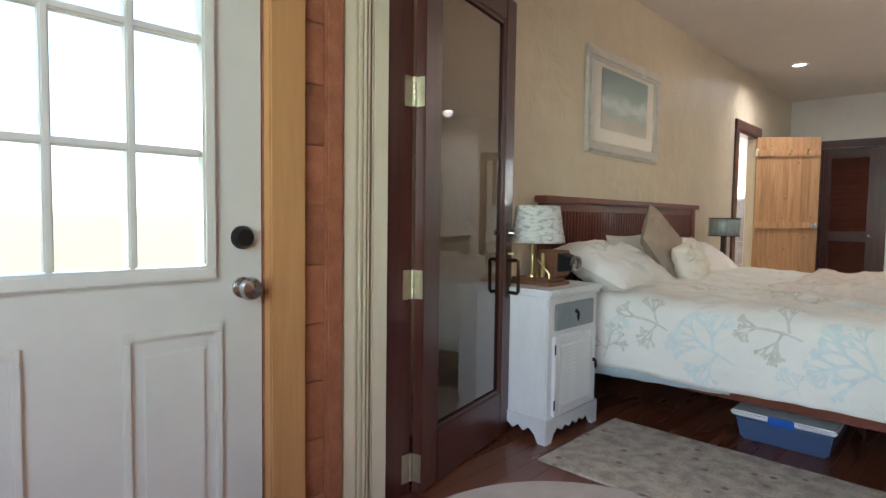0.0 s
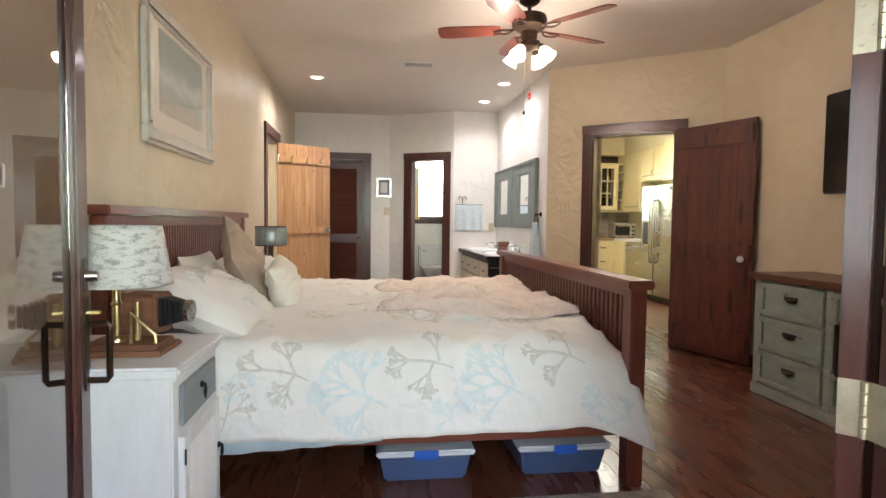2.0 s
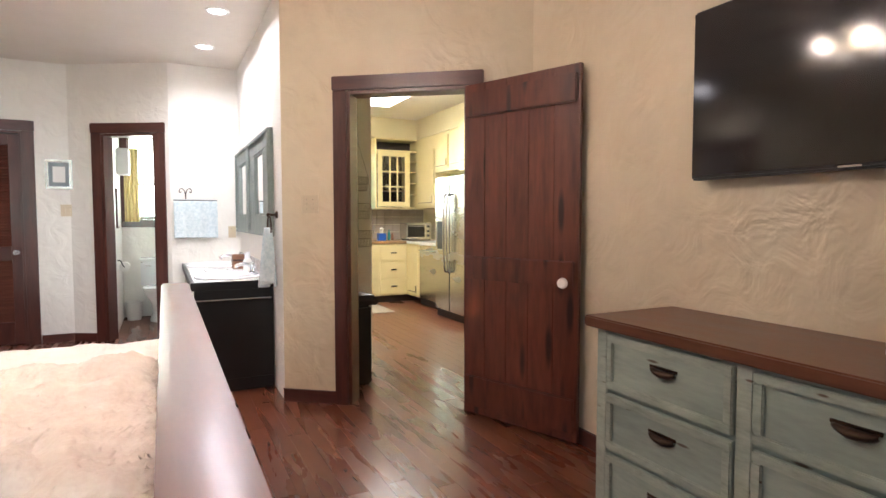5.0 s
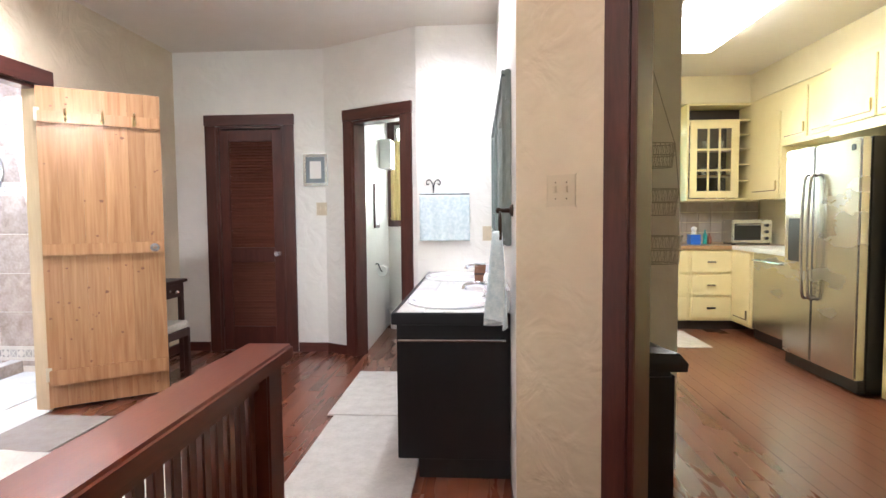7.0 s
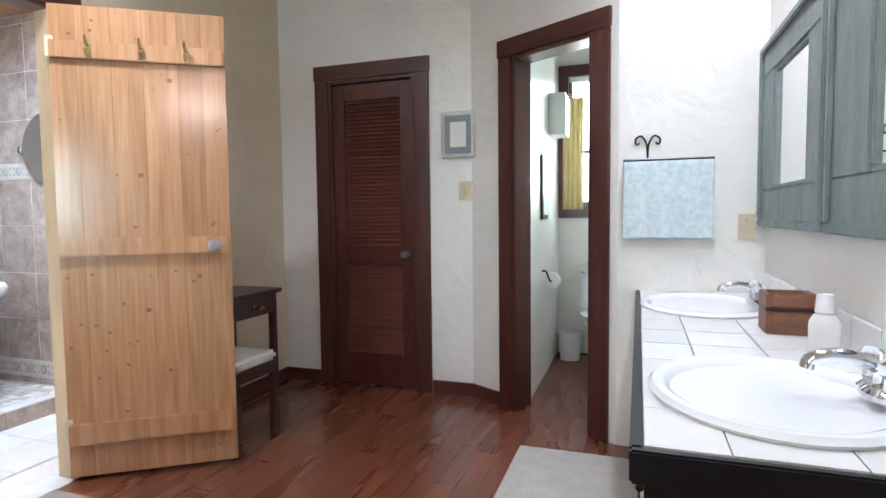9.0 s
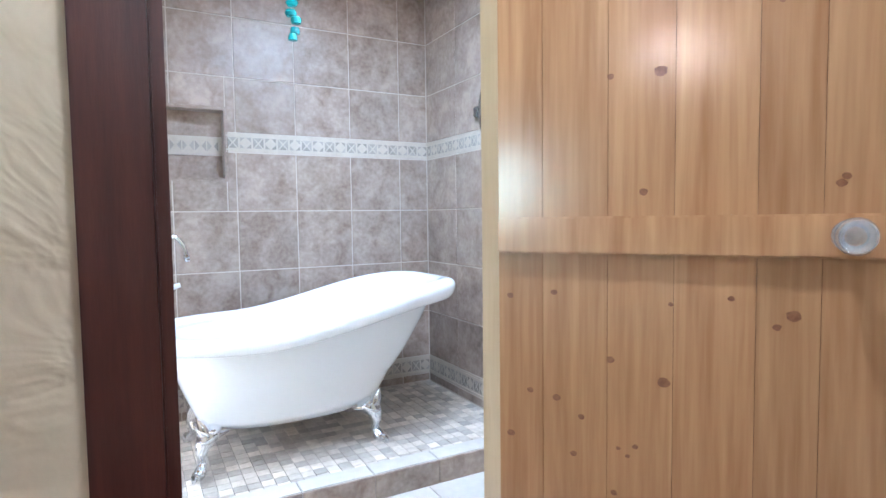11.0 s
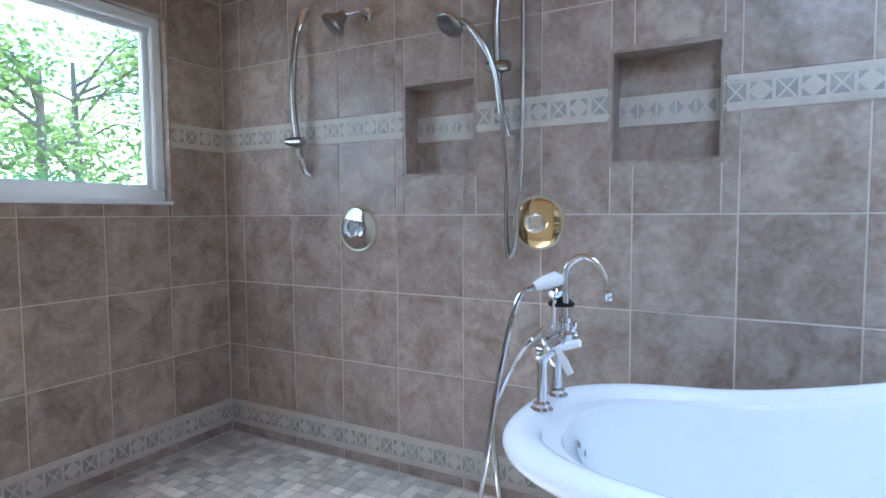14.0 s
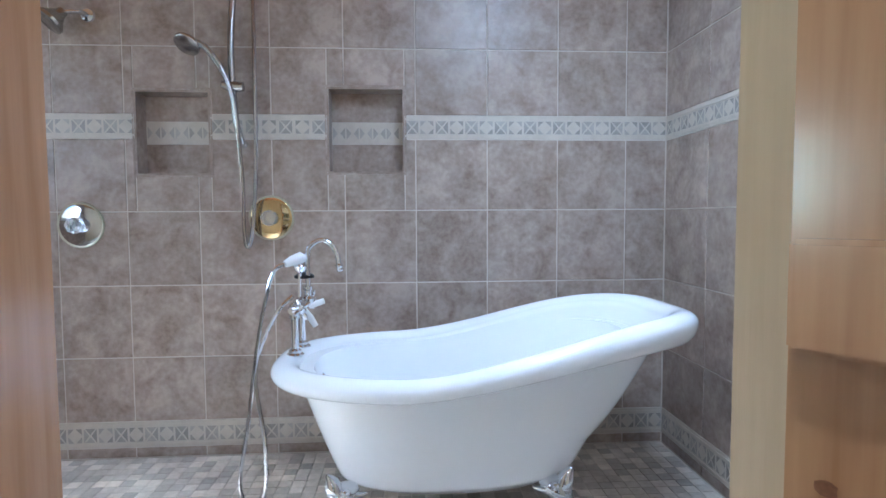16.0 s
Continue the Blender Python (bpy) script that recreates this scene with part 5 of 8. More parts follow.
# picture over the bed
pc = thing("framed_picture", "beach watercolour in a wide whitewashed frame", "picture", -1.9285, 3.985, 1.907)
PW, PH = 0.580, 0.362
for a in ((-PW, -PH, PW, -PH + 0.085), (-PW, PH - 0.085, PW, PH), (-PW, -PH + 0.0855, -PW + 0.085, PH - 0.0855), (PW - 0.085, -PH + 0.0855, PW, PH - 0.0855)):
    fb = bmesh.new()
    bx(fb, 0, a[0], a[1], 0.030, a[2], a[3], 0.006)
    g = 0.016
    bx(fb, 0.0305, a[0] + g, a[1] + g, 0.040, a[2] - g, a[3] - g, 0.005)
    part("frame", fb, M["picframe"], pc)
part("mount", box(0.004, -PW + 0.086, -PH + 0.086, 0.012, PW - 0.086, PH - 0.086), M["picmat"], pc, "beige card mount")
pic = bpy.data.materials.new("beach_watercolour")
pic.use_nodes = True
pn, pl_ = pic.node_tree.nodes, pic.node_tree.links
ptc, psx, pno, prp = pn.new("ShaderNodeTexCoord"), pn.new("ShaderNodeSeparateXYZ"), pn.new("ShaderNodeTexNoise"), pn.new("ShaderNodeValToRGB")
pno.inputs["Scale"].default_value, pno.inputs["Detail"].default_value = 7, 6
pma = pn.new("ShaderNodeMath")
pma.operation = "MULTIPLY_ADD"
pma.inputs[1].default_value = 0.22
pl_.new(ptc.outputs["Object"], psx.inputs[0])
pl_.new(ptc.outputs["Object"], pno.inputs["Vector"])
pl_.new(pno.outputs["Fac"], pma.inputs[0])
pl_.new(psx.outputs["Z"], pma.inputs[2])
pmr = pn.new("ShaderNodeMapRange")
pmr.inputs["From Min"].default_value, pmr.inputs["From Max"].default_value = -0.10, 0.32
pl_.new(pma.outputs[0], pmr.inputs["Value"])
pl_.new(pmr.outputs[0], prp.inputs[0])
er = prp.color_ramp.elements
er[0].position, er[0].color = 0.0, (0.46, 0.40, 0.31, 1)
er[1].position, er[1].color = 1.0, (0.15, 0.22, 0.20, 1)
for p_, c_ in ((0.22, (0.40, 0.36, 0.28, 1)), (0.34, (0.30, 0.37, 0.33, 1)), (0.55, (0.52, 0.56, 0.52, 1)), (0.75, (0.20, 0.27, 0.24, 1))):
    e_ = er.new(p_)
    e_.color = c_
pl_.new(prp.outputs[0], pn["Principled BSDF"].inputs["Base Color"])
pn["Principled BSDF"].inputs["Roughness"].default_value = 0.75
part("painting", box(0.0125, -0.372, -0.178, 0.016, 0.372, 0.245), pic, pc, "muted sea and sand watercolour")
part("picture_glass", box(0.0185, -PW + 0.086, -PH + 0.086, 0.0205, PW - 0.086, PH - 0.086), M["glass"], pc).visible_shadow = False

# rugs
rug = solo("bedside_rug", box(-1.33, 2.04, 0.001, 0.46, 2.775, 0.012, 0.003), M["rug"], "flat beige floral rug along the bed", "rug")
rr_ = bmesh.new()
lathe(rr_, [(0.0, 0.001), (0.66, 0.001), (0.67, 0.006), (0.66, 0.012), (0.0, 0.012)], 64, Matrix.Translation((-0.72, 1.43 - 0.02, 0)))
for v in rr_.verts:
    v.co.y = max(v.co.y, 1.445)
solo("round_rug", rr_, M["creamrug"], "cream half-round rug at the door", "rug")

# dresser
ds = thing("dresser", "distressed teal six-drawer dresser with dark wooden top", "dresser", 1.865, 3.475)
DL = 0.645                                                  # half length along y; front at x = 0
part("body", box(0.0, -DL, 0.06, 0.445, DL, 0.80, 0.005), M["teal"], ds)
part("plinth", box(-0.018, -DL - 0.014, 0, 0.455, DL + 0.014, 0.075, 0.008), M["tealedge"], ds)
part("top", box(-0.045, -DL - 0.04, 0.801, 0.46, DL + 0.04, 0.845, 0.006), M["dresstop"], ds, "dark reddish wooden top")
for yy in (-DL + 0.02, -0.015, DL - 0.045):
    part("stile", box(-0.012, yy - 0.015, 0.076, -0.001, yy + 0.040, 0.80, 0.003), M["tealedge"], ds)
for sy, (ya, yb) in enumerate(((-DL + 0.066, -0.036), (0.031, DL - 0.066))):
    for k in range(3):
        z0 = 0.092 + k * 0.237
        z1 = z0 + 0.217
        dw = part("drawer", box(-0.010, ya, z0, -0.001, yb, z1, 0.002), M["teal"], ds)
        for a in ((ya, z0, yb, z0 + 0.032), (ya, z1 - 0.032, yb, z1), (ya, z0 + 0.0325, ya + 0.032, z1 - 0.0325), (yb - 0.032, z0 + 0.0325, yb, z1 - 0.0325)):
            part("drawer_moulding", box(-0.022, a[0], a[1], -0.0105, a[2], a[3], 0.004), M["tealedge"], dw)
        yc, zc = (ya + yb) / 2, (z0 + z1) / 2 + 0.012
        cup = bmesh.new()
        grid(cup, 14, 8, lambda a, b: Vector((-0.0105 - 0.026 * math.sin(math.pi * min(1, b * 0.95 + 0.05)) ** 0.7 * math.sin(math.pi * (0.06 + 0.88 * a)) ** 0.6, yc - 0.055 + 0.11 * a, zc + 0.018 - 0.034 * b * math.sin(math.pi * (0.06 + 0.88 * a)) ** 0.5)))
        bx(cup, -0.014, yc - 0.062, zc + 0.014, -0.0106, yc + 0.062, zc + 0.026, 0.002)
        pu = part("cup_pull", cup, M["bronze"], dw, "dark bronze cup pull", True)
        pu.modifiers.new("thickness", "SOLIDIFY").thickness = 0.002

# television
tv = thing("television", "flat black television on the wall, switched off", "television", 2.24, 3.41, 1.39)
part("housing", box(0.008, -0.605, 0.0, 0.055, 0.605, 0.675, 0.008), M["blackplastic"], tv)
part("screen", box(0.002, -0.594, 0.018, 0.0075, 0.594, 0.665), M["screen"], tv, "glossy black screen")
part("wall_bracket", box(0.0555, -0.2, 0.2, 0.089, 0.2, 0.5), M["blackplastic"], tv)
part("badge", box(-0.0005, -0.035, 0.006, 0.0015, 0.035, 0.013), M["nickel"], tv, "small plain silver badge")
part("standby_light", box(0.0, -0.565, 0.012, 0.0015, -0.558, 0.017), plain("blue_led", (0.1, 0.1, 1.0), 0.4, emit=2.0), tv)
part("cable", tube(bmesh.new(), smooth_path([(0.06, -0.40, 0.02), (0.075, -0.44, -0.10), (0.08, -0.42, -0.2)]), 0.004, 6), M["cord"], tv, "thin hanging cable")

# antique fan and small frame on the dresser
af = thing("desk_fan", "antique dark metal desk fan with wire cage", "fan", 2.13, 2.89, 0.8455, 148)
af.scale = (0.98, 0.98, 0.98)
part("base", lathe(bmesh.new(), [(0.095, 0), (0.098, 0.008), (0.085, 0.02), (0.05, 0.032), (0.024, 0.05), (0.02, 0.10), (0.026, 0.13), (0, 0.14)], 28), M["bronze"], af, smooth=True)
part("yoke", tube(bmesh.new(), smooth_path([(0, 0, 0.12), (-0.03, 0, 0.16), (-0.06, 0, 0.215)]), 0.014), M["bronze"], af, smooth=True)
part("motor", lathe(bmesh.new(), [(0, -0.085), (0.035, -0.082), (0.058, -0.06), (0.062, -0.01), (0.055, 0.03), (0.02, 0.05), (0.012, 0.09), (0, 0.09)], 24, Matrix.Translation((-0.05, 0, 0.265)) @ pose(0, 0, 0, 0, 90, 0)), M["bronze"], af, smooth=True)
for k in range(4):
    a = math.pi / 2 * k + 0.3
    bl = bmesh.new()
    grid(bl, 8, 8, lambda s, t_: Vector((0.045 + 0.035 * (t_ - 0.5) + 0.008 * s, 0, 0.265)) + Vector((0, (0.02 + 0.105 * s) * math.cos(a + (t_ - 0.5) * (1.25 - 0.4 * s)), (0.02 + 0.105 * s) * math.sin(a + (t_ - 0.5) * (1.25 - 0.4 * s)))))
    o = part("blade", bl, M["bronze"], af, smooth=True)
    o.modifiers.new("thickness", "SOLIDIFY").thickness = 0.002
part("hub_badge", lathe(bmesh.new(), [(0.03, 0), (0.028, 0.012), (0.012, 0.02), (0, 0.021)], 18, Matrix.Translation((0.085, 0, 0.265)) @ pose(0, 0, 0, 0, 90, 0)), M["brass"], af, smooth=True)
for r_, xx, rad in ((0.155, 0.045, 0.005), (0.150, 0.10, 0.003), (0.150, 0.005, 0.003)):
    part("cage_ring", tube(bmesh.new(), [(xx, r_ * math.cos(a * math.pi / 20), 0.265 + r_ * math.sin(a * math.pi / 20)) for a in range(41)], rad, 6), M["bronze"], af, smooth=True)
wire = mesh_of("cage_wire", tube(bmesh.new(), smooth_path([(0.09, 0, 0.03), (0.105, 0, 0.08), (0.10, 0, 0.13), (0.05, 0, 0.157), (0.0, 0, 0.13), (-0.01, 0, 0.07)], 4), 0.0018, 5), M["bronze"], True)
for k in range(14):
    piece("cage_wire", wire, af, Matrix.Translation((0, 0, 0.265)) @ Matrix.Rotation(2 * math.pi * k / 14, 4, "X"))
part("cord", tube(bmesh.new(), smooth_path([(-0.10, 0.02, 0.22), (-0.16, 0.05, 0.12), (-0.18, 0.12, 0.01), (-0.175, 0.15, -0.15), (-0.17, 0.16, -0.45)]), 0.004, 6), M["cord"], af, "dark hanging cord", True)
sf = thing("photo_frame", "small white beaded photo frame standing on the dresser", "frame", 2.11, 3.17, 0.8455, -6)
fm = bmesh.new()
for a in ((-0.065, 0, 0.065, 0.022), (-0.065, 0.123, 0.065, 0.145), (-0.065, 0.0225, -0.043, 0.1225), (0.043, 0.0225, 0.065, 0.1225)):
    bx(fm, 0, a[0], a[1], 0.035, a[2], a[3], 0.004)
for i in range(9):
    for yy in (-0.054, 0.054):
        bmesh.ops.create_icosphere(fm, subdivisions=1, radius=0.006, matrix=Matrix.Translation((-0.001, yy, 0.012 + i * 0.015)))
part("frame", fm, M["whitepaint"], sf)
part("picture", box(0.012, -0.0425, 0.023, 0.018, 0.0425, 0.122), M["greymat"], sf, "grey picture")
# white cabinet beside the dresser
wb = thing("air_purifier", "slim white upright box with dark vented top", "appliance", 2.13, 2.66, 0.0)
part("body", box(-0.11, -0.125, 0, 0.12, 0.125, 0.555, 0.018), M["whitepaint"], wb)
part("vent_top", box(-0.10, -0.115, 0.5555, 0.11, 0.115, 0.575, 0.006), M["wicker"], wb, "dark vented top")

# dark plank door to the kitchen, open
kd = thing("plank_door", "dark red-brown plank door standing open", "door", KA.x + KU.x * 1.24 - KN.x * 0.03, KA.y + KU.y * 1.24 - KN.y * 0.03, 0.02, -69)
kw = 0.79
pls = (0, 0.155, 0.315, 0.47, 0.635, 0.79)
for a, b_ in zip(pls, pls[1:]):
    part("plank", box(a + 0.0005, 0, 0, b_ - 0.0005, 0.030, 2.03, 0.002), M["doorplank"], kd)
for z0, z1 in ((0.05, 0.24), (0.845, 0.985), (1.83, 1.98)):
    part("batten", box(0.015, -0.022, z0, kw - 0.015, -0.0005, z1, 0.006), M["doorplank"], kd)
knob(kd, (kw - 0.065, -0.0005, 0.87), (0, -1, 0), 0.03, "porcelain", "door_knob")
knob(kd, (kw - 0.065, 0.0305, 0.87), (0, 1, 0), 0.03, "porcelain", "door_knob")

# ceiling fan
cf = thing("ceiling_fan", "bronze ceiling fan with cherry blades and four lit shades", "ceiling fan", FAN[0], FAN[1], CEIL)
part("canopy", lathe(bmesh.new(), [(0, 0), (0.075, -0.001), (0.07, -0.03), (0.035, -0.055), (0, -0.055)], 28), M["bronze"], cf, smooth=True)
part("rod", cyl(bmesh.new(), (0, 0, -0.05), (0, 0, -0.12), 0.014), M["bronze"], cf, smooth=True)
part("motor", lathe(bmesh.new(), [(0, -0.10), (0.06, -0.105), (0.115, -0.125), (0.125, -0.15), (0.12, -0.20), (0.09, -0.225), (0.06, -0.235), (0.055, -0.30), (0.07, -0.31), (0.07, -0.345), (0.03, -0.365), (0, -0.37)], 32), M["bronze"], cf, smooth=True)
for k in range(5):
    a = 163 + 72 * k
    m = pose(0, 0, -0.215, 0, 0, a)
    bl = bmesh.new()
    outline = [(0.20, -0.045), (0.26, -0.062), (0.58, -0.075), (0.645, -0.06), (0.655, 0.0), (0.645, 0.06), (0.58, 0.075), (0.26, 0.062), (0.20, 0.045)]
    tilt = m @ pose(0, 0, 0, 12, 0, 0)
    lo = [bl.verts.new(tilt @ Vector((x, y, -0.004))) for x, y in outline]
    hi = [bl.verts.new(tilt @ Vector((x, y, 0.004))) for x, y in outline]
    bl.faces.new(lo[::-1])
    bl.faces.new(hi)
    for i in range(len(lo)):
        bl.faces.new((lo[i], lo[(i + 1) % len(lo)], hi[(i + 1) % len(lo)], hi[i]))
    part("blade", bl, M["fanblade"], cf)
    ar = bmesh.new()
    for sy in (-1, 1):
        tube(ar, smooth_path([m @ Vector((0.11, 0, 0.0)), m @ Vector((0.15, sy * 0.03, -0.012)), m @ Vector((0.20, sy * 0.038, -0.012)), m @ Vector((0.25, sy * 0.012, -0.012))], 4), 0.007, 6)
    part("blade_arm", ar, M["bronze"], cf, smooth=True)
for k in range(4):
    a = radians(45 + 90 * k)
    d = Vector((math.cos(a) * 0.62, math.sin(a) * 0.62, -0.78))
    m = Matrix.Translation((0.075 * math.cos(a), 0.075 * math.sin(a), -0.33)) @ d.to_track_quat("Z", "Y").to_matrix().to_4x4()
    part("lamp_arm", lathe(bmesh.new(), [(0.016, -0.02), (0.016, 0.02), (0.026, 0.025), (0.026, 0.045), (0, 0.045)], 14, m), M["bronze"], cf, smooth=True)
    o = part("lamp_shade", lathe(bmesh.new(), [(0.024, 0.046), (0.034, 0.06), (0.044, 0.09), (0.050, 0.12), (0.058, 0.135), (0.054, 0.135), (0.040, 0.09), (0.022, 0.055)], 22, m), M["fanshade"], cf, "lit frosted glass bell shade", True)
    o.visible_shadow = False
for xx, ln, mm in ((0.02, 0.30, "brass"), (-0.02, 0.42, "brass")):
    part("pull_chain", cyl(bmesh.new(), (xx, 0.03, -0.36), (xx, 0.03, -0.36 - ln), 0.0016, seg=6), M[mm], cf)
part("pull_bead", lathe(bmesh.new(), [(0, -0.70), (0.012, -0.69), (0.006, -0.675), (0.012, -0.66), (0, -0.645)], 12, Matrix.Translation((0.02, 0.03, 0))), M["red"], cf, "red glass bead pull", True)
part("pull_bead", lathe(bmesh.new(), [(0, -0.81), (0.010, -0.80), (0.004, -0.78), (0, -0.775)], 12, Matrix.Translation((-0.02, 0.03, 0))), M["blackiron"], cf, "small dark pull", True)

# recessed lights and the ceiling vent
def downlight(x, y):
    t = thing("recessed_light", "round white recessed ceiling light, lit", "ceiling light", x, y, CEIL, 0, "recessed lights")
    part("trim_ring", lathe(bmesh.new(), [(0.062, -0.001), (0.085, -0.001), (0.085, -0.006), (0.066, -0.010), (0.062, -0.004)], 32), M["whitepaint"], t, smooth=True)
    part("lens", lathe(bmesh.new(), [(0, -0.004), (0.061, -0.004), (0.061, -0.001), (0, -0.001)], 28), M["downlight"], t, "lit lens")
    return t


d1 = downlight(-1.417, 6.95)
copy_thing(d1, Matrix.Translation((0.688, 6.88, CEIL)))
copy_thing(d1, Matrix.Translation((0.656, 7.85, CEIL)))
cv = thing("ceiling_vent", "white slotted ceiling vent", "vent", -0.35, 6.24, CEIL)
vf = bmesh.new()
for a in ((-0.16, -0.09, 0.16, -0.065), (-0.16, 0.065, 0.16, 0.09), (-0.16, -0.0645, -0.135, 0.0645), (0.135, -0.0645, 0.16, 0.0645)):
    bx(vf, a[0], a[1], -0.012, a[2], a[3], -0.0005, 0.003)
part("frame", vf, M["whitepaint"], cv)
vs_ = mesh_of("slat", box(-0.134, -0.008, -0.001, 0.134, 0.008, 0.001), M["whitepaint"])
for i in range(6):
    piece("slat", vs_, cv, pose(0, -0.05 + i * 0.02, -0.007, 40, 0, 0))
part("backing", box(-0.134, -0.064, -0.0018, 0.134, 0.064, -0.0005), M["dark_hollow"], cv)


# ---- dressing area ----
# knotty pine door to the bathroom, open
pd = thing("pine_door", "varnished knotty pine plank door standing open", "door", -1.905, 7.405, 0.022, 35)
PWD, PHD = 0.70, 2.06
cuts = (0, 0.10, 0.235, 0.36, 0.50, 0.60, 0.70)
for a, b_ in zip(cuts, cuts[1:]):
    part("plank", box(a + 0.0003, 0, 0, b_ - 0.0003, 0.030, PHD, 0.0012), M["pine"], pd)
for z0, z1 in ((0.148, 0.245), (0.985, 1.062), (1.83, 1.905)):
    part("batten", box(0.006, -0.022, z0, PWD - 0.008, -0.0005, z1, 0.004), M["pine"], pd)
rnd = random.Random(12)
kn = bmesh.new()
for i in range(50):
    kx, kz, r_ = rnd.uniform(0.02, PWD - 0.02), rnd.uniform(0.03, PHD - 0.04), rnd.choice((0.003, 0.004, 0.005, 0.006, 0.007, 0.010))
    yy = -0.0226 if any(z0 - 0.02 < kz < z1 + 0.02 for z0, z1 in ((0.148, 0.245), (0.985, 1.062), (1.83, 1.905))) else -0.0006
    if yy < -0.02:
        continue
    ring = [kn.verts.new((kx + r_ * (1.0 + 0.4 * rnd.random()) * math.cos(q * math.pi / 6), yy, kz + r_ * (0.9 + 0.2 * rnd.random()) * math.sin(q * math.pi / 6))) for q in range(12)]
    kn.faces.new(ring)
part("knots", kn, M["knot"], pd, "small red-brown knots")
for kx in (0.155, 0.36, 0.54):
    hk = bmesh.new()
    bx(hk, kx - 0.012, -0.026, 1.840, kx + 0.012, -0.0225, 1.900, 0.002)
    tube(hk, smooth_path([(kx, -0.026, 1.885), (kx, -0.055, 1.895), (kx, -0.066, 1.920)], 4), 0.006, 8)
    tube(hk, smooth_path([(kx, -0.026, 1.86), (kx, -0.045, 1.845), (kx, -0.060, 1.866)], 4), 0.006, 8)
    bmesh.ops.create_icosphere(hk, subdivisions=1, radius=0.006, matrix=Matrix.Translation((kx, -0.062, 1.917)))
    part("coat_hook", hk, M["brass"], pd, "small brass coat hook", True)
knob(pd, (PWD - 0.065, -0.0225, 1.025), (0, -1, 0), 0.031, "crystal", "door_knob")
for zz in (0.22, 1.88):
    part("hinge", box(-0.012, -0.008, zz - 0.045, 0.02, -0.0005, zz + 0.045, 0.003), M["trimcream"], pd, "pale painted hinge")

# louvred closet door
ld = thing("louvred_door", "dark red-brown louvred closet door, closed", "door", -1.515, 9.088, 0.012)
LW, LH = 0.58, 2.035
part("stile", box(0, 0, 0, 0.085, 0.035, LH, 0.003), M["mahogany"], ld)
part("stile", box(LW - 0.085, 0, 0, LW, 0.035, LH, 0.003), M["mahogany"], ld)
for z0, z1 in ((0, 0.22), (0.82, 0.955), (LH - 0.105, LH)):
    part("rail", box(0.0855, 0, z0, LW - 0.0855, 0.035, z1, 0.003), M["mahogany"], ld)
lou = mesh_of("louvre", box(0.086, -0.019, -0.003, LW - 0.086, 0.019, 0.003, 0.0015), M["louvre"])
for z0, z1, n in ((0.235, 0.81, 23), (0.97, LH - 0.115, 37)):
    for i in range(n):
        piece("louvre", lou, ld, pose(0, 0.017, z0 + (z1 - z0) * i / (n - 1), 38, 0, 0))
part("backing", box(0.086, 0.036, 0.2, LW - 0.086, 0.040, LH - 0.1), M["dark_hollow"], ld)
knob(ld, (LW - 0.045, -0.0005, 0.90), (0, -1, 0), 0.026, "crystal", "door_knob")
for zz in (0.25, 1.12, 1.80):
    part("hinge", box(-0.006, -0.009, zz - 0.04, 0.004, -0.0005, zz + 0.04, 0.002), M["nickel"], ld, "steel hinge")

# writing table and bench behind the pine door
dk = thing("writing_table", "small espresso brown writing table with one drawer", "table", -1.725, 8.13)
part("top", box(-0.185, -0.35, 0.725, 0.19, 0.35, 0.75, 0.004), M["espresso"], dk)
part("apron", box(-0.165, -0.32, 0.61, 0.165, 0.32, 0.7245, 0.003), M["espresso"], dk)
part("drawer", box(0.1655, -0.22, 0.622, 0.176, 0.22, 0.715, 0.003), M["espresso"], dk)
knob(dk, (0.176, 0.10, 0.668), (1, 0, 0), 0.013, "nickel", "drawer_knob")
for sx in (-0.165, 0.130):
    for sy in (-0.325, 0.290):
        part("leg", box(sx, sy, 0, sx + 0.037, sy + 0.037, 0.724, 0.003), M["espresso"], dk)
bn = thing("bench", "espresso brown bench with oat cushion", "bench", -1.53, 8.02)
part("cushion", box(-0.16, -0.17, 0.405, 0.165, 0.17, 0.46, 0.02), M["seat"], bn, "padded oat coloured cushion", True)
part("seat_frame", box(-0.155, -0.165, 0.345, 0.16, 0.165, 0.404, 0.004), M["espresso"], bn)
for sx in (-0.155, 0.125):
    for sy in (-0.165, 0.13):
        part("leg", box(sx, sy, 0, sx + 0.035, sy + 0.035, 0.3445, 0.003), M["espresso"], bn)

# framed notice and switches
fn = thing("framed_notice", "white notice in a pale grey frame", "picture", -0.616, 9.0785, 1.672)
for a in ((-0.112, -0.145, 0.112, -0.118), (-0.112, 0.118, 0.112, 0.145), (-0.112, -0.1175, -0.085, 0.1175), (0.085, -0.1175, 0.112, 0.1175)):
    part("frame", box(a[0], -0.020, a[1], a[2], 0, a[3], 0.004), M["nickel"], fn)
part("mount", box(-0.0845, -0.010, -0.117, 0.0845, -0.004, 0.117), M["greypaint"], fn, "grey mount")
part("paper", box(-0.052, -0.0125, -0.078, 0.052, -0.0105, 0.078), M["paper"], fn, "white paper")


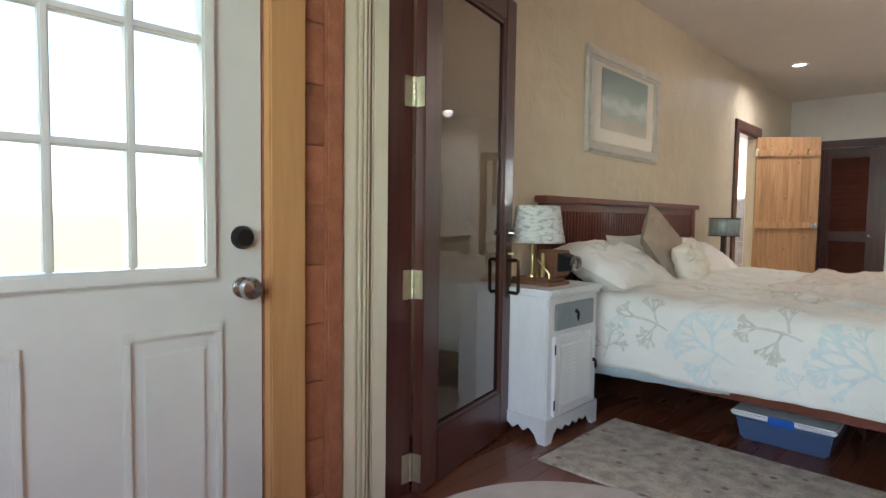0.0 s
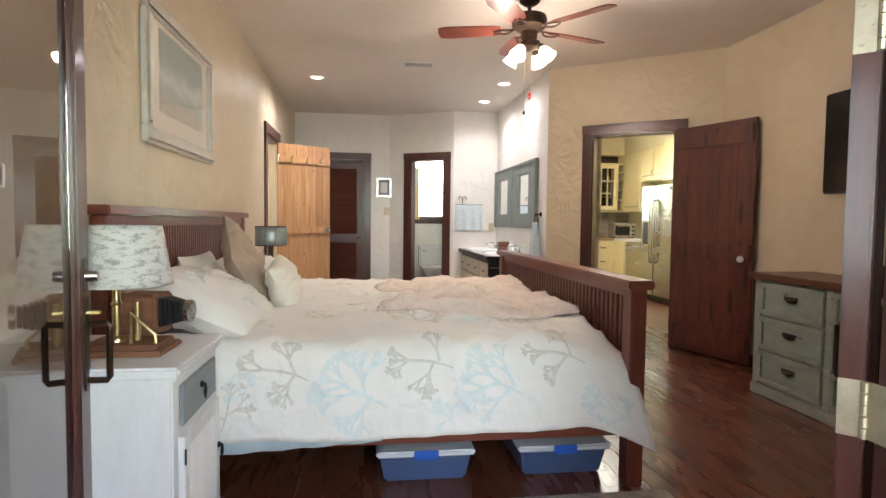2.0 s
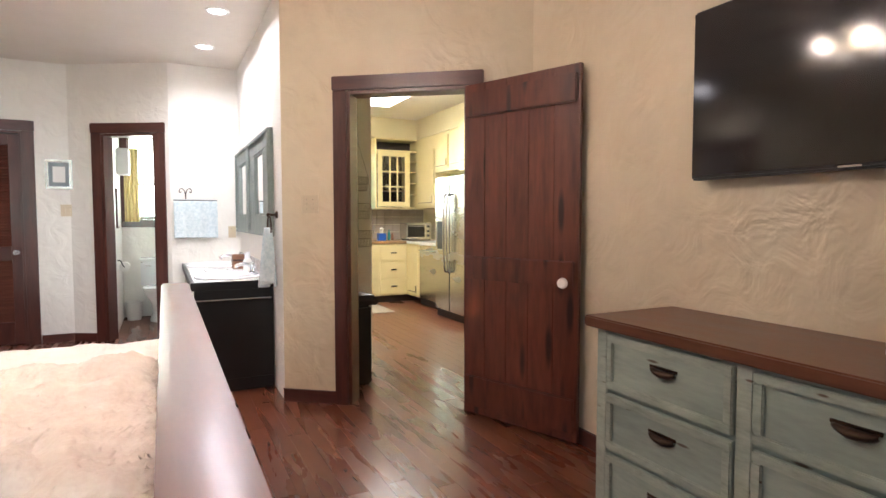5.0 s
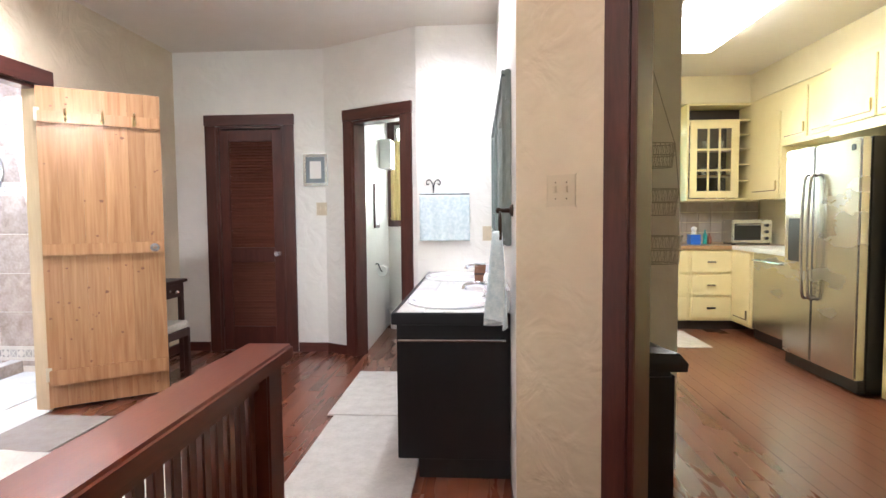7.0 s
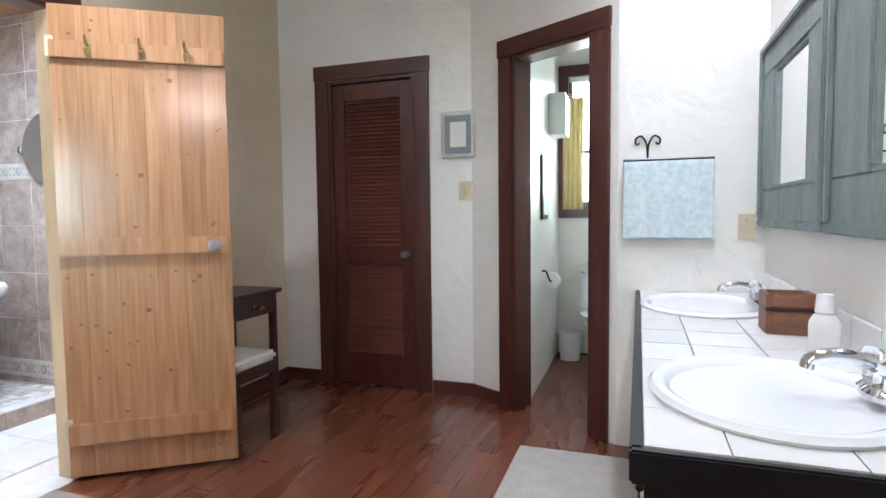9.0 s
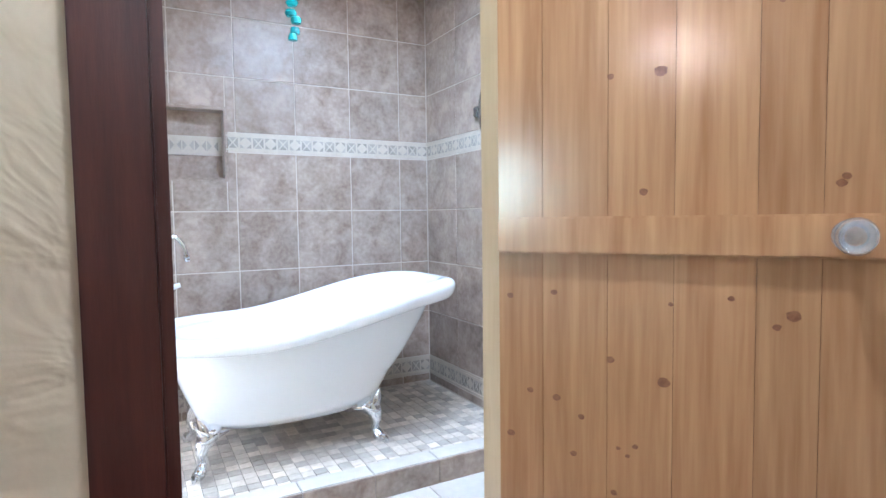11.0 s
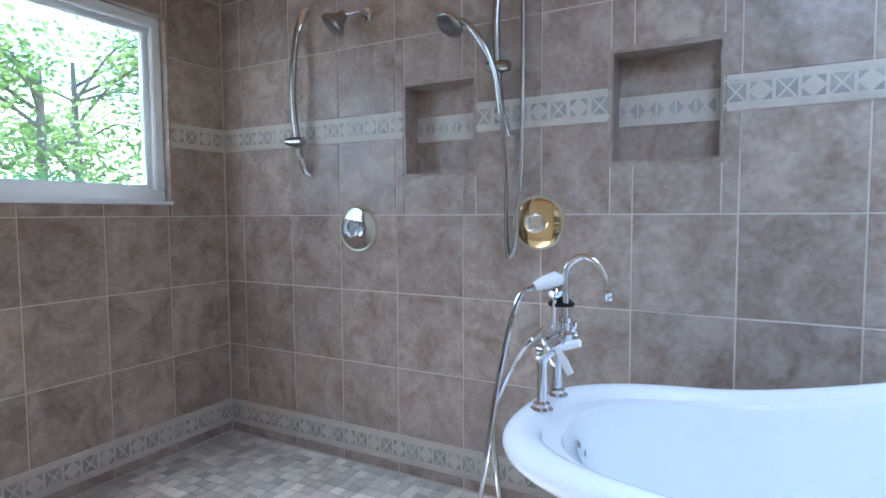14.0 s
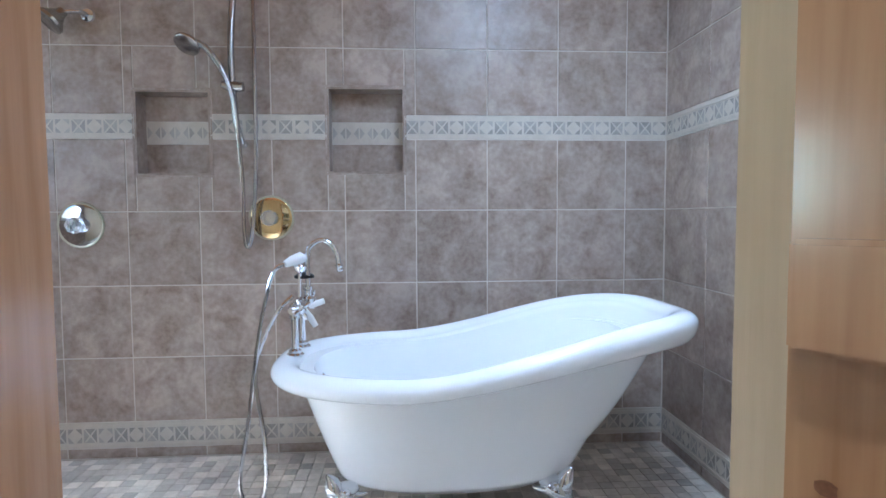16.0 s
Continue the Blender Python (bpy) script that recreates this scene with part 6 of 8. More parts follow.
def switch_plate(name, c, u, n, toggles, label):
    """A switch plate at c; u along the wall, n out of it."""
    t = thing(name, label, "switch", c[0], c[1], c[2])
    m = Matrix(((u[0], n[0], 0, 0), (u[1], n[1], 0, 0), (0, 0, 1, 0), (0, 0, 0, 1)))
    w = 0.035 + 0.023 * (toggles - 1)
    part("plate", box(-w, 0, -0.058, w, 0.006, 0.058, 0.003, m), M["switch"], t)
    for k in range(toggles):
        cx = (k - (toggles - 1) / 2) * 0.046
        part("toggle", box(cx - 0.005, 0.0065, -0.006, cx + 0.005, 0.018, 0.014, 0.002, m), M["switch"], t)
        for zz in (-0.03, 0.03):
            part("screw", cyl(bmesh.new(), m @ Vector((cx, 0.006, zz)), m @ Vector((cx, 0.0075, zz)), 0.003, seg=8), M["nickel"], t)
    return t


p_ = KA + KU * 0.20
switch_plate("light_switch", (p_.x, p_.y, 1.33), KU, (-KN.x, -KN.y), 2, "almond double light switch plate on the plaster")
switch_plate("light_switch", (-0.555, 9.0795, 1.318), (1, 0), (0, -1), 2, "white double light switch plate under a frame")
switch_plate("power_outlet", (0.93, TB.y - 0.0005, 1.10), (1, 0), (0, -1), 1, "white outlet plate beside the towel")

# vanity
vn = thing("vanity_cabinet", "black and cream vanity cabinet with drawers", "cabinet", 0, 0, 0)
part("end_panel", box(0.475, 6.605, 0.09, 1.006, 6.625, 0.735, 0.003), M["black"], vn, "black end panel")
part("kick", box(0.575, 6.606, 0, 1.006, 8.55, 0.0895), M["black"], vn)
part("body", box(0.50, 6.6255, 0.09, 1.006, 8.55, 0.62), M["black"], vn)
part("front_rail", box(0.50, 6.6255, 0.6205, 0.520, 8.55, 0.735), M["black"], vn)
for k in range(4):
    y0 = 6.64 + k * 0.478
    for z0, z1 in ((0.11, 0.50), (0.515, 0.70)):
        d_ = part("drawer" if z0 > 0.5 else "door", box(0.478, y0, z0, 0.4995, y0 + 0.462, z1, 0.004), M["trimcream"], vn, "cream painted front")
        part("handle", box(0.462, y0 + 0.20, (z0 + z1) / 2 - 0.006, 0.4775, y0 + 0.26, (z0 + z1) / 2 + 0.006, 0.003), M["blackiron"], d_)
rail = bmesh.new()
tube(rail, [(0.50, 6.604, 0.665), (0.50, 6.57, 0.665)], 0.008)
tube(rail, [(0.97, 6.604, 0.665), (0.97, 6.57, 0.665)], 0.008)
tube(rail, [(0.485, 6.572, 0.665), (0.985, 6.572, 0.665)], 0.007)
part("towel_rail", rail, M["nickel"], vn, "steel rail on the end", True)
SINKS = ((0.725, 6.95), (0.71, 8.10))
ct = thing("vanity_worktop", "white tiled worktop with black edge", "worktop")
part("edge", box(0.452, 6.585, 0.7355, 1.006, 6.605, 0.792, 0.004), M["black"], ct, "black front edge")
part("edge", box(0.452, 6.6055, 0.7355, 0.474, 8.555, 0.792, 0.004), M["black"], ct, "black front edge")
def sheet_with_bowls(x0, y0, x1, y1, z0, z1):
    """A slab between two corners, left open where the bowls sink through it."""
    bm = bmesh.new()
    nx, ny = max(1, round((x1 - x0) / 0.010)), max(1, round((y1 - y0) / 0.010))
    dx, dy = (x1 - x0) / nx, (y1 - y0) / ny

    def cut(x, y):
        return any(((x - sx) / 0.216) ** 2 + ((y - sy) / 0.255) ** 2 < 1 for sx, sy in SINKS)
    if not any(cut(x0 + dx * i, y0 + dy * j) for i in range(nx + 1) for j in range(ny + 1)):
        return bx(bm, x0, y0, z0, x1, y1, z1, 0.0015)
    full = {(i, j) for i in range(nx) for j in range(ny) if not cut(x0 + dx * (i + 0.5), y0 + dy * (j + 0.5))}
    made = {}

    def at_(i, j, z):
        if (i, j, z) not in made:
            made[(i, j, z)] = bm.verts.new((x0 + dx * i, y0 + dy * j, z))
        return made[(i, j, z)]
    for i, j in sorted(full):
        bm.faces.new((at_(i, j, z1), at_(i + 1, j, z1), at_(i + 1, j + 1, z1), at_(i, j + 1, z1)))
        for a, b_, c, d, n in ((i, j, i + 1, j, (i, j - 1)), (i + 1, j, i + 1, j + 1, (i + 1, j)), (i + 1, j + 1, i, j + 1, (i, j + 1)), (i, j + 1, i, j, (i - 1, j))):
            if n not in full:
                bm.faces.new((at_(a, b_, z0), at_(c, d, z0), at_(c, d, z1), at_(a, b_, z1)))
    return bm


part("core", sheet_with_bowls(0.4745, 6.6055, 1.006, 8.555, 0.7355, 0.784), M["grout"], ct)
tx, ty = (0.4745, 0.605, 0.785, 0.965, 1.004), [6.607 + 0.195 * k for k in range(11)]
for x0, x1 in zip(tx, tx[1:]):
    for y0, y1 in zip(ty, ty[1:]):
        part("tile", sheet_with_bowls(x0 + 0.0015, y0 + 0.0015, x1 - 0.0015, min(y1, 8.554) - 0.0015, 0.7845, 0.793), M["vtile"], ct)
bsp = thing("backsplash", "row of white tiles along the wall over the worktop", "backsplash")
for k in range(10):
    part("tile", box(0.994, 6.62 + 0.193 * k, 0.7935, 1.008, 6.62 + 0.193 * k + 0.190, 0.895, 0.003), M["vtile"], bsp)
for sx, sy in SINKS:
    sk = thing("wash_basin", "white oval drop-in porcelain basin", "basin", sx, sy, 0.7935, 0, "vanity basins")
    part("bowl", lathe(bmesh.new(), [(1.0, 0.0), (1.02, 0.008), (0.98, 0.018), (0.92, 0.019), (0.86, 0.012), (0.80, -0.012), (0.72, -0.055), (0.58, -0.092), (0.36, -0.112), (0.0, -0.118)], 56, None, 0.235, 0.275), M["porcelain"], sk, smooth=True)
    part("drain", lathe(bmesh.new(), [(0.022, -0.1165), (0.022, -0.113), (0.012, -0.112), (0, -0.112)], 18), M["chrome"], sk, smooth=True)
    fz = thing("basin_tap", "chrome basin tap with two handles", "tap", sx + 0.185, sy, 0.811, 0, "vanity taps")
    part("base", lathe(bmesh.new(), [(0, 0.0), (0.075, 0.0), (0.075, 0.010), (0.055, 0.022), (0, 0.024)], 24, None, 0.45, 1.0), M["chrome"], fz, smooth=True)
    part("spout", tube(bmesh.new(), smooth_path([(0, 0, 0.02), (-0.005, 0, 0.055), (-0.06, 0, 0.075), (-0.115, 0, 0.065), (-0.125, 0, 0.045)], 5), [0.014] * 21, 10), M["chrome"], fz, smooth=True)
    for s_ in (-1, 1):
        part("handle", lathe(bmesh.new(), [(0.014, 0.022), (0.012, 0.045), (0.022, 0.055), (0.024, 0.075), (0.012, 0.085), (0, 0.086)], 14, Matrix.Translation((0, s_ * 0.052, 0))), M["crystal" if s_ > 0 else "chrome"], fz, smooth=True)
bo = thing("wooden_box", "small brown slatted wooden box between the basins", "box", 0.905, 7.655, 0.7935)
for a in ((-0.07, -0.06, -0.055, 0.06), (0.055, -0.06, 0.07, 0.06), (-0.0545, -0.06, 0.0545, -0.045), (-0.0545, 0.045, 0.0545, 0.06)):
    part("side", box(a[0], a[1], 0, a[2], a[3], 0.125, 0.003), M["wicker"], bo)
part("band", box(-0.073, -0.063, 0.07, 0.073, 0.063, 0.085, 0.003), M["espresso"], bo)
part("bottom", box(-0.0545, -0.0445, 0, 0.0545, 0.0445, 0.01), M["wicker"], bo)
sb = thing("soap_bottle", "clear lotion bottle with white cap", "bottle", 0.925, 7.36, 0.7935)
part("bottle", lathe(bmesh.new(), [(0, 0), (0.034, 0.0), (0.036, 0.01), (0.036, 0.085), (0.026, 0.105), (0.016, 0.11), (0, 0.11)], 20), M["paper"], sb, smooth=True)
part("cap", lathe(bmesh.new(), [(0.022, 0.1105), (0.024, 0.112), (0.020, 0.16), (0, 0.162)], 16), M["porcelain"], sb, smooth=True)


# mirrors in sage frames
def wall_mirror(y0, y1, g0, g1, label):
    t = thing("wall_mirror", label, "mirror", 1.0085, 0, 0, 0, "mirrors over the vanity")
    z0, z1, a0, a1 = 1.105, 1.885, 1.26, 1.755
    for q in ((y0, z0, y1, a0 - 0.0005), (y0, a1 + 0.0005, y1, z1), (y0, a0, g0, a1), (g1, a0, y1, a1)):
        part("frame_board", box(-0.028, q[0], q[1], 0, q[2], q[3], 0.004), M["mirframe"], t)
    for q in ((y0 + 0.001, z1 - 0.028, y1 - 0.001, z1), (y0 + 0.001, z0, y1 - 0.001, z0 + 0.028), (y0 + 0.001, z0 + 0.0285, y0 + 0.03, z1 - 0.0285), (y1 - 0.03, z0 + 0.0285, y1 - 0.001, z1 - 0.0285)):
        part("frame_moulding", box(-0.042, q[0], q[1], -0.0285, q[2], q[3], 0.005), M["mirframe"], t)
    for q in ((g0, a0, g1, a0 + 0.018), (g0, a1 - 0.018, g1, a1), (g0, a0 + 0.0185, g0 + 0.018, a1 - 0.0185), (g1 - 0.018, a0 + 0.0185, g1, a1 - 0.0185)):
        part("inner_bead", box(-0.022, q[0] + 0.0005, q[1] + 0.0005, -0.008, q[2] - 0.0005, q[3] - 0.0005, 0.003), M["mirframe"], t)
    part("mirror_glass", box(-0.012, g0 + 0.0005, a0 + 0.0005, -0.003, g1 - 0.0005, a1 - 0.0005), M["mirror"], t, "clear mirror glass")
    return t


wall_mirror(6.53, 7.575, 6.84, 7.28, "mirror in a wide distressed sage frame")
wall_mirror(7.61, 8.545, 7.82, 8.31, "mirror in a wide distressed sage frame")

# towels
tw = thing("hanging_towel", "pale blue patterned towel on a scrolled iron hook", "towel", 0.59, TB.y, 0)
part("bar", cyl(bmesh.new(), (-0.20, -0.035, 1.415), (0.20, -0.035, 1.415), 0.007, seg=10), M["blackiron"], tw, smooth=True)
tt = bmesh.new()
grid(tt, 40, 34, lambda a, b: Vector((-0.20 + 0.40 * a, -0.047 - 0.006 * math.sin(a * 19) * (1 - b) + 0.022 * max(0.0, (b - 0.93) / 0.07) ** 2, 1.045 + 0.382 * b)))
o = part("towel", tt, M["bluetowel"], tw, "pale blue towel", True)
o.modifiers.new("thickness", "SOLIDIFY").thickness = 0.009
sc_ = bmesh.new()
for s_ in (-1, 1):
    tube(sc_, smooth_path([(-0.09, -0.012, 1.43), (-0.09 + s_ * 0.006, -0.012, 1.50), (-0.09 + s_ * 0.03, -0.012, 1.535), (-0.09 + s_ * 0.055, -0.012, 1.52), (-0.09 + s_ * 0.05, -0.012, 1.495), (-0.09 + s_ * 0.035, -0.012, 1.505)], 5), 0.0045, 6)
part("scroll", sc_, M["blackiron"], tw, "scrolled black iron top", True)
tr_ = thing("towel_ring", "dark bronze towel ring on the wall", "towel ring", 1.0085, 6.41, 1.262)
part("rose", lathe(bmesh.new(), [(0.026, 0), (0.024, 0.010), (0.010, 0.016), (0.009, 0.05), (0.013, 0.055), (0.013, 0.07), (0, 0.075)], 18, pose(0, 0, 0, 0, -90, 0)), M["bronze"], tr_, smooth=True)
part("ring", tube(bmesh.new(), [(-0.055 + 0.0 * a, 0.075 * math.sin(a * math.pi / 14), -0.082 + 0.075 * math.cos(a * math.pi / 14)) for a in range(29)], 0.0055, 6), M["bronze"], tr_, smooth=True)
ht = bmesh.new()
grid(ht, 44, 40, lambda a, b: Vector((0.945 + (0.016 + 0.030 * (1 - b)) * math.sin(a * 13 + 0.6 + b) - 0.010 * (1 - b), 6.41 + (a - 0.5) * (0.07 + 0.21 * (1 - b) ** 0.6) + 0.010 * math.sin(b * 5 + a * 4), 0.775 + 0.030 * math.sin(a * 5) * (1 - b) + 0.395 * b)))
o = solo("hand_towel", ht, M["bluetowel"], "pale blue hand towel hanging from the ring", "towel", True)
o.modifiers.new("thickness", "SOLIDIFY").thickness = 0.008

# mats
solo("bath_mat", box(-0.09, 7.402, 0.001, 0.47, 8.39, 0.011, 0.004), M["greymat"], "pale grey mat before the vanity", "mat", group="vanity mats")
solo("bath_mat", box(-0.045, 6.31, 0.001, 0.56, 7.392, 0.011, 0.004), M["greymat"], "pale grey mat before the vanity", "mat", group="vanity mats")
solo("door_mat", box(-1.90, 6.50, 0.001, -1.425, 7.33, 0.009, 0.003), M["doormat"], "flat taupe mat at the bathroom door", "mat")

# ---- bathroom ----
ROWS_Z = (0.054, 0.100, 0.215, 0.497, 0.81, 1.128, 1.437, 1.54, 1.825, 2.135, 2.445, 2.498)
G = 0.0027
tile_meshes = {}


def tile_mesh(w, h):
    """A wall tile of w by h, face towards its own +y, with eased edges."""
    k = (round(w, 3), round(h, 3))
    if k not in tile_meshes:
        bm = bmesh.new()
        e = 0.0016
        lo = [bm.verts.new((x, 0, z)) for x, z in ((0, 0), (w, 0), (w, h), (0, h))]
        mi = [bm.verts.new((x, 0.0022, z)) for x, z in ((0, 0), (w, 0), (w, h), (0, h))]
        hi = [bm.verts.new((x, 0.0032, z)) for x, z in ((e, e), (w - e, e), (w - e, h - e), (e, h - e))]
        bm.faces.new(hi)
        for A, B in ((lo, mi), (mi, hi)):
            for i in range(4):
                bm.faces.new((A[i], A[(i + 1) % 4], B[(i + 1) % 4], B[i]))
        tile_meshes[k] = mesh_of("tile", bm, M["tile"])
    return tile_meshes[k]


def without(r, holes):
    """The rests of rectangle r (s0, z0, s1, z1) outside the holes."""
    out = [r]
    for h in holes:
        nxt = []
        for s0, z0, s1, z1 in out:
            if h[1] <= s0 or h[0] >= s1 or h[3] <= z0 or h[2] >= z1:
                nxt.append((s0, z0, s1, z1))
                continue
            if h[0] > s0:
                nxt.append((s0, z0, h[0], z1))
            if h[1] < s1:
                nxt.append((h[1], z0, s1, z1))
            a, b_ = max(s0, h[0]), min(s1, h[1])
            if h[2] > z0:
                nxt.append((a, z0, b_, h[2]))
            if h[3] < z1:
                nxt.append((a, h[3], b_, z1))
        out = nxt
    return [q for q in out if q[2] - q[0] > 0.012 and q[3] - q[1] > 0.012]


def tiled(parent, m, cols, holes, s_end):
    """Tiles and two border strips on a wall; m turns (s along wall, out of it, z) into the world."""
    gems, strip = bmesh.new(), bmesh.new()
    for j in range(len(ROWS_Z) - 1):
        z0, z1 = ROWS_Z[j], ROWS_Z[j + 1]
        if j in (1, 6):
            for q in without((cols[0], z0, s_end, z1), holes):
                bx(strip, q[0], 0, q[1] + 0.001, q[2], 0.0036, q[3] - 0.001, 0.0, m)
                for zz in (q[1] + 0.012, q[3] - 0.018):
                    bx(strip, q[0], 0.0037, zz, q[2], 0.0056, zz + 0.006, 0.0, m)
                n = max(1, int((q[2] - q[0]) / 0.064))
                zc, hh = (q[1] + q[3]) / 2, (q[3] - q[1]) * 0.27
                for i in range(n):
                    c = q[0] + (i + 0.5) * (q[2] - q[0]) / n
                    w = 0.0285
                    if i % 2:
                        for sx in (-1, 1):
                            for sz in (-1, 1):
                                gems.faces.new([gems.verts.new(m @ Vector((c + sx * a, 0.0044, zc + sz * b_))) for a, b_ in ((w, hh), (0.004, hh), (w, 0.004))])
                    else:
                        for sx in (-1, 1):
                            gems.faces.new([gems.verts.new(m @ Vector((c + sx * a, 0.0044, zc + b_))) for a, b_ in ((0.005, 0), (w * 0.95, hh), (w * 0.95, -hh))])
                        for sz in (-1, 1):
                            gems.faces.new([gems.verts.new(m @ Vector((c + a, 0.0044, zc + sz * b_))) for a, b_ in ((0, 0.005), (w * 0.75, hh), (-w * 0.75, hh))])
            continue
        for i in range(len(cols)):
            s0, s1 = cols[i], cols[i + 1] if i + 1 < len(cols) else s_end
            for q in without((s0, z0, s1, z1), holes):
                piece("tile", tile_mesh(q[2] - q[0] - 2 * G, q[3] - q[1] - 2 * G), parent, m @ Matrix.Translation((q[0] + G, 0, q[1] + G)))
    part("border", strip, M["band"], parent, "cream border strip")
    part("border_inlay", gems, M["bandgem"], parent, "grey diamond border inlay")


far, right, left = bpy.data.objects["wall_bath_far"], bpy.data.objects["wall_bath_right"], bpy.data.objects["wall_bath_left"]
tiled(far, Matrix(((0, 1, 0, BX), (1, 0, 0, 0), (0, 0, 1, 0), (0, 0, 0, 1))), (4.948, 5.068, 5.376, 5.655, 5.944, 6.245, 6.556, 6.866, 7.175, 7.49, 7.805, 8.115), [(n[0], n[1], n[2], n[3]) for n in NICHES], BY1 - 0.004)
tiled(right, Matrix(((1, 0, 0, 0), (0, -1, 0, BY1), (0, 0, 1, 0), (0, 0, 0, 1))), (-4.008, -3.652, -3.342, -3.032, -2.722, -2.412), [], -2.034)
tiled(left, Matrix(((1, 0, 0, 0), (0, 1, 0, BY0), (0, 0, 1, 0), (0, 0, 0, 1))), (-4.008, -3.70, -3.415, -3.11, -2.80, -2.49), [(-3.72, -2.40, 1.18, 2.0)], -2.034)
for k, (y0, y1, z0, z1) in enumerate(NICHES):
    nl = bmesh.new()
    xa, xb = BX - 0.095, BX + 0.003
    bx(nl, xa - 0.01, y0, z0, xa, y1, z1)
    bx(nl, xa, y0, z0, xb, y0 + 0.008, z1)
    bx(nl, xa, y1 - 0.008, z0, xb, y1, z1)
    bx(nl, xa, y0 + 0.0082, z0, xb, y1 - 0.0082, z0 + 0.008)
    bx(nl, xa, y0 + 0.0082, z1 - 0.008, xb, y1 - 0.0082, z1)
    part("niche_lining", nl, M["tile"], far, "tiled recess for soap")
    bs_ = bmesh.new()
    bx(bs_, xa, y0 + 0.0085, 1.425, xa + 0.004, y1 - 0.0085, 1.525)
    part("niche_border", bs_, M["band"], far, "cream border strip in the recess")
    gm = bmesh.new()
    for i in range(5):
        c = y0 + 0.04 + i * 0.06
        for s_ in (-1, 1):
            gm.faces.new([gm.verts.new((xa + 0.005, c + s_ * a, 1.475 + b_)) for a, b_ in ((0.005, 0), (0.027, 0.027), (0.027, -0.027))])
    part("niche_inlay", gm, M["bandgem"], far)
    ed = bmesh.new()
    for a in ((y0 - 0.010, z0 - 0.010, y1 + 0.010, z0), (y0 - 0.010, z1, y1 + 0.010, z1 + 0.010), (y0 - 0.010, z0 + 0.0005, y0, z1 - 0.0005), (y1, z0 + 0.0005, y1 + 0.010, z1 - 0.0005)):
        bx(ed, BX + 0.0005, a[0], a[1], BX + 0.0052, a[2], a[3], 0.002)
    part("niche_edge", ed, M["tile"], far)

# mosaic on the raised shower floor
mos = bmesh.new()
rnd = random.Random(3)
nx, ny = int((-2.955 - BX) / 0.052), int((BY1 - BY0 - 0.03) / 0.052)
for i in range(nx):
    for j in range(ny):
        x0, y0 = BX + 0.014 + i * 0.052, BY0 + 0.014 + j * 0.052
        h = 0.0545 + rnd.uniform(0, 0.0012)
        c = [mos.verts.new((x0 + a, y0 + b_, h)) for a, b_ in ((0.0015, 0.0015), (0.0505, 0.0015), (0.0505, 0.0505), (0.0015, 0.0505))]
        d = [mos.verts.new((x0 + a, y0 + b_, 0.0485)) for a, b_ in ((0, 0), (0.052, 0), (0.052, 0.052), (0, 0.052))]
        mos.faces.new(c)
        for k in range(4):
            mos.faces.new((d[k], d[(k + 1) % 4], c[(k + 1) % 4], c[k]))
mo_ = part("mosaic", mos, M["mosaic"], bpy.data.objects["floor_shower"], "grey and beige stone mosaic")
mo_["kind"] = "stuff"
cu = bmesh.new()
for k in range(12):
    y0 = BY0 + 0.014 + k * 0.279
    piece("kerb_tile", mesh_of("kerb_tile", box(0, 0.001, 0, 0.096, 0.277, 0.072, 0.003), M["bathfloor"]) if k == 0 else bpy.data.meshes["kerb_tile"], bpy.data.objects["floor_shower"], Matrix.Translation((-2.953, y0, 0.028)))
cu.free()
kf = mesh_of("kerb_face", box(0, 0.001, 0, 0.010, 0.277, 0.098, 0.002), M["tile"])
for k in range(12):
    piece("kerb_tile", kf, bpy.data.objects["floor_shower"], Matrix.Translation((-2.857, BY0 + 0.014 + k * 0.279, 0.0)))
ft = mesh_of("floor_tile", box(0.0015, 0.0015, 0, 0.3035, 0.3035, 0.008, 0.0015), M["bathfloor"])
for i in range(3):
    for j in range(11):
        w = 0.305
        x0 = -2.845 + i * w
        if x0 + w > -2.0:
            continue
        piece("floor_tile", ft, bpy.data.objects["floor_bath"], Matrix.Translation((x0, BY0 + 0.005 + j * w, -0.0035)))
structure("floor_doorway", box(-2.045, 6.74, -0.1, -1.905, 7.428, 0.006), M["bathfloor"], "pale stone sill in the doorway")

# bathroom window
wi = tagged(thing("window_1", "white vinyl window over the shower", "", -3.06, BY0, 0), "white vinyl picture window", "", "", "structure")
for a in ((-0.645, 1.195, 0.645, 1.24), (-0.645, 1.94, 0.645, 1.985), (-0.645, 1.2405, -0.60, 1.9395), (0.60, 1.2405, 0.645, 1.9395)):
    part("window_frame", box(a[0], -0.095, a[1], a[2], -0.02, a[3], 0.005), M["whitepaint"], wi)
for a in ((-0.5995, 1.2405, 0.5995, 1.265), (-0.5995, 1.915, 0.5995, 1.9395), (-0.5995, 1.2655, -0.575, 1.9145), (0.575, 1.2655, 0.5995, 1.9145)):
    part("sash", box(a[0], -0.08, a[1], a[2], -0.045, a[3], 0.004), M["whitepaint"], wi)
part("pane", box(-0.5745, -0.064, 1.2655, 0.5745, -0.060, 1.9145), M["glass"], wi).visible_shadow = False
for a in ((-0.66, 1.18, 0.66, 1.194), (-0.66, 1.986, 0.66, 2.0), (-0.66, 1.195, -0.646, 1.985), (0.646, 1.195, 0.66, 1.985)):
    part("reveal", box(a[0], -0.15, a[1], a[2], 0.013, a[3], 0.002), M["porcelain"] if a[1] == 1.18 else M["tile"], wi)

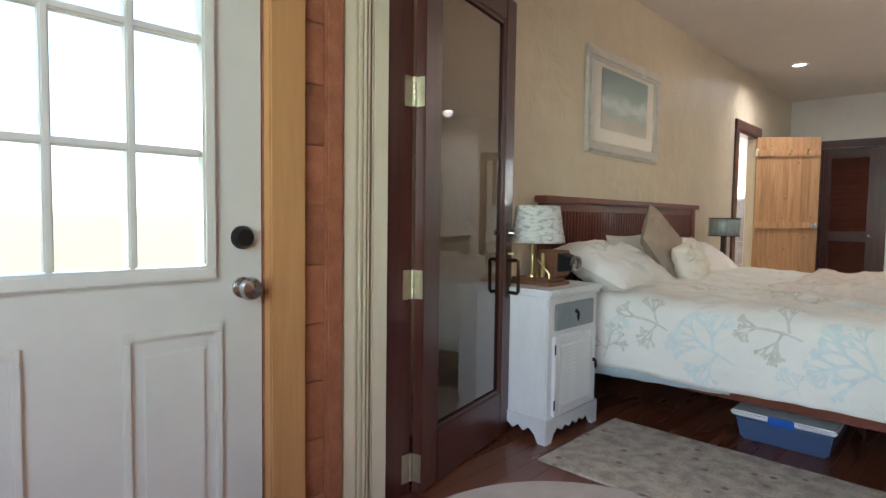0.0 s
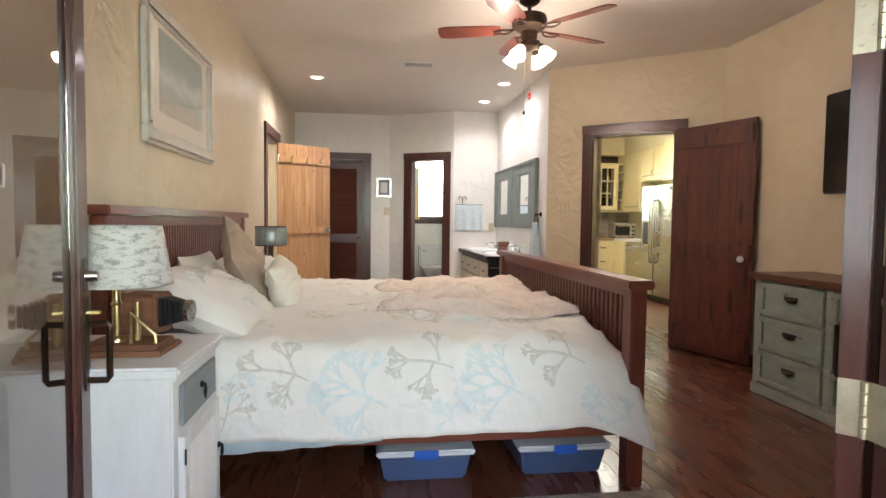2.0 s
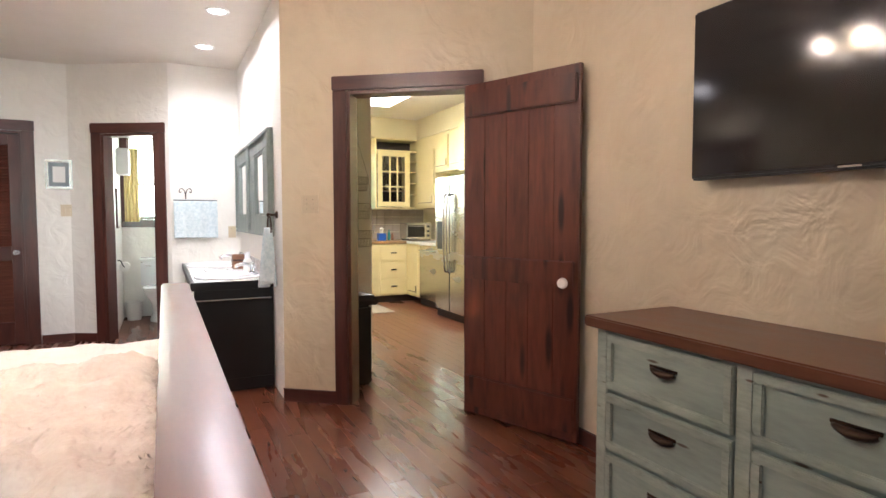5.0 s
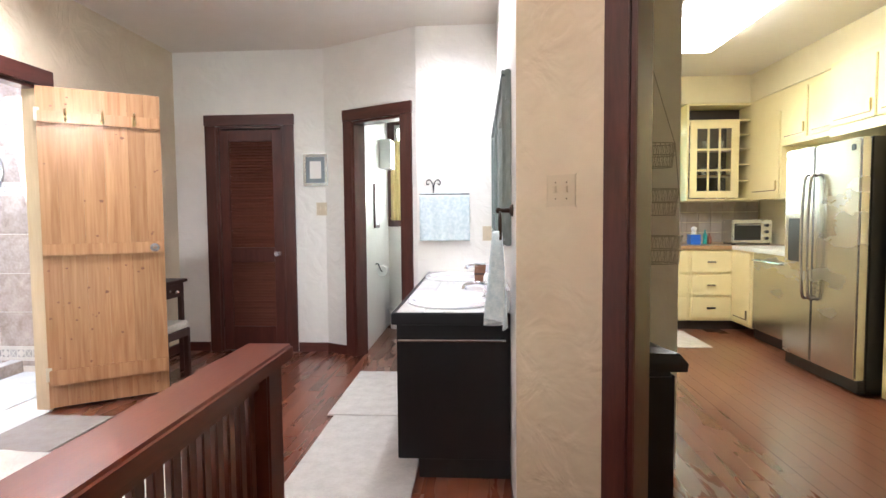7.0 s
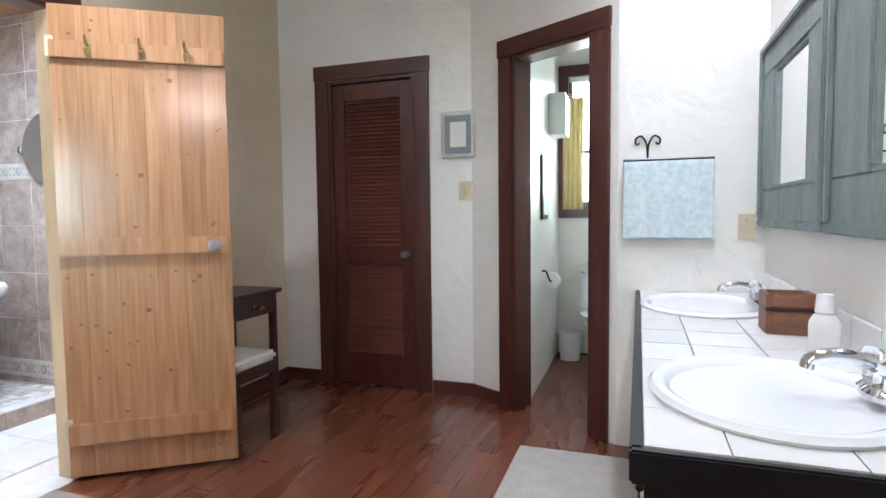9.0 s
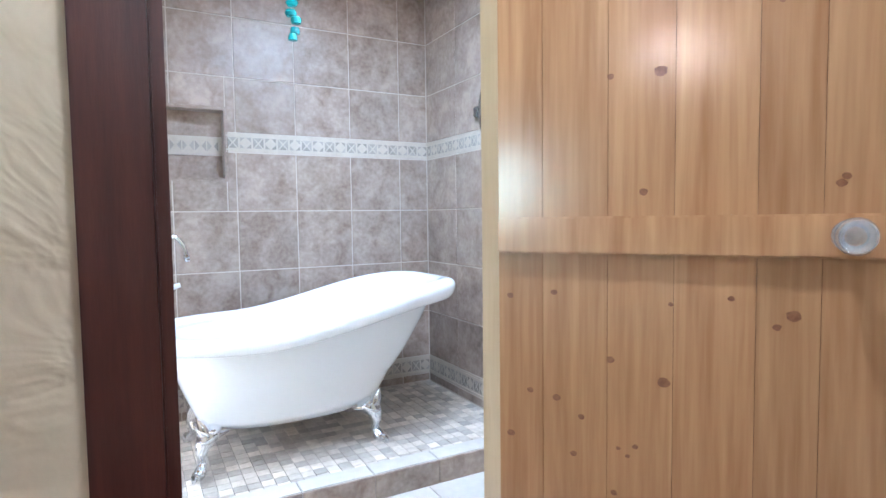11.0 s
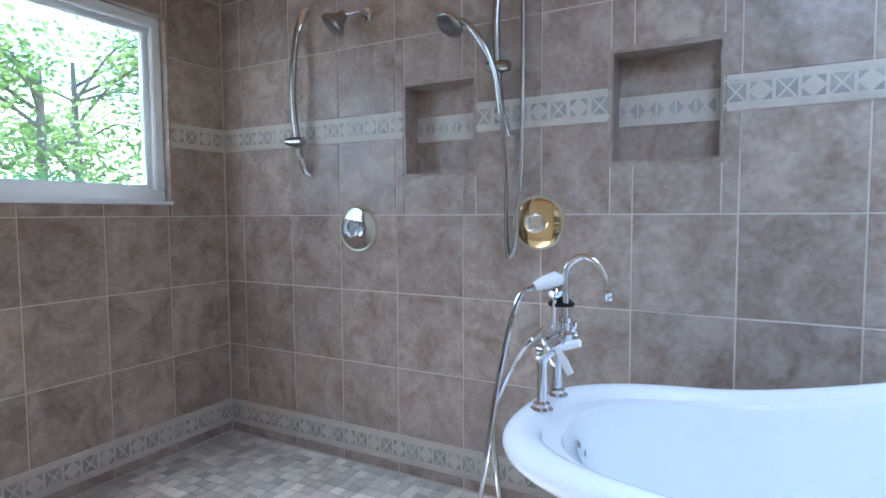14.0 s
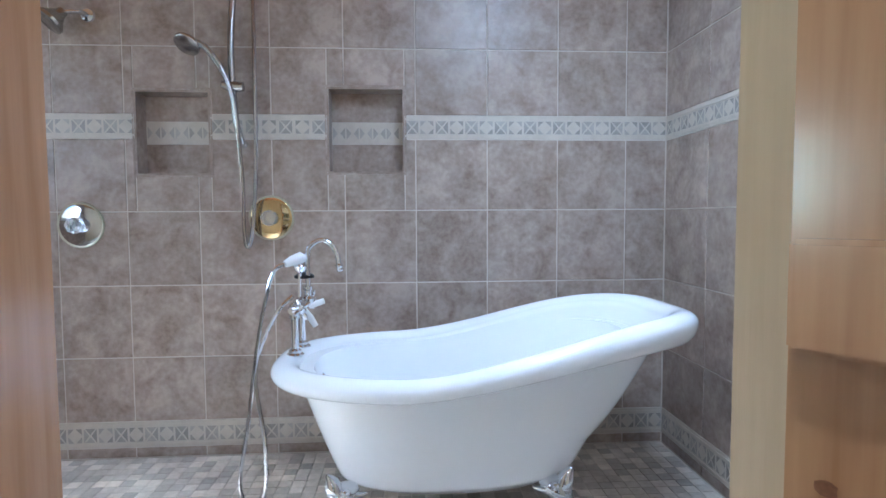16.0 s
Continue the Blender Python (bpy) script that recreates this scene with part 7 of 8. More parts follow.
# slipper bath
TX, TZ = -3.47, 0.055
tub = thing("claw_foot_bath", "white slipper bathtub on chrome claw feet", "bathtub", TX, 0, 0)


def rim_z(y):
    """Height of the rim: level at the tap end, rising to the back rest, where its lip droops a little."""
    s = min(1.0, max(0.0, (y - 7.10) / 0.92))
    return 0.617 + 0.156 * (s * s * (3 - 2 * s)) - 0.9 * max(0.0, y - 8.04) ** 1.6


def ringpt(a, hw, y0, y1):
    c, s = math.cos(a), math.sin(a)
    r = (abs(c) ** 2.7 + abs(s) ** 2.7) ** (-1 / 2.7)
    return hw * r * c, (y0 + y1) / 2 + (y1 - y0) / 2 * r * s


def tub_pt(u, v):
    a = 2 * math.pi * u
    k = v * 27
    zr = rim_z(ringpt(a, 0.33, 6.74, 8.09)[1])
    if k <= 9:                                              # outside, from the flat bottom to under the rim
        t = k / 9
        e = t ** 0.85
        x, y = ringpt(a, 0.222 + 0.113 * e, 6.915 - 0.145 * e, 7.665 + 0.275 * t ** 0.90)
        z = 0.205 + (zr - 0.050 - 0.030 * min(1.0, max(0.0, (y - 7.3) / 0.7)) - 0.205) * t
        if t < 0.10:
            q = 0.80 + 2.0 * t
            x, y = x * q, 7.26 + (y - 7.26) * (0.86 + 1.4 * t)
        return Vector((x, y, z))
    if k <= 17:                                             # rolled rim, widest at its two ends
        b = (k - 9) / 8
        g = -0.50 * math.pi + 1.46 * math.pi * b
        x, y = ringpt(a, 0.368 + 0.036 * math.cos(g), 6.725 - 0.046 * math.cos(g), 8.066 + 0.048 * math.cos(g))
        back = min(1.0, max(0.0, (y - 7.3) / 0.7))          # the lip hangs deeper at the back rest
        return Vector((x, y, zr - 0.020 + (0.036 + (0.030 * back if g < 0 else 0.0)) * math.sin(g)))
    t = (k - 17) / 10                                       # inside
    e = 1 - t
    f = e ** 0.55
    if t < 0.9:
        x, y = ringpt(a, 0.20 + 0.122 * f, 6.985 - 0.170 * f, 7.58 + 0.44 * f)
    else:
        x, y = ringpt(a, 1.9 * e, 7.28 - 2.7 * e, 7.28 + 2.6 * e)
    return Vector((x, y, 0.255 + (zr - 0.012 - 0.255) * (e if t < 0.9 else e)))


tbm = bmesh.new()
grid(tbm, 96, 108, tub_pt, True)
bmesh.ops.remove_doubles(tbm, verts=tbm.verts, dist=0.0015)
lowest = [e for e in tbm.edges if e.is_boundary]
bmesh.ops.holes_fill(tbm, edges=lowest)
part("tub", tbm, M["acrylic"], tub, "white glossy slipper tub", True)
for sx in (-1, 1):
    for yy, oy in ((6.905, -1), (7.625, 1)):
        f_ = bmesh.new()
        tube(f_, smooth_path([(sx * 0.170, yy - oy * 0.055, 0.232), (sx * 0.215, yy - oy * 0.012, 0.222), (sx * 0.215, yy + oy * 0.012, 0.165), (sx * 0.200, yy + oy * 0.008, 0.115), (sx * 0.222, yy + oy * 0.022, 0.080)], 5), [0.020, 0.027, 0.033, 0.038, 0.040, 0.040, 0.038, 0.035, 0.032, 0.028, 0.025, 0.022, 0.020, 0.019, 0.018, 0.018, 0.019, 0.021, 0.023, 0.025, 0.026], 14)
        tube(f_, smooth_path([(sx * 0.226, yy + oy * 0.026, 0.302), (sx * 0.222, yy + oy * 0.012, 0.275), (sx * 0.224, yy - oy * 0.006, 0.235), (sx * 0.206, yy - oy * 0.060, 0.222), (sx * 0.196, yy - oy * 0.095, 0.226)], 4), [0.004, 0.009, 0.014, 0.019, 0.023, 0.026, 0.027, 0.026, 0.026, 0.023, 0.021, 0.018, 0.015, 0.011, 0.008, 0.006, 0.004], 10)
        for q in (-1, 1):                                   # scrolls on the knee
            lathe(f_, [(0.0, -0.010), (0.012, -0.008), (0.015, 0.0), (0.012, 0.008), (0.0, 0.010)], 12, Matrix.Translation((sx * 0.240, yy - oy * 0.012 + q * 0.020, 0.232 - q * oy * 0.016)) @ pose(0, 0, 0, 0, 90, 0))
        for q in (-1, 0, 1):
            tube(f_, smooth_path([(sx * 0.213 + q * 0.014, yy + oy * 0.014, 0.092), (sx * 0.235 + q * 0.019, yy + oy * 0.038, 0.082), (sx * 0.239 + q * 0.019, yy + oy * 0.049, 0.058)], 3), [0.008, 0.009, 0.010, 0.011, 0.010, 0.008, 0.006], 8)
        bmesh.ops.create_icosphere(f_, subdivisions=2, radius=0.024, matrix=Matrix.Translation((sx * 0.225, yy + oy * 0.024, 0.079)))
        part("claw_foot", f_, M["chrome"], tub, "polished chrome claw foot", True)
part("overflow", lathe(bmesh.new(), [(0.03, 0), (0.03, 0.006), (0.018, 0.010), (0.012, 0.006), (0, 0.006)], 20, Matrix.Translation((0.0, 6.845, 0.535)) @ pose(0, 0, 0, -72, 0, 0)), M["chrome"], tub, "chrome overflow", True)

# bath filler with hand shower
bf = thing("bath_filler", "chrome bath filler with gooseneck and hand shower", "tap", TX - 0.055, 6.748, 0.628)
for sx in (-0.065, 0.065):
    part("riser", lathe(bmesh.new(), [(0.030, 0), (0.030, 0.004), (0.022, 0.010), (0.022, 0.018), (0.0135, 0.024), (0.0135, 0.125), (0.018, 0.130), (0.018, 0.145), (0, 0.146)], 18, Matrix.Translation((sx, 0, 0))), M["chrome"], bf, smooth=True)
part("body", tube(bmesh.new(), [(-0.105, 0, 0.158), (-0.07, 0, 0.162), (-0.02, 0.006, 0.165), (0.02, 0.006, 0.165), (0.07, 0, 0.162), (0.105, 0, 0.158)], [0.014, 0.021, 0.024, 0.024, 0.021, 0.014], 14), M["chrome"], bf, smooth=True)
for sx in (-1, 1):                                          # valve bodies with cross handles
    m = Matrix.Translation((sx * 0.092, 0.004, 0.162)) @ Vector((sx * 0.55, 0.75, 0.12)).to_track_quat("Z", "Y").to_matrix().to_4x4()
    h_ = part("handle", lathe(bmesh.new(), [(0.013, -0.01), (0.016, 0.012), (0.012, 0.020), (0.012, 0.028), (0.018, 0.032), (0.018, 0.040), (0.008, 0.046), (0, 0.047)], 14, m), M["chrome"], bf, smooth=True)
    for q in range(4):
        c, s_ = math.cos(q * math.pi / 2 + 0.4), math.sin(q * math.pi / 2 + 0.4)
        part("lever", tube(bmesh.new(), [m @ Vector((c * 0.014, s_ * 0.014, 0.036)), m @ Vector((c * 0.028, s_ * 0.028, 0.037)), m @ Vector((c * 0.040, s_ * 0.040, 0.038))], [0.006, 0.0075, 0.0055], 8), M["chrome"], h_, smooth=True)
part("bonnet", lathe(bmesh.new(), [(0.022, 0.155), (0.024, 0.18), (0.014, 0.19), (0.014, 0.21), (0.018, 0.214), (0.018, 0.224), (0, 0.225)], 18, Matrix.Translation((-0.045, 0.028, 0))), M["chrome"], bf, smooth=True)
part("spout", tube(bmesh.new(), smooth_path([(-0.045, 0.028, 0.21), (-0.045, 0.028, 0.25), (-0.045, 0.028, 0.335), (-0.045, 0.038, 0.368), (-0.045, 0.074, 0.390), (-0.045, 0.112, 0.374), (-0.045, 0.133, 0.335), (-0.045, 0.140, 0.300)], 6), 0.0098, 12), M["chrome"], bf, "tall chrome gooseneck spout", True)
part("spout_tip", lathe(bmesh.new(), [(0.010, 0.0), (0.014, 0.004), (0.014, 0.012), (0.011, 0.016), (0.013, 0.022), (0.010, 0.028), (0, 0.028)], 14, Matrix.Translation((-0.045, 0.139, 0.304)) @ Vector((0, 0.18, -1)).to_track_quat("Z", "Y").to_matrix().to_4x4()), M["chrome"], bf, smooth=True)
part("lever", tube(bmesh.new(), [(0.085, 0.055, 0.168), (0.088, 0.080, 0.182), (0.090, 0.104, 0.190)], [0.006, 0.011, 0.010], 10), M["porcelain"], bf, "white porcelain lever", True)
part("diverter", tube(bmesh.new(), [(0.02, 0.022, 0.158), (0.03, 0.048, 0.122), (0.032, 0.066, 0.092)], [0.007, 0.012, 0.010], 10), M["porcelain"], bf, "white porcelain diverter lever", True)
part("cradle", tube(bmesh.new(), [(-0.035, -0.002, 0.17), (-0.035, 0.0, 0.24), (-0.030, 0.004, 0.295)], 0.007, 8), M["chrome"], bf, smooth=True)
part("cradle_cup", lathe(bmesh.new(), [(0.008, -0.022), (0.020, -0.012), (0.026, 0.004), (0.022, 0.010), (0, 0.010)], 16, Matrix.Translation((-0.030, 0.004, 0.294))), M["chrome"], bf, smooth=True)
hs_ = part("hand_shower", tube(bmesh.new(), [(0.004, -0.042, 0.308), (-0.010, -0.022, 0.318), (-0.030, 0.006, 0.328), (-0.040, 0.018, 0.326)], [0.012, 0.019, 0.022, 0.014], 14), M["porcelain"], bf, "white porcelain hand shower", True)
part("shower_rose", lathe(bmesh.new(), [(0.0, 0), (0.016, 0.0), (0.036, -0.014), (0.036, -0.022), (0, -0.024)], 20, Matrix.Translation((-0.062, 0.012, 0.275))), M["blackiron"], hs_, smooth=True)
hose = smooth_path([(0.004, -0.042, 0.308), (0.020, -0.085, 0.268), (0.045, -0.130, 0.05), (0.075, -0.165, -0.25), (0.095, -0.188, -0.43), (0.100, -0.158, -0.520), (0.090, -0.108, -0.47), (0.075, -0.108, -0.30), (0.050, -0.140, -0.05), (0.020, -0.075, 0.13), (-0.010, -0.020, 0.195)], 10)
part("hose", tube(bmesh.new(), hose, [0.0080 if i % 2 else 0.0069 for i in range(len(hose))], 8), M["chrome"], bf, "ribbed steel shower hose", True)


# shower fittings on the tiled wall (x = -4.01)
WX = BX + 0.0034


def valve(y, z, rim, label):
    t = thing("shower_valve", label, "shower valve", WX, y, z, 0, "shower valves")
    part("plate", lathe(bmesh.new(), [(0.0, 0.0), (0.090, 0.0), (0.090, 0.004), (0.078, 0.010), (0.03, 0.014), (0, 0.014)], 36, pose(0, 0, 0, 0, 90, 0)), M[rim], t, smooth=True)
    part("ring", lathe(bmesh.new(), [(0.090, 0.001), (0.098, 0.001), (0.096, 0.007), (0.090, 0.005)], 36, pose(0, 0, 0, 0, 90, 0)), M["hinge"], t, smooth=True)
    part("knob", lathe(bmesh.new(), [(0.02, 0.0145), (0.024, 0.03), (0.036, 0.036), (0.034, 0.062), (0.02, 0.068), (0, 0.068)], 8, pose(0, 0, 0, 0, 90, 0)), M["crystal"], t, "faceted clear knob")
    return t


valve(5.752, 1.072, "chrome", "round chrome shower valve with clear knob")
valve(6.548, 1.098, "goldplate", "round brass shower valve with clear knob")
sh_ = thing("wall_shower", "chrome shower head on a short arm", "shower", WX, 5.815, 1.945)
part("rose", lathe(bmesh.new(), [(0.03, 0), (0.026, 0.008), (0.012, 0.012), (0, 0.012)], 20, pose(0, 0, 0, 0, 90, 0)), M["chrome"], sh_, smooth=True)
part("arm", tube(bmesh.new(), smooth_path([(0.01, 0, 0), (0.05, -0.012, -0.002), (0.09, -0.045, -0.018)], 5), 0.010, 10), M["chrome"], sh_, smooth=True)
part("head", lathe(bmesh.new(), [(0, -0.02), (0.018, -0.018), (0.022, 0.0), (0.034, 0.02), (0.056, 0.045), (0.056, 0.058), (0.048, 0.062), (0, 0.060)], 26, Matrix.Translation((0.10, -0.055, -0.028)) @ Vector((0.45, -0.55, -0.72)).to_track_quat("Z", "Y").to_matrix().to_4x4()), M["nickel"], sh_, "brushed nickel rose", True)


def slide_bar(y, z0, z1, bracket, label, lean=0.0):
    t = thing("slide_bar", label, "shower bar", WX, y, 0, 0, "shower bars")
    part("bar", tube(bmesh.new(), smooth_path([(0.020, 0.012, z0), (0.045, -0.004, z0 + 0.09), (0.066, -0.012 + lean, (z0 + z1) / 2), (0.050, 0.004, z1 - 0.09), (0.018, 0.022, z1)], 6), 0.014, 14), M["nickel"], t, smooth=True)
    part("bar_mount", tube(bmesh.new(), [(0.0, 0.024, z1 + 0.012), (0.022, 0.022, z1), (0.036, 0.014, z1 - 0.05), (0.046, 0.008, z1 - 0.085)], [0.020, 0.0185, 0.0165, 0.0135], 14), M["chrome"], t, "chrome end cap", True)
    part("bar_mount", tube(bmesh.new(), [(0.0, 0.016, z0 - 0.008), (0.021, 0.012, z0), (0.038, 0.002, z0 + 0.06)], [0.018, 0.016, 0.0135], 14), M["chrome"], t, "chrome end cap", True)
    part("slider", tube(bmesh.new(), [(0.075, -0.052, bracket + 0.006), (0.062, -0.030, bracket + 0.002), (0.058, 0.0, bracket), (0.060, 0.034, bracket)], [0.013, 0.021, 0.024, 0.019], 14), M["nickel"], t, smooth=True)
    return t


slide_bar(5.475, 1.318, 2.0, 1.445, "curved nickel slide bar without hand shower")
hb = slide_bar(6.425, 1.42, 2.15, 1.645, "nickel slide bar holding a hand shower")
hd = part("hand_shower", tube(bmesh.new(), smooth_path([(0.075, 0.01, 1.47), (0.08, -0.005, 1.60), (0.09, -0.04, 1.70), (0.105, -0.10, 1.79), (0.11, -0.135, 1.805)], 5), [0.010] * 10 + [0.013] * 8 + [0.016] * 3, 12), M["nickel"], hb, "brushed nickel hand shower", True)
part("spray_face", lathe(bmesh.new(), [(0, -0.02), (0.035, -0.015), (0.052, 0.004), (0.052, 0.014), (0.046, 0.018), (0, 0.016)], 26, Matrix.Translation((0.115, -0.165, 1.805)) @ Vector((0.55, -0.25, -0.8)).to_track_quat("Z", "Y").to_matrix().to_4x4()), M["nickel"], hd, smooth=True)
part("hose", tube(bmesh.new(), smooth_path([(0.075, 0.01, 1.47), (0.06, 0.022, 1.25), (0.045, 0.018, 1.05), (0.045, 0.03, 0.975), (0.045, 0.052, 1.03), (0.04, 0.072, 1.3), (0.035, 0.075, 1.7), (0.02, 0.07, 2.05), (0.0, 0.065, 2.12)], 6), 0.0085, 8), M["nickel"], hb, "ribbed steel hose", True)
dn = thing("floor_drain", "round grey floor drain in the mosaic", "drain", -3.37, 6.60, 0.0548)
part("ring", lathe(bmesh.new(), [(0.04, 0.0), (0.055, 0.0), (0.055, 0.003), (0.04, 0.004)], 28), M["nickel"], dn, smooth=True)
part("grate", lathe(bmesh.new(), [(0, 0.001), (0.0395, 0.001), (0.0395, 0.003), (0, 0.003)], 24), M["bronze"], dn)

# round mirror and hanging glass
pm = thing("porthole_mirror", "round porthole mirror with steel rim on the tiles", "mirror", -3.15, BY1 - 0.0036, 1.628)
part("rim", lathe(bmesh.new(), [(0.19, 0.0), (0.232, 0.0), (0.232, 0.018), (0.21, 0.028), (0.19, 0.02)], 48, pose(0, 0, 0, 90, 0, 0)), M["nickel"], pm, smooth=True)
part("mirror_glass", lathe(bmesh.new(), [(0, 0.006), (0.189, 0.006), (0.189, 0.009), (0, 0.010)], 40, pose(0, 0, 0, 90, 0, 0)), M["portglass"], pm, "mirror glass tinted with the window's blue reflection")
part("dog_latch", box(-0.262, -0.03, -0.028, -0.225, -0.001, 0.028, 0.006), M["nickel"], pm)
hg = thing("hanging_glass", "aqua glass drops hanging from the ceiling", "ornament", -3.35, 7.33, BZ)
part("cord", cyl(bmesh.new(), (0, 0, -0.001), (0, 0, -0.45), 0.002, seg=6), M["nickel"], hg)
for k in range(7):
    part("glass_drop", lathe(bmesh.new(), [(0, 0), (0.028 - 0.002 * k, -0.008), (0.032 - 0.002 * k, -0.020), (0.020, -0.034), (0, -0.036)], 14, Matrix.Translation((0.012 * (-1) ** k, 0.008 * (-1) ** (k // 2), -0.40 - k * 0.036))), M["tealglass"], hg, smooth=True)


# ---- kitchen ----
fg = thing("refrigerator", "stainless steel side-by-side refrigerator", "refrigerator", 3.38, 8.36, 0)
part("cabinet", box(0.075, -0.455, 0.02, 0.74, 0.455, 1.745, 0.006), M["blackplastic"], fg, "black cabinet sides")
part("toe_grille", box(0.03, -0.45, 0.012, 0.0745, 0.45, 0.10, 0.003), M["blackplastic"], fg)
for y0, y1, hy in ((-0.453, 0.055, 0.02), (0.062, 0.453, 0.098)):
    d_ = part("door", box(0, y0, 0.105, 0.074, y1, 1.742, 0.012), M["steel"], fg, "brushed steel door")
    part("handle", tube(bmesh.new(), smooth_path([(0.0, hy, 1.52), (-0.045, hy, 1.50), (-0.062, hy, 1.2), (-0.062, hy, 0.9), (-0.045, hy, 0.62), (0.0, hy, 0.60)], 6), 0.012, 10), M["nickel"], d_, "curved steel bar handle", True)
part("dispenser", box(-0.004, 0.20, 0.86, 0.001, 0.39, 1.20, 0.003), M["blackplastic"], fg, "black water dispenser")
part("badge", box(-0.003, -0.40, 1.66, 0.001, -0.36, 1.70), M["blackplastic"], fg, "small dark badge")


def cabinet(name, label, x0, y0, z0, x1, y1, z1, face, fronts, group, pull="nickel"):
    """A yellow cabinet box; fronts are (a0, z0, a1, z1, 'door'|'drawer') on the face 'x' or 'y' nearest the viewer."""
    t = thing(name, label, "cabinet", 0, 0, 0, 0, group)
    part("body", box(x0, y0, z0, x1, y1, z1, 0.003), M["yellow"], t)
    for a0, b0, a1, b1, kind in fronts:
        if face == "x":
            d_ = part(kind, box(x0 - 0.018, a0, b0, x0 - 0.0005, a1, b1, 0.005), M["yellow"], t)
            # dark raised strip drawing the shadow line of a groove on the front
            part("groove_shade_strip", box(x0 - 0.0195, a0 + 0.045, b0 + 0.04, x0 - 0.0182, a1 - 0.045, b0 + 0.048), M["dresstop"], d_)
            part("handle", box(x0 - 0.034, (a0 + a1) / 2 - 0.04 if kind == "drawer" else a0 + 0.03, (b0 + b1) / 2 - 0.006 if kind == "drawer" else b0 + 0.05, x0 - 0.0185, (a0 + a1) / 2 + 0.04 if kind == "drawer" else a0 + 0.045, (b0 + b1) / 2 + 0.006 if kind == "drawer" else b0 + 0.14, 0.003), M[pull], d_)
        else:
            d_ = part(kind, box(a0, y0 - 0.018, b0, a1, y0 - 0.0005, b1, 0.005), M["yellow"], t)
            part("handle", box((a0 + a1) / 2 - 0.045, y0 - 0.036, (b0 + b1) / 2 - 0.008, (a0 + a1) / 2 + 0.045, y0 - 0.0185, (b0 + b1) / 2 + 0.008, 0.003), M[pull], d_)
    return t


KB_ = "kitchen base cabinets"
cabinet("base_cabinet", "pale yellow base cabinet with three drawers", 3.10, 10.15, 0.10, 3.555, 10.775, 0.865, "y", [(3.125, 0.13, 3.535, 0.35, "drawer"), (3.125, 0.375, 3.535, 0.595, "drawer"), (3.125, 0.62, 3.535, 0.845, "drawer")], KB_)
cabinet("base_cabinet", "pale yellow base cabinet with drawers under the window", 2.30, 10.15, 0.10, 3.099, 10.775, 0.865, "y", [(2.72, 0.13, 3.08, 0.35, "drawer"), (2.72, 0.375, 3.08, 0.595, "drawer"), (2.72, 0.62, 3.08, 0.845, "drawer"), (2.32, 0.13, 2.70, 0.845, "door")], KB_)
cabinet("base_cabinet", "pale yellow corner base cabinet", 3.556, 9.72, 0.10, 4.115, 10.775, 0.865, "x", [(9.74, 0.13, 10.13, 0.845, "door")], KB_)
structure("trim", box(2.30, 10.20, 0, 4.1, 10.77, 0.099), M["dark_hollow"], "dark fill for the shaded toe recess under the cabinets")
wt = thing("kitchen_worktop", "wood-toned kitchen worktop with pale edge", "worktop")
part("top", box(2.28, 10.125, 0.866, 4.115, 10.775, 0.905, 0.006), M["countertop"], wt)
part("top", box(3.53, 8.86, 0.866, 4.115, 10.1245, 0.905, 0.006), M["whitepaint"], wt, "pale worktop")
dw_ = thing("dishwasher", "stainless steel dishwasher beside the refrigerator", "dishwasher", 3.555, 9.40, 0)
part("body", box(0.021, -0.30, 0.03, 0.55, 0.30, 0.862), M["blackplastic"], dw_)
part("door", box(0, -0.298, 0.11, 0.02, 0.298, 0.862, 0.006), M["steel"], dw_)
part("handle", tube(bmesh.new(), [(0, -0.25, 0.79), (-0.035, -0.24, 0.79), (-0.035, 0.24, 0.79), (0, 0.25, 0.79)], 0.009, 8), M["nickel"], dw_, smooth=True)
part("kick_plate", box(0.03, -0.298, 0.012, 0.035, 0.298, 0.105), M["blackplastic"], dw_)
KU_ = "kitchen wall cabinets"
gc = thing("glazed_cabinet", "yellow wall cabinet with nine-pane glass door", "cabinet", 0, 0, 0, 0, KU_)
for q in ((3.17, 10.45, 1.39, 3.19, 10.775, 2.455), (3.86, 10.45, 1.39, 3.88, 10.775, 2.455), (3.1905, 10.45, 1.39, 3.8595, 10.775, 1.41), (3.1905, 10.45, 2.435, 3.8595, 10.775, 2.455), (3.1905, 10.455, 2.26, 3.8595, 10.775, 2.28), (3.1905, 10.76, 1.4105, 3.8595, 10.775, 2.2595), (3.72, 10.455, 1.4105, 3.735, 10.7595, 2.2595)):
    part("carcass_board", box(*q), M["yellow"], gc)
part("interior", box(3.192, 10.75, 1.412, 3.858, 10.758, 2.434), M["dark_hollow"], gc, "dark back panel for the shade inside the cabinet")
for zz in (1.60, 1.78, 1.95, 2.11):
    part("spice_shelf", box(3.736, 10.46, zz, 3.859, 10.74, zz + 0.012), M["yellow"], gc)
for zz in (1.66, 1.95):
    part("shelf", box(3.1905, 10.50, zz, 3.7195, 10.749, zz + 0.015), M["countertop"], gc)
gd = bmesh.new()
gx0, gx1, gz0, gz1 = 3.20, 3.715, 1.42, 2.255
for q in ((gx0, gz0, gx1, gz0 + 0.075), (gx0, gz1 - 0.075, gx1, gz1), (gx0, gz0 + 0.0755, gx0 + 0.075, gz1 - 0.0755), (gx1 - 0.075, gz0 + 0.0755, gx1, gz1 - 0.0755)):
    bx(gd, q[0], 10.43, q[1], q[2], 10.4495, q[3], 0.004)
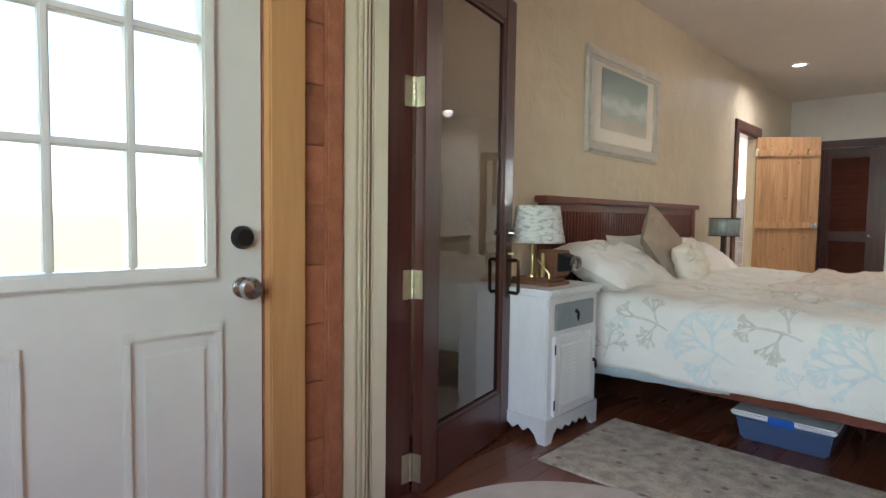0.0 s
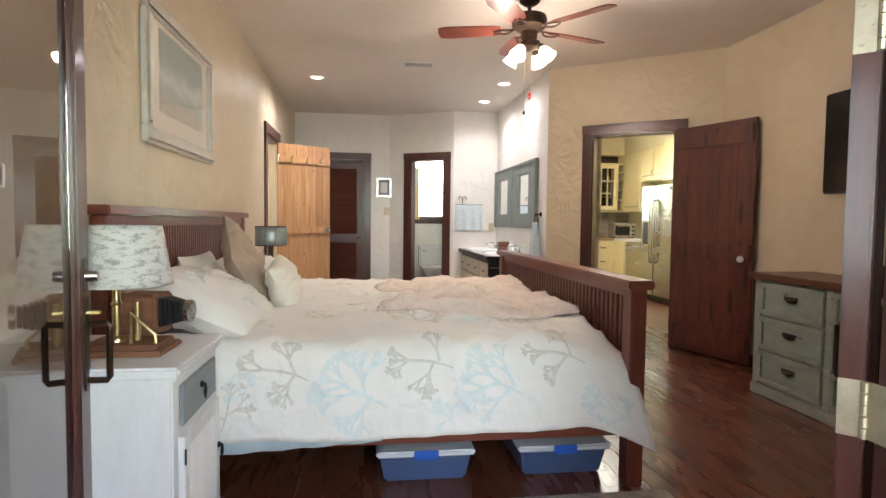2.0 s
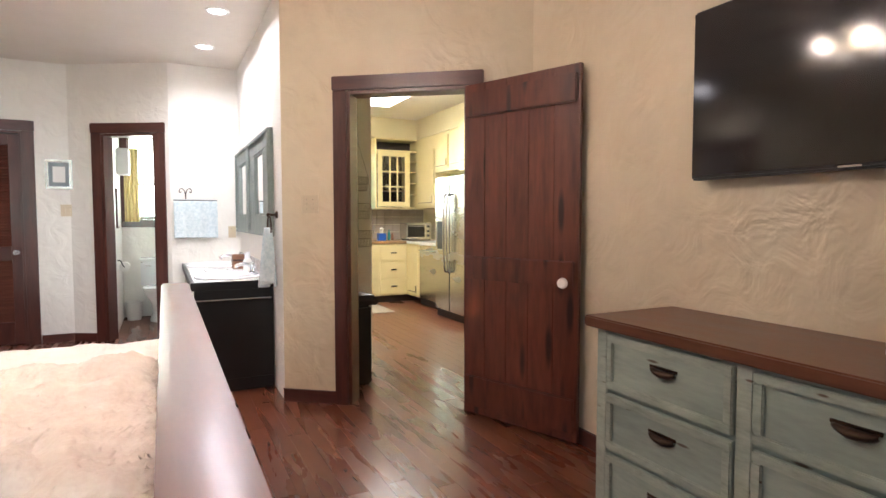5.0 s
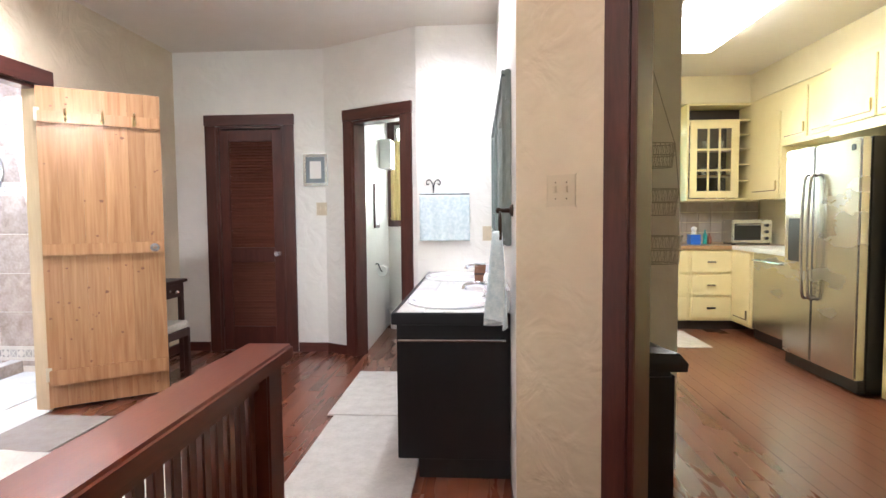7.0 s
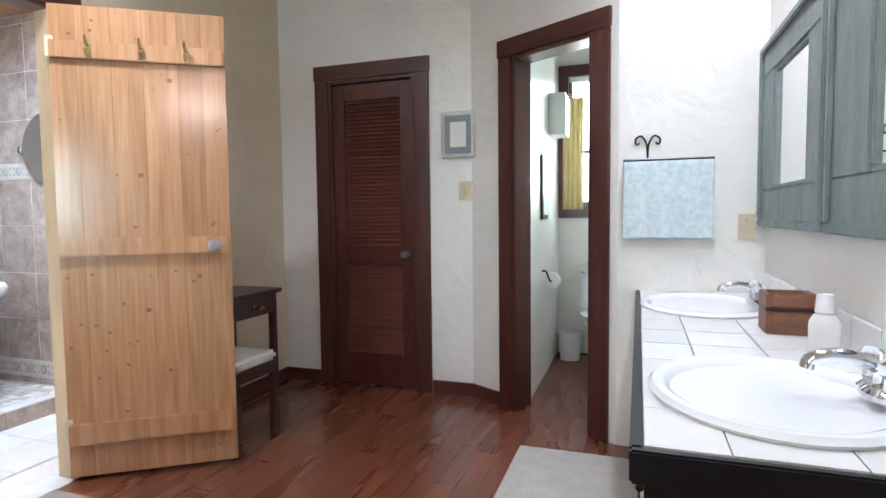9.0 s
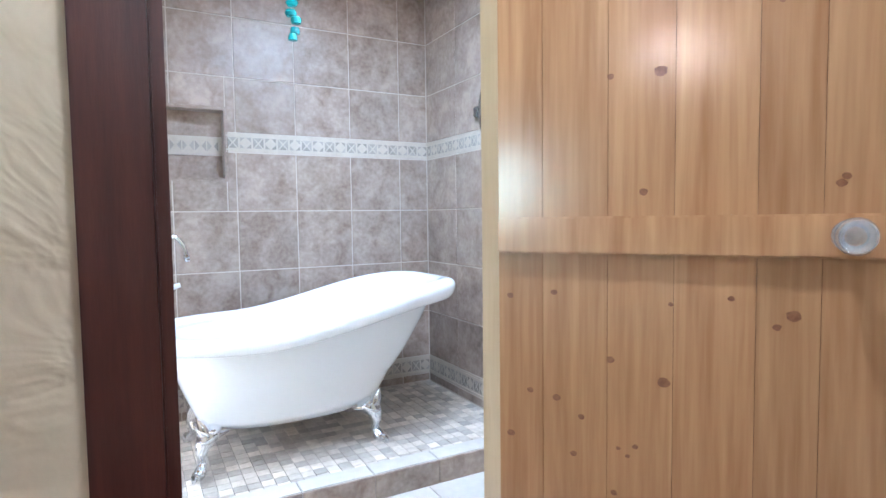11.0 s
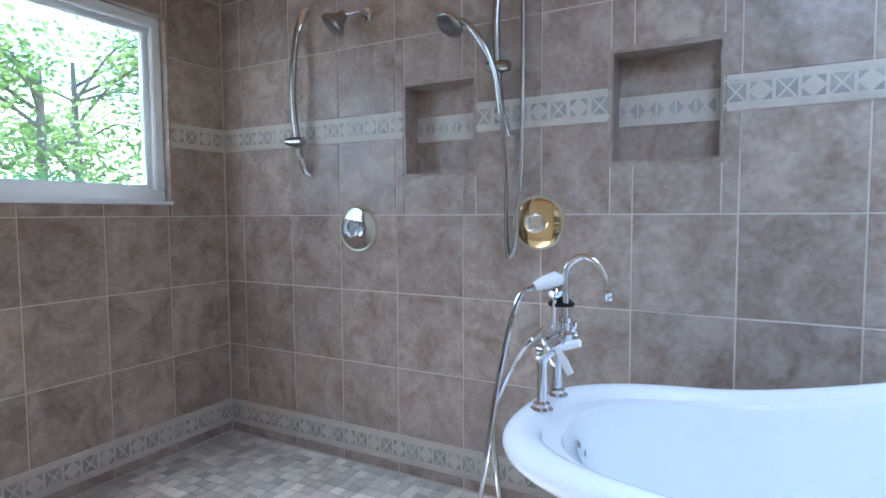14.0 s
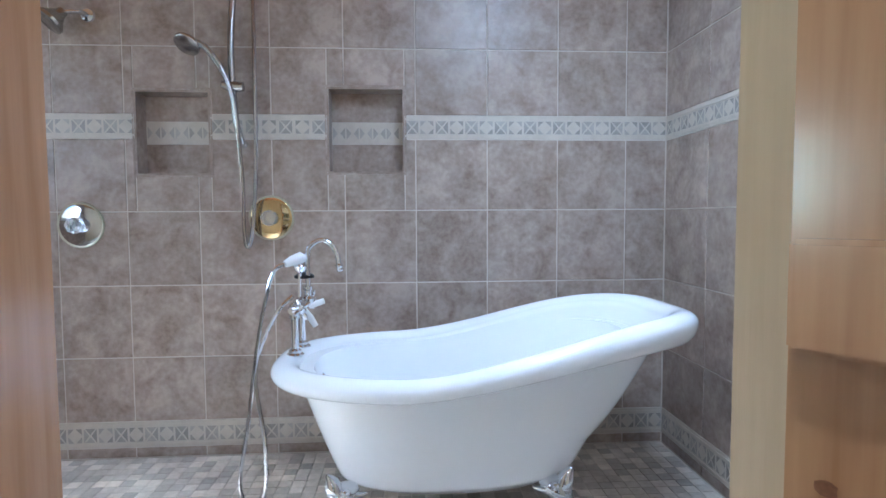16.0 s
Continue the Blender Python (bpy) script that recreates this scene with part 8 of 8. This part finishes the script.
gdo = part("door", gd, M["yellow"], gc)
for k in (1, 2):
    xx = gx0 + 0.075 + k * (gx1 - gx0 - 0.15) / 3
    part("muntin", box(xx - 0.011, 10.432, gz0 + 0.076, xx + 0.011, 10.448, gz1 - 0.076, 0.003), M["yellow"], gdo)
    zz = gz0 + 0.075 + k * (gz1 - gz0 - 0.15) / 3
    part("muntin", box(gx0 + 0.076, 10.433, zz - 0.011, gx1 - 0.076, 10.447, zz + 0.011, 0.003), M["yellow"], gdo)
part("pane", box(gx0 + 0.0755, 10.4385, gz0 + 0.0755, gx1 - 0.0755, 10.4415, gz1 - 0.0755), M["glass"], gdo)
rnd = random.Random(8)
for k in range(9):
    xx, zz = 3.28 + 0.16 * (k % 3) + rnd.uniform(-0.02, 0.02), (1.4105, 1.6755, 1.9655)[k // 3]
    solo("drinking_glass", lathe(bmesh.new(), [(0, 0.0), (0.026, 0.0), (0.034, 0.10), (0.031, 0.10), (0.024, 0.006), (0, 0.006)], 14, Matrix.Translation((xx, 10.62, zz))), M["crystal"], "clear drinking glass inside the cabinet", "glass", True, group="glasses in the cabinet")
cabinet("wall_cabinet", "tall pale yellow corner wall cabinet", 3.85, 9.80, 1.39, 4.115, 10.449, 2.455, "x", [(9.82, 1.43, 10.40, 2.25, "door")], KU_, "brass")
cabinet("wall_cabinet", "pale yellow wall cabinet over the worktop", 3.85, 8.88, 1.90, 4.115, 9.799, 2.455, "x", [(9.36, 1.94, 9.78, 2.40, "door"), (8.90, 1.94, 9.33, 2.40, "door")], KU_, "brass")
cabinet("wall_cabinet", "pale yellow wall cabinet over the refrigerator", 3.75, 7.90, 1.86, 4.115, 8.879, 2.455, "x", [(8.32, 1.94, 8.85, 2.40, "door"), (7.92, 1.94, 8.30, 2.40, "door")], KU_, "brass")
cabinet("pantry_cabinet", "tall pale yellow cabinet beside the refrigerator", 3.55, 7.0, 0.0, 4.115, 7.89, 2.455, "x", [(7.02, 0.1, 7.86, 2.4, "door")], KU_, "brass")
structure("soffit", box(3.84, 5.12, 2.4565, 4.119, 10.775, CEIL - 0.002), M["kitwall"], "plain yellow soffit over the cabinets")
structure("soffit", box(2.3, 10.44, 2.4565, 3.839, 10.775, CEIL - 0.002), M["kitwall"], "plain yellow soffit over the cabinets")
spb = bmesh.new()
for i in range(13):
    for j in range(4):
        bx(spb, 2.35 + i * 0.135, 10.762, 0.912 + j * 0.118, 2.48 + i * 0.135, 10.774, 1.025 + j * 0.118)
part("backsplash", spb, M["splash"], bpy.data.objects["wall_kitchen_back"], "taupe kitchen tiles")["kind"] = "stuff"
to = thing("toaster_oven", "silver toaster oven with dark glass door", "appliance", 3.62, 10.40, 0.9055)
part("body", box(-0.02, -0.12, 0.015, 0.40, 0.16, 0.27, 0.012), M["steel"], to)
part("door_glass", box(0.005, -0.127, 0.05, 0.28, -0.1205, 0.23, 0.003), M["screen"], to, "dark glass door")
part("handle", tube(bmesh.new(), [(0.02, -0.127, 0.215), (0.02, -0.15, 0.215), (0.265, -0.15, 0.215), (0.265, -0.127, 0.215)], 0.006, 8), M["nickel"], to, smooth=True)
for k in range(3):
    part("dial", cyl(bmesh.new(), (0.34, -0.1205, 0.07 + k * 0.07), (0.34, -0.14, 0.07 + k * 0.07), 0.017), M["blackplastic"], to, smooth=True)
for sx in (0.0, 0.36):
    part("foot", box(sx, -0.1, 0, sx + 0.03, 0.14, 0.0145), M["blackplastic"], to)
tbx = thing("tissue_box", "blue tissue box with white tissue on the worktop", "box", 3.25, 10.42, 0.9055)
part("carton", box(-0.055, -0.055, 0, 0.055, 0.055, 0.11, 0.003), M["latch"], tbx)
part("tissue", lathe(bmesh.new(), [(0.03, 0.111), (0.022, 0.14), (0.035, 0.18), (0.008, 0.20), (0, 0.20)], 7), M["paper"], tbx)
for k, (xx, hh) in enumerate(((3.40, 0.16), (3.45, 0.12), (3.06, 0.18))):
    solo("bottle", lathe(bmesh.new(), [(0, 0), (0.022, 0), (0.022, hh * 0.65), (0.010, hh * 0.8), (0.010, hh), (0, hh)], 14, Matrix.Translation((xx, 10.5, 0.9055))), M["wicker" if k else "tealglass"], "small bottle on the kitchen worktop", "bottle", True, group="bottles on the worktop")
sht = thing("window_shutter", "turquoise painted shutter beside the kitchen window", "shutter", 3.05, 10.76, 1.2)
part("shutter_frame", box(-0.09, -0.03, 0, 0.09, 0, 0.95, 0.004), M["curtain"], sht)
for k in range(9):
    part("slat", box(-0.07, -0.042, 0.06 + k * 0.095, 0.07, -0.0305, 0.12 + k * 0.095, 0.003), M["curtain"], sht)
ck = thing("ceiling_light", "rectangular lit kitchen ceiling light", "ceiling light", 2.62, 8.50, CEIL)
part("frame", box(-0.30, -0.66, -0.022, 0.30, 0.66, -0.001, 0.006), M["whitepaint"], ck)
part("diffuser", box(-0.285, -0.645, -0.115, 0.285, 0.645, -0.0225, 0.03), M["tubelight"], ck, "lit diffuser")

# waste bin and hanging wire baskets by the doorway
wbn = thing("waste_bin", "black plastic waste bin with swing lid", "bin", 1.54, 6.435, 0, 6)
part("body", box(-0.105, -0.145, 0.006, 0.105, 0.145, 0.60, 0.018), M["blackplastic"], wbn, smooth=True)
part("lid", lathe(bmesh.new(), [(0.158, 0.601), (0.162, 0.635), (0.135, 0.672), (0.07, 0.688), (0, 0.69)], 4, pose(0, 0, 0, 0, 0, 45), 1.0, 1.32), M["blackplastic"], wbn)
part("pedal", box(-0.03, -0.175, 0.012, 0.03, -0.1455, 0.026, 0.004), M["nickel"], wbn, "small steel pedal")
hbk = thing("hanging_basket", "three-tier grey wire basket hanging on the wall", "basket", 1.665, 6.66, 0)
for z, r, dp in ((1.56, 0.095, 0.105), (1.355, 0.115, 0.12), (1.14, 0.135, 0.125)):
    for zz, rr2 in ((z, r), (z - dp * 0.5, r * 0.97), (z - dp, r * 0.86)):
        part("hoop", tube(bmesh.new(), [(rr2 * math.cos(q * math.pi / 12), rr2 * 0.62 * math.sin(q * math.pi / 12), zz) for q in range(25)], 0.0024, 5), M["greywire"], hbk)
    wb_ = bmesh.new()
    for q in range(26):
        a = q * math.pi / 13
        tube(wb_, [(r * math.cos(a), r * 0.62 * math.sin(a), z), (r * 0.86 * math.cos(a + 0.2), r * 0.86 * 0.62 * math.sin(a + 0.2), z - dp)], 0.0011, 3)
        tube(wb_, [(r * math.cos(a), r * 0.62 * math.sin(a), z), (r * 0.86 * math.cos(a - 0.2), r * 0.86 * 0.62 * math.sin(a - 0.2), z - dp)], 0.0011, 3)
    for q in range(-3, 4):
        tube(wb_, [(q * r * 0.22, -r * 0.42, z - dp), (q * r * 0.22, r * 0.42, z - dp)], 0.0011, 3)
    part("wire_mesh", wb_, M["greywire"], hbk)["kind"] = "stuff"
for s_ in (-1, 1):
    part("chain", tube(bmesh.new(), [(0, 0.05, 1.93), (s_ * 0.095, 0, 1.56), (s_ * 0.115, 0, 1.355), (s_ * 0.135, 0, 1.14)], 0.0022, 5), M["greywire"], hbk)
part("hook", tube(bmesh.new(), [(0, 0.05, 1.93), (0, 0.085, 1.95)], 0.004, 5), M["greywire"], hbk)
bpm = solo("kitchen_mat", box(2.60, 9.30, 0.001, 3.02, 10.05, 0.010, 0.003), M["greymat"], "pale kitchen mat on the planks", "mat")

# ---- toilet room ----
tl = thing("toilet", "white porcelain toilet under the window", "toilet", 0.24, 10.41, 0)
part("tank", box(-0.21, -0.19, 0.385, 0.21, -0.005, 0.715, 0.025), M["porcelain"], tl, smooth=True)
part("tank_lid", box(-0.222, -0.205, 0.7155, 0.222, 0.0, 0.752, 0.012), M["porcelain"], tl, smooth=True)
part("flush_lever", tube(bmesh.new(), [(-0.15, -0.19, 0.66), (-0.15, -0.205, 0.66), (-0.09, -0.21, 0.652)], 0.007, 8), M["chrome"], tl, smooth=True)
part("bowl", lathe(bmesh.new(), [(0.115, 0.0), (0.12, 0.02), (0.085, 0.12), (0.10, 0.22), (0.165, 0.34), (0.185, 0.385), (0.17, 0.395), (0.14, 0.33), (0, 0.25)], 32, Matrix.Translation((0, -0.40, 0)), 1.0, 1.28), M["porcelain"], tl, smooth=True)
part("seat", lathe(bmesh.new(), [(0.12, 0.3955), (0.185, 0.3955), (0.19, 0.41), (0.18, 0.418), (0, 0.420)], 32, Matrix.Translation((0, -0.40, 0)), 1.0, 1.28), M["porcelain"], tl, smooth=True)
part("pedestal", box(-0.10, -0.30, 0.0, 0.10, -0.02, 0.384, 0.03), M["porcelain"], tl, smooth=True)
w2 = tagged(thing("window_2", "", "", 0.21, 10.42, 0), "dark framed sash window with glowing daylight", "", "", "structure")
for a in ((-0.38, 1.13, 0.38, 1.2295), (-0.38, 2.2805, 0.38, 2.37), (-0.38, 1.23, -0.3005, 2.28), (0.3005, 1.23, 0.38, 2.28)):
    part("window_casing", box(a[0], -0.02, a[1], a[2], -0.0005, a[3], 0.004), M["darktrim"], w2)
for a in ((-0.2995, 1.2305, 0.2995, 1.265), (-0.2995, 2.245, 0.2995, 2.2795), (-0.2995, 1.2655, -0.27, 2.2445), (0.27, 1.2655, 0.2995, 2.2445), (-0.2695, 1.66, 0.2695, 1.685)):
    part("sash", box(a[0], 0.03, a[1], a[2], 0.065, a[3], 0.004), M["darktrim"], w2)
part("pane", box(-0.2695, 0.045, 1.2655, 0.2695, 0.049, 2.2445), M["glass"], w2).visible_shadow = False
bl_ = mesh_of("blind_slat", box(-0.29, -0.012, -0.0008, 0.29, 0.012, 0.0008), M["paper"])
bld = thing("window_blind", "white slatted blind drawn up at the top", "blind", 0.21, 10.43, 0)
part("head_rail", box(-0.292, -0.015, 2.235, 0.292, 0.015, 2.275, 0.003), M["paper"], bld)
for k in range(11):
    piece("blind_slat", bl_, bld, pose(0, 0, 2.225 - k * 0.017, 25, 0, 0))
wc = thing("wall_cabinet", "small white louvred cabinet with a yellow towel", "cabinet", -0.1695, 10.0, 0)
part("body", box(0, -0.13, 1.75, 0.12, 0.13, 2.05, 0.004), M["whitepaint"], wc)
for k in range(4):
    part("slat", box(0.1205, -0.11, 1.80 + k * 0.06, 0.126, 0.11, 1.835 + k * 0.06, 0.002), M["whitepaint"], wc)
vc = bmesh.new()
grid(vc, 30, 14, lambda a, b: Vector((-0.13 + 0.16 * a, 10.375 + 0.012 * math.sin(a * 26), 1.20 + 0.90 * b)))
o = solo("curtain_panel", vc, mat("yellow_curtain", (0.72, 0.58, 0.25), (0.80, 0.67, 0.34), 6, (0.8, 0.9), bump=0.2), "short yellow curtain beside the window", "curtain", True)
o.modifiers.new("thickness", "SOLIDIFY").thickness = 0.004
tpp = thing("toilet_roll", "toilet roll on a dark wall holder", "toilet roll", -0.1695, 9.55, 0.70)
part("holder", tube(bmesh.new(), smooth_path([(0, 0, 0.07), (0.03, 0, 0.07), (0.05, 0, 0.02), (0.065, 0.0, 0.0), (0.065, 0.13, 0.0)], 4), 0.006, 8), M["blackiron"], tpp, smooth=True)
part("roll", lathe(bmesh.new(), [(0.02, 0), (0.052, 0.0), (0.052, 0.10), (0.02, 0.10)], 24, Matrix.Translation((0.065, 0.11, 0.0)) @ pose(0, 0, 0, 90, 0, 0)), M["paper"], tpp, smooth=True)
bin3 = solo("waste_basket", lathe(bmesh.new(), [(0, 0), (0.075, 0.0), (0.095, 0.22), (0.10, 0.225), (0.09, 0.225), (0.07, 0.01), (0, 0.01)], 24, Matrix.Translation((-0.05, 10.20, 0))), M["paper"], "small white waste basket", "bin", True)
pf3 = thing("framed_picture", "narrow dark framed picture on the toilet room wall", "picture", -0.1695, 9.62, 1.35)
part("frame", box(0, -0.12, -0.22, 0.018, 0.12, 0.22, 0.004), M["darktrim"], pf3)
part("picture", box(0.0185, -0.09, -0.19, 0.020, 0.09, 0.19), M["paper"], pf3)

# ---- outdoors ----
def leaf_tree(name, x, y, z, h, r, n, seed, label, size=0.11):
    """A tree: a bent trunk with limbs and a loose crown of separate leaves."""
    rnd = random.Random(seed)
    t = thing(name, label, "tree", x, y, z)
    tk = bmesh.new()
    top = Vector((rnd.uniform(-0.3, 0.3), rnd.uniform(-0.3, 0.3), h * 0.75))
    tube(tk, smooth_path([(0, 0, -0.1), (0.05, 0.04, h * 0.3), top * 0.75, top], 5), [0.12 * (1 - 0.045 * i) for i in range(16)], 9)
    tips = []
    for k in range(11):
        b0 = top * rnd.uniform(0.35, 0.95)
        a, el = rnd.uniform(0, 6.28), rnd.uniform(0.0, 0.7)
        ln = r * rnd.uniform(0.6, 1.0)
        tip = b0 + Vector((math.cos(a) * ln, math.sin(a) * ln, math.sin(el) * ln * 0.8))
        mid = (b0 + tip) / 2 + Vector((0, 0, 0.15 * ln))
        tube(tk, smooth_path([b0, mid, tip], 4), [0.04 - 0.0042 * i for i in range(9)], 6)
        tips += [mid, tip, (mid + tip) / 2]
    part("trunk", tk, M["bark"], t, smooth=True)
    vs, fs = [], []
    for i in range(n):
        c = rnd.choice(tips) + Vector((rnd.gauss(0, 0.28), rnd.gauss(0, 0.28), rnd.gauss(0, 0.24))) * r * 0.5
        u = Vector((rnd.gauss(0, 1), rnd.gauss(0, 1), rnd.gauss(0, 0.5))).normalized()
        w = u.cross(Vector((rnd.gauss(0, 1), rnd.gauss(0, 1), rnd.gauss(0, 1)))).normalized()
        s = size * rnd.uniform(0.6, 1.2)
        k = len(vs)
        vs += [c - u * s, c + w * s * 0.45, c + u * s, c - w * s * 0.45]
        fs.append((k, k + 1, k + 2, k + 3))
    me = bpy.data.meshes.new("crown")
    me.from_pydata([tuple(v) for v in vs], [], fs)
    me.materials.append(M["leaf"])
    o = new("crown", me)
    o.parent = t
    tagged(o, "loose sunlit green leaves", kind="stuff")
    return t


leaf_tree("leafy_tree", -6.9, -2.6, -0.5, 5.2, 2.3, 4200, 5, "leafy broad-crowned tree in sunlight outside the bathroom", 0.07)
leaf_tree("leafy_tree", -9.0, -5.4, -0.5, 6.4, 2.9, 4200, 6, "tall leafy tree behind the first one", 0.09)
leaf_tree("leafy_tree", -5.6, -5.0, -0.5, 4.4, 1.9, 3000, 7, "young leafy tree in the yard", 0.075)
pmt = thing("palm_shrub", "fan palm shrub below the bathroom window", "palm", -4.4, 2.6, -0.5)
rnd = random.Random(21)
for k in range(9):
    a = rnd.uniform(0, 6.28)
    c = Vector((math.cos(a) * 0.45, math.sin(a) * 0.45, 1.35 + rnd.uniform(0, 0.75)))
    fr_ = bmesh.new()
    tube(fr_, smooth_path([(0, 0, 0), c * 0.6, c], 4), 0.012, 5)
    out = Vector((math.cos(a), math.sin(a), rnd.uniform(-0.2, 0.5))).normalized()
    side = out.cross(Vector((0, 0, 1))).normalized()
    for q in range(15):
        g = radians(-80 + q * 160 / 14)
        d_ = out * math.cos(g) + side * math.sin(g) + Vector((0, 0, -0.12))
        wv = out * -math.sin(g) + side * math.cos(g)
        ln = 0.48 * (0.7 + 0.3 * math.cos(g))
        fr_.faces.new([fr_.verts.new(p) for p in (c, c + d_ * ln * 0.5 + wv * 0.016, c + d_ * ln, c + d_ * ln * 0.5 - wv * 0.016)])
    part("frond", fr_, M["palmleaf"], pmt)

# ---- floor planks ----
fl_ = bpy.data.objects["floor"]
PWID = 0.098
rnd = random.Random(2)
lengths = (0.9, 1.2, 1.5)
ROOMS = ((-1.93, 2.33, 1.4, 9.1), (-1.46, 1.40, -0.9, 1.4), (1.1, 4.1, 5.9, 9.9), (-0.17, 0.85, 8.7, 9.8))
plank_me = {ln: mesh_of("plank", bx(bmesh.new(), 0.0006, 0.0006, -0.0055, PWID - 0.0006, ln - 0.0006, 0.0, 0.0012), M["plank"]) for ln in lengths}
rest = bmesh.new()
made = 0
for i in range(int(6.3 / PWID) + 1):
    x0 = -1.935 + i * PWID
    y = -1.3 - rnd.uniform(0, 0.9)
    while y < 10.8:
        ln = rnd.choice(lengths)
        if x0 < 2.3 and 1.3 < y < 9.1 and y + ln > 1.5 and made < 300 and not (x0 < 0.25 and 3.0 < y and y + ln < 5.2):
            piece("plank", plank_me[ln], fl_, Matrix.Translation((x0, y, 0)))
            made += 1
        elif any(xa < x0 + PWID and x0 < xb and ya < y + ln and y < yb for xa, xb, ya, yb in ROOMS):
            v = [rest.verts.new(p) for p in ((x0 + 0.0008, y + 0.0008, 0), (x0 + PWID - 0.0008, y + 0.0008, 0), (x0 + PWID - 0.0008, y + ln - 0.0008, 0), (x0 + 0.0008, y + ln - 0.0008, 0))]
            rest.faces.new(v)
        y += ln
pr_ = part("plank_rest", rest, M["plank_rest"], fl_, "red-brown floor planks")
pr_["kind"] = "stuff"

# cedar boards beside the outer door
cw = bpy.data.objects["wall_porch_west"]
cb_ = mesh_of("board", box(0, 0.001, 0.001, 0.012, 0.079, 0.184, 0.003), M["cedar"])
for k in range(14):
    piece("board", cb_, cw, Matrix.Translation((-1.4598, 0.906, k * 0.186)))
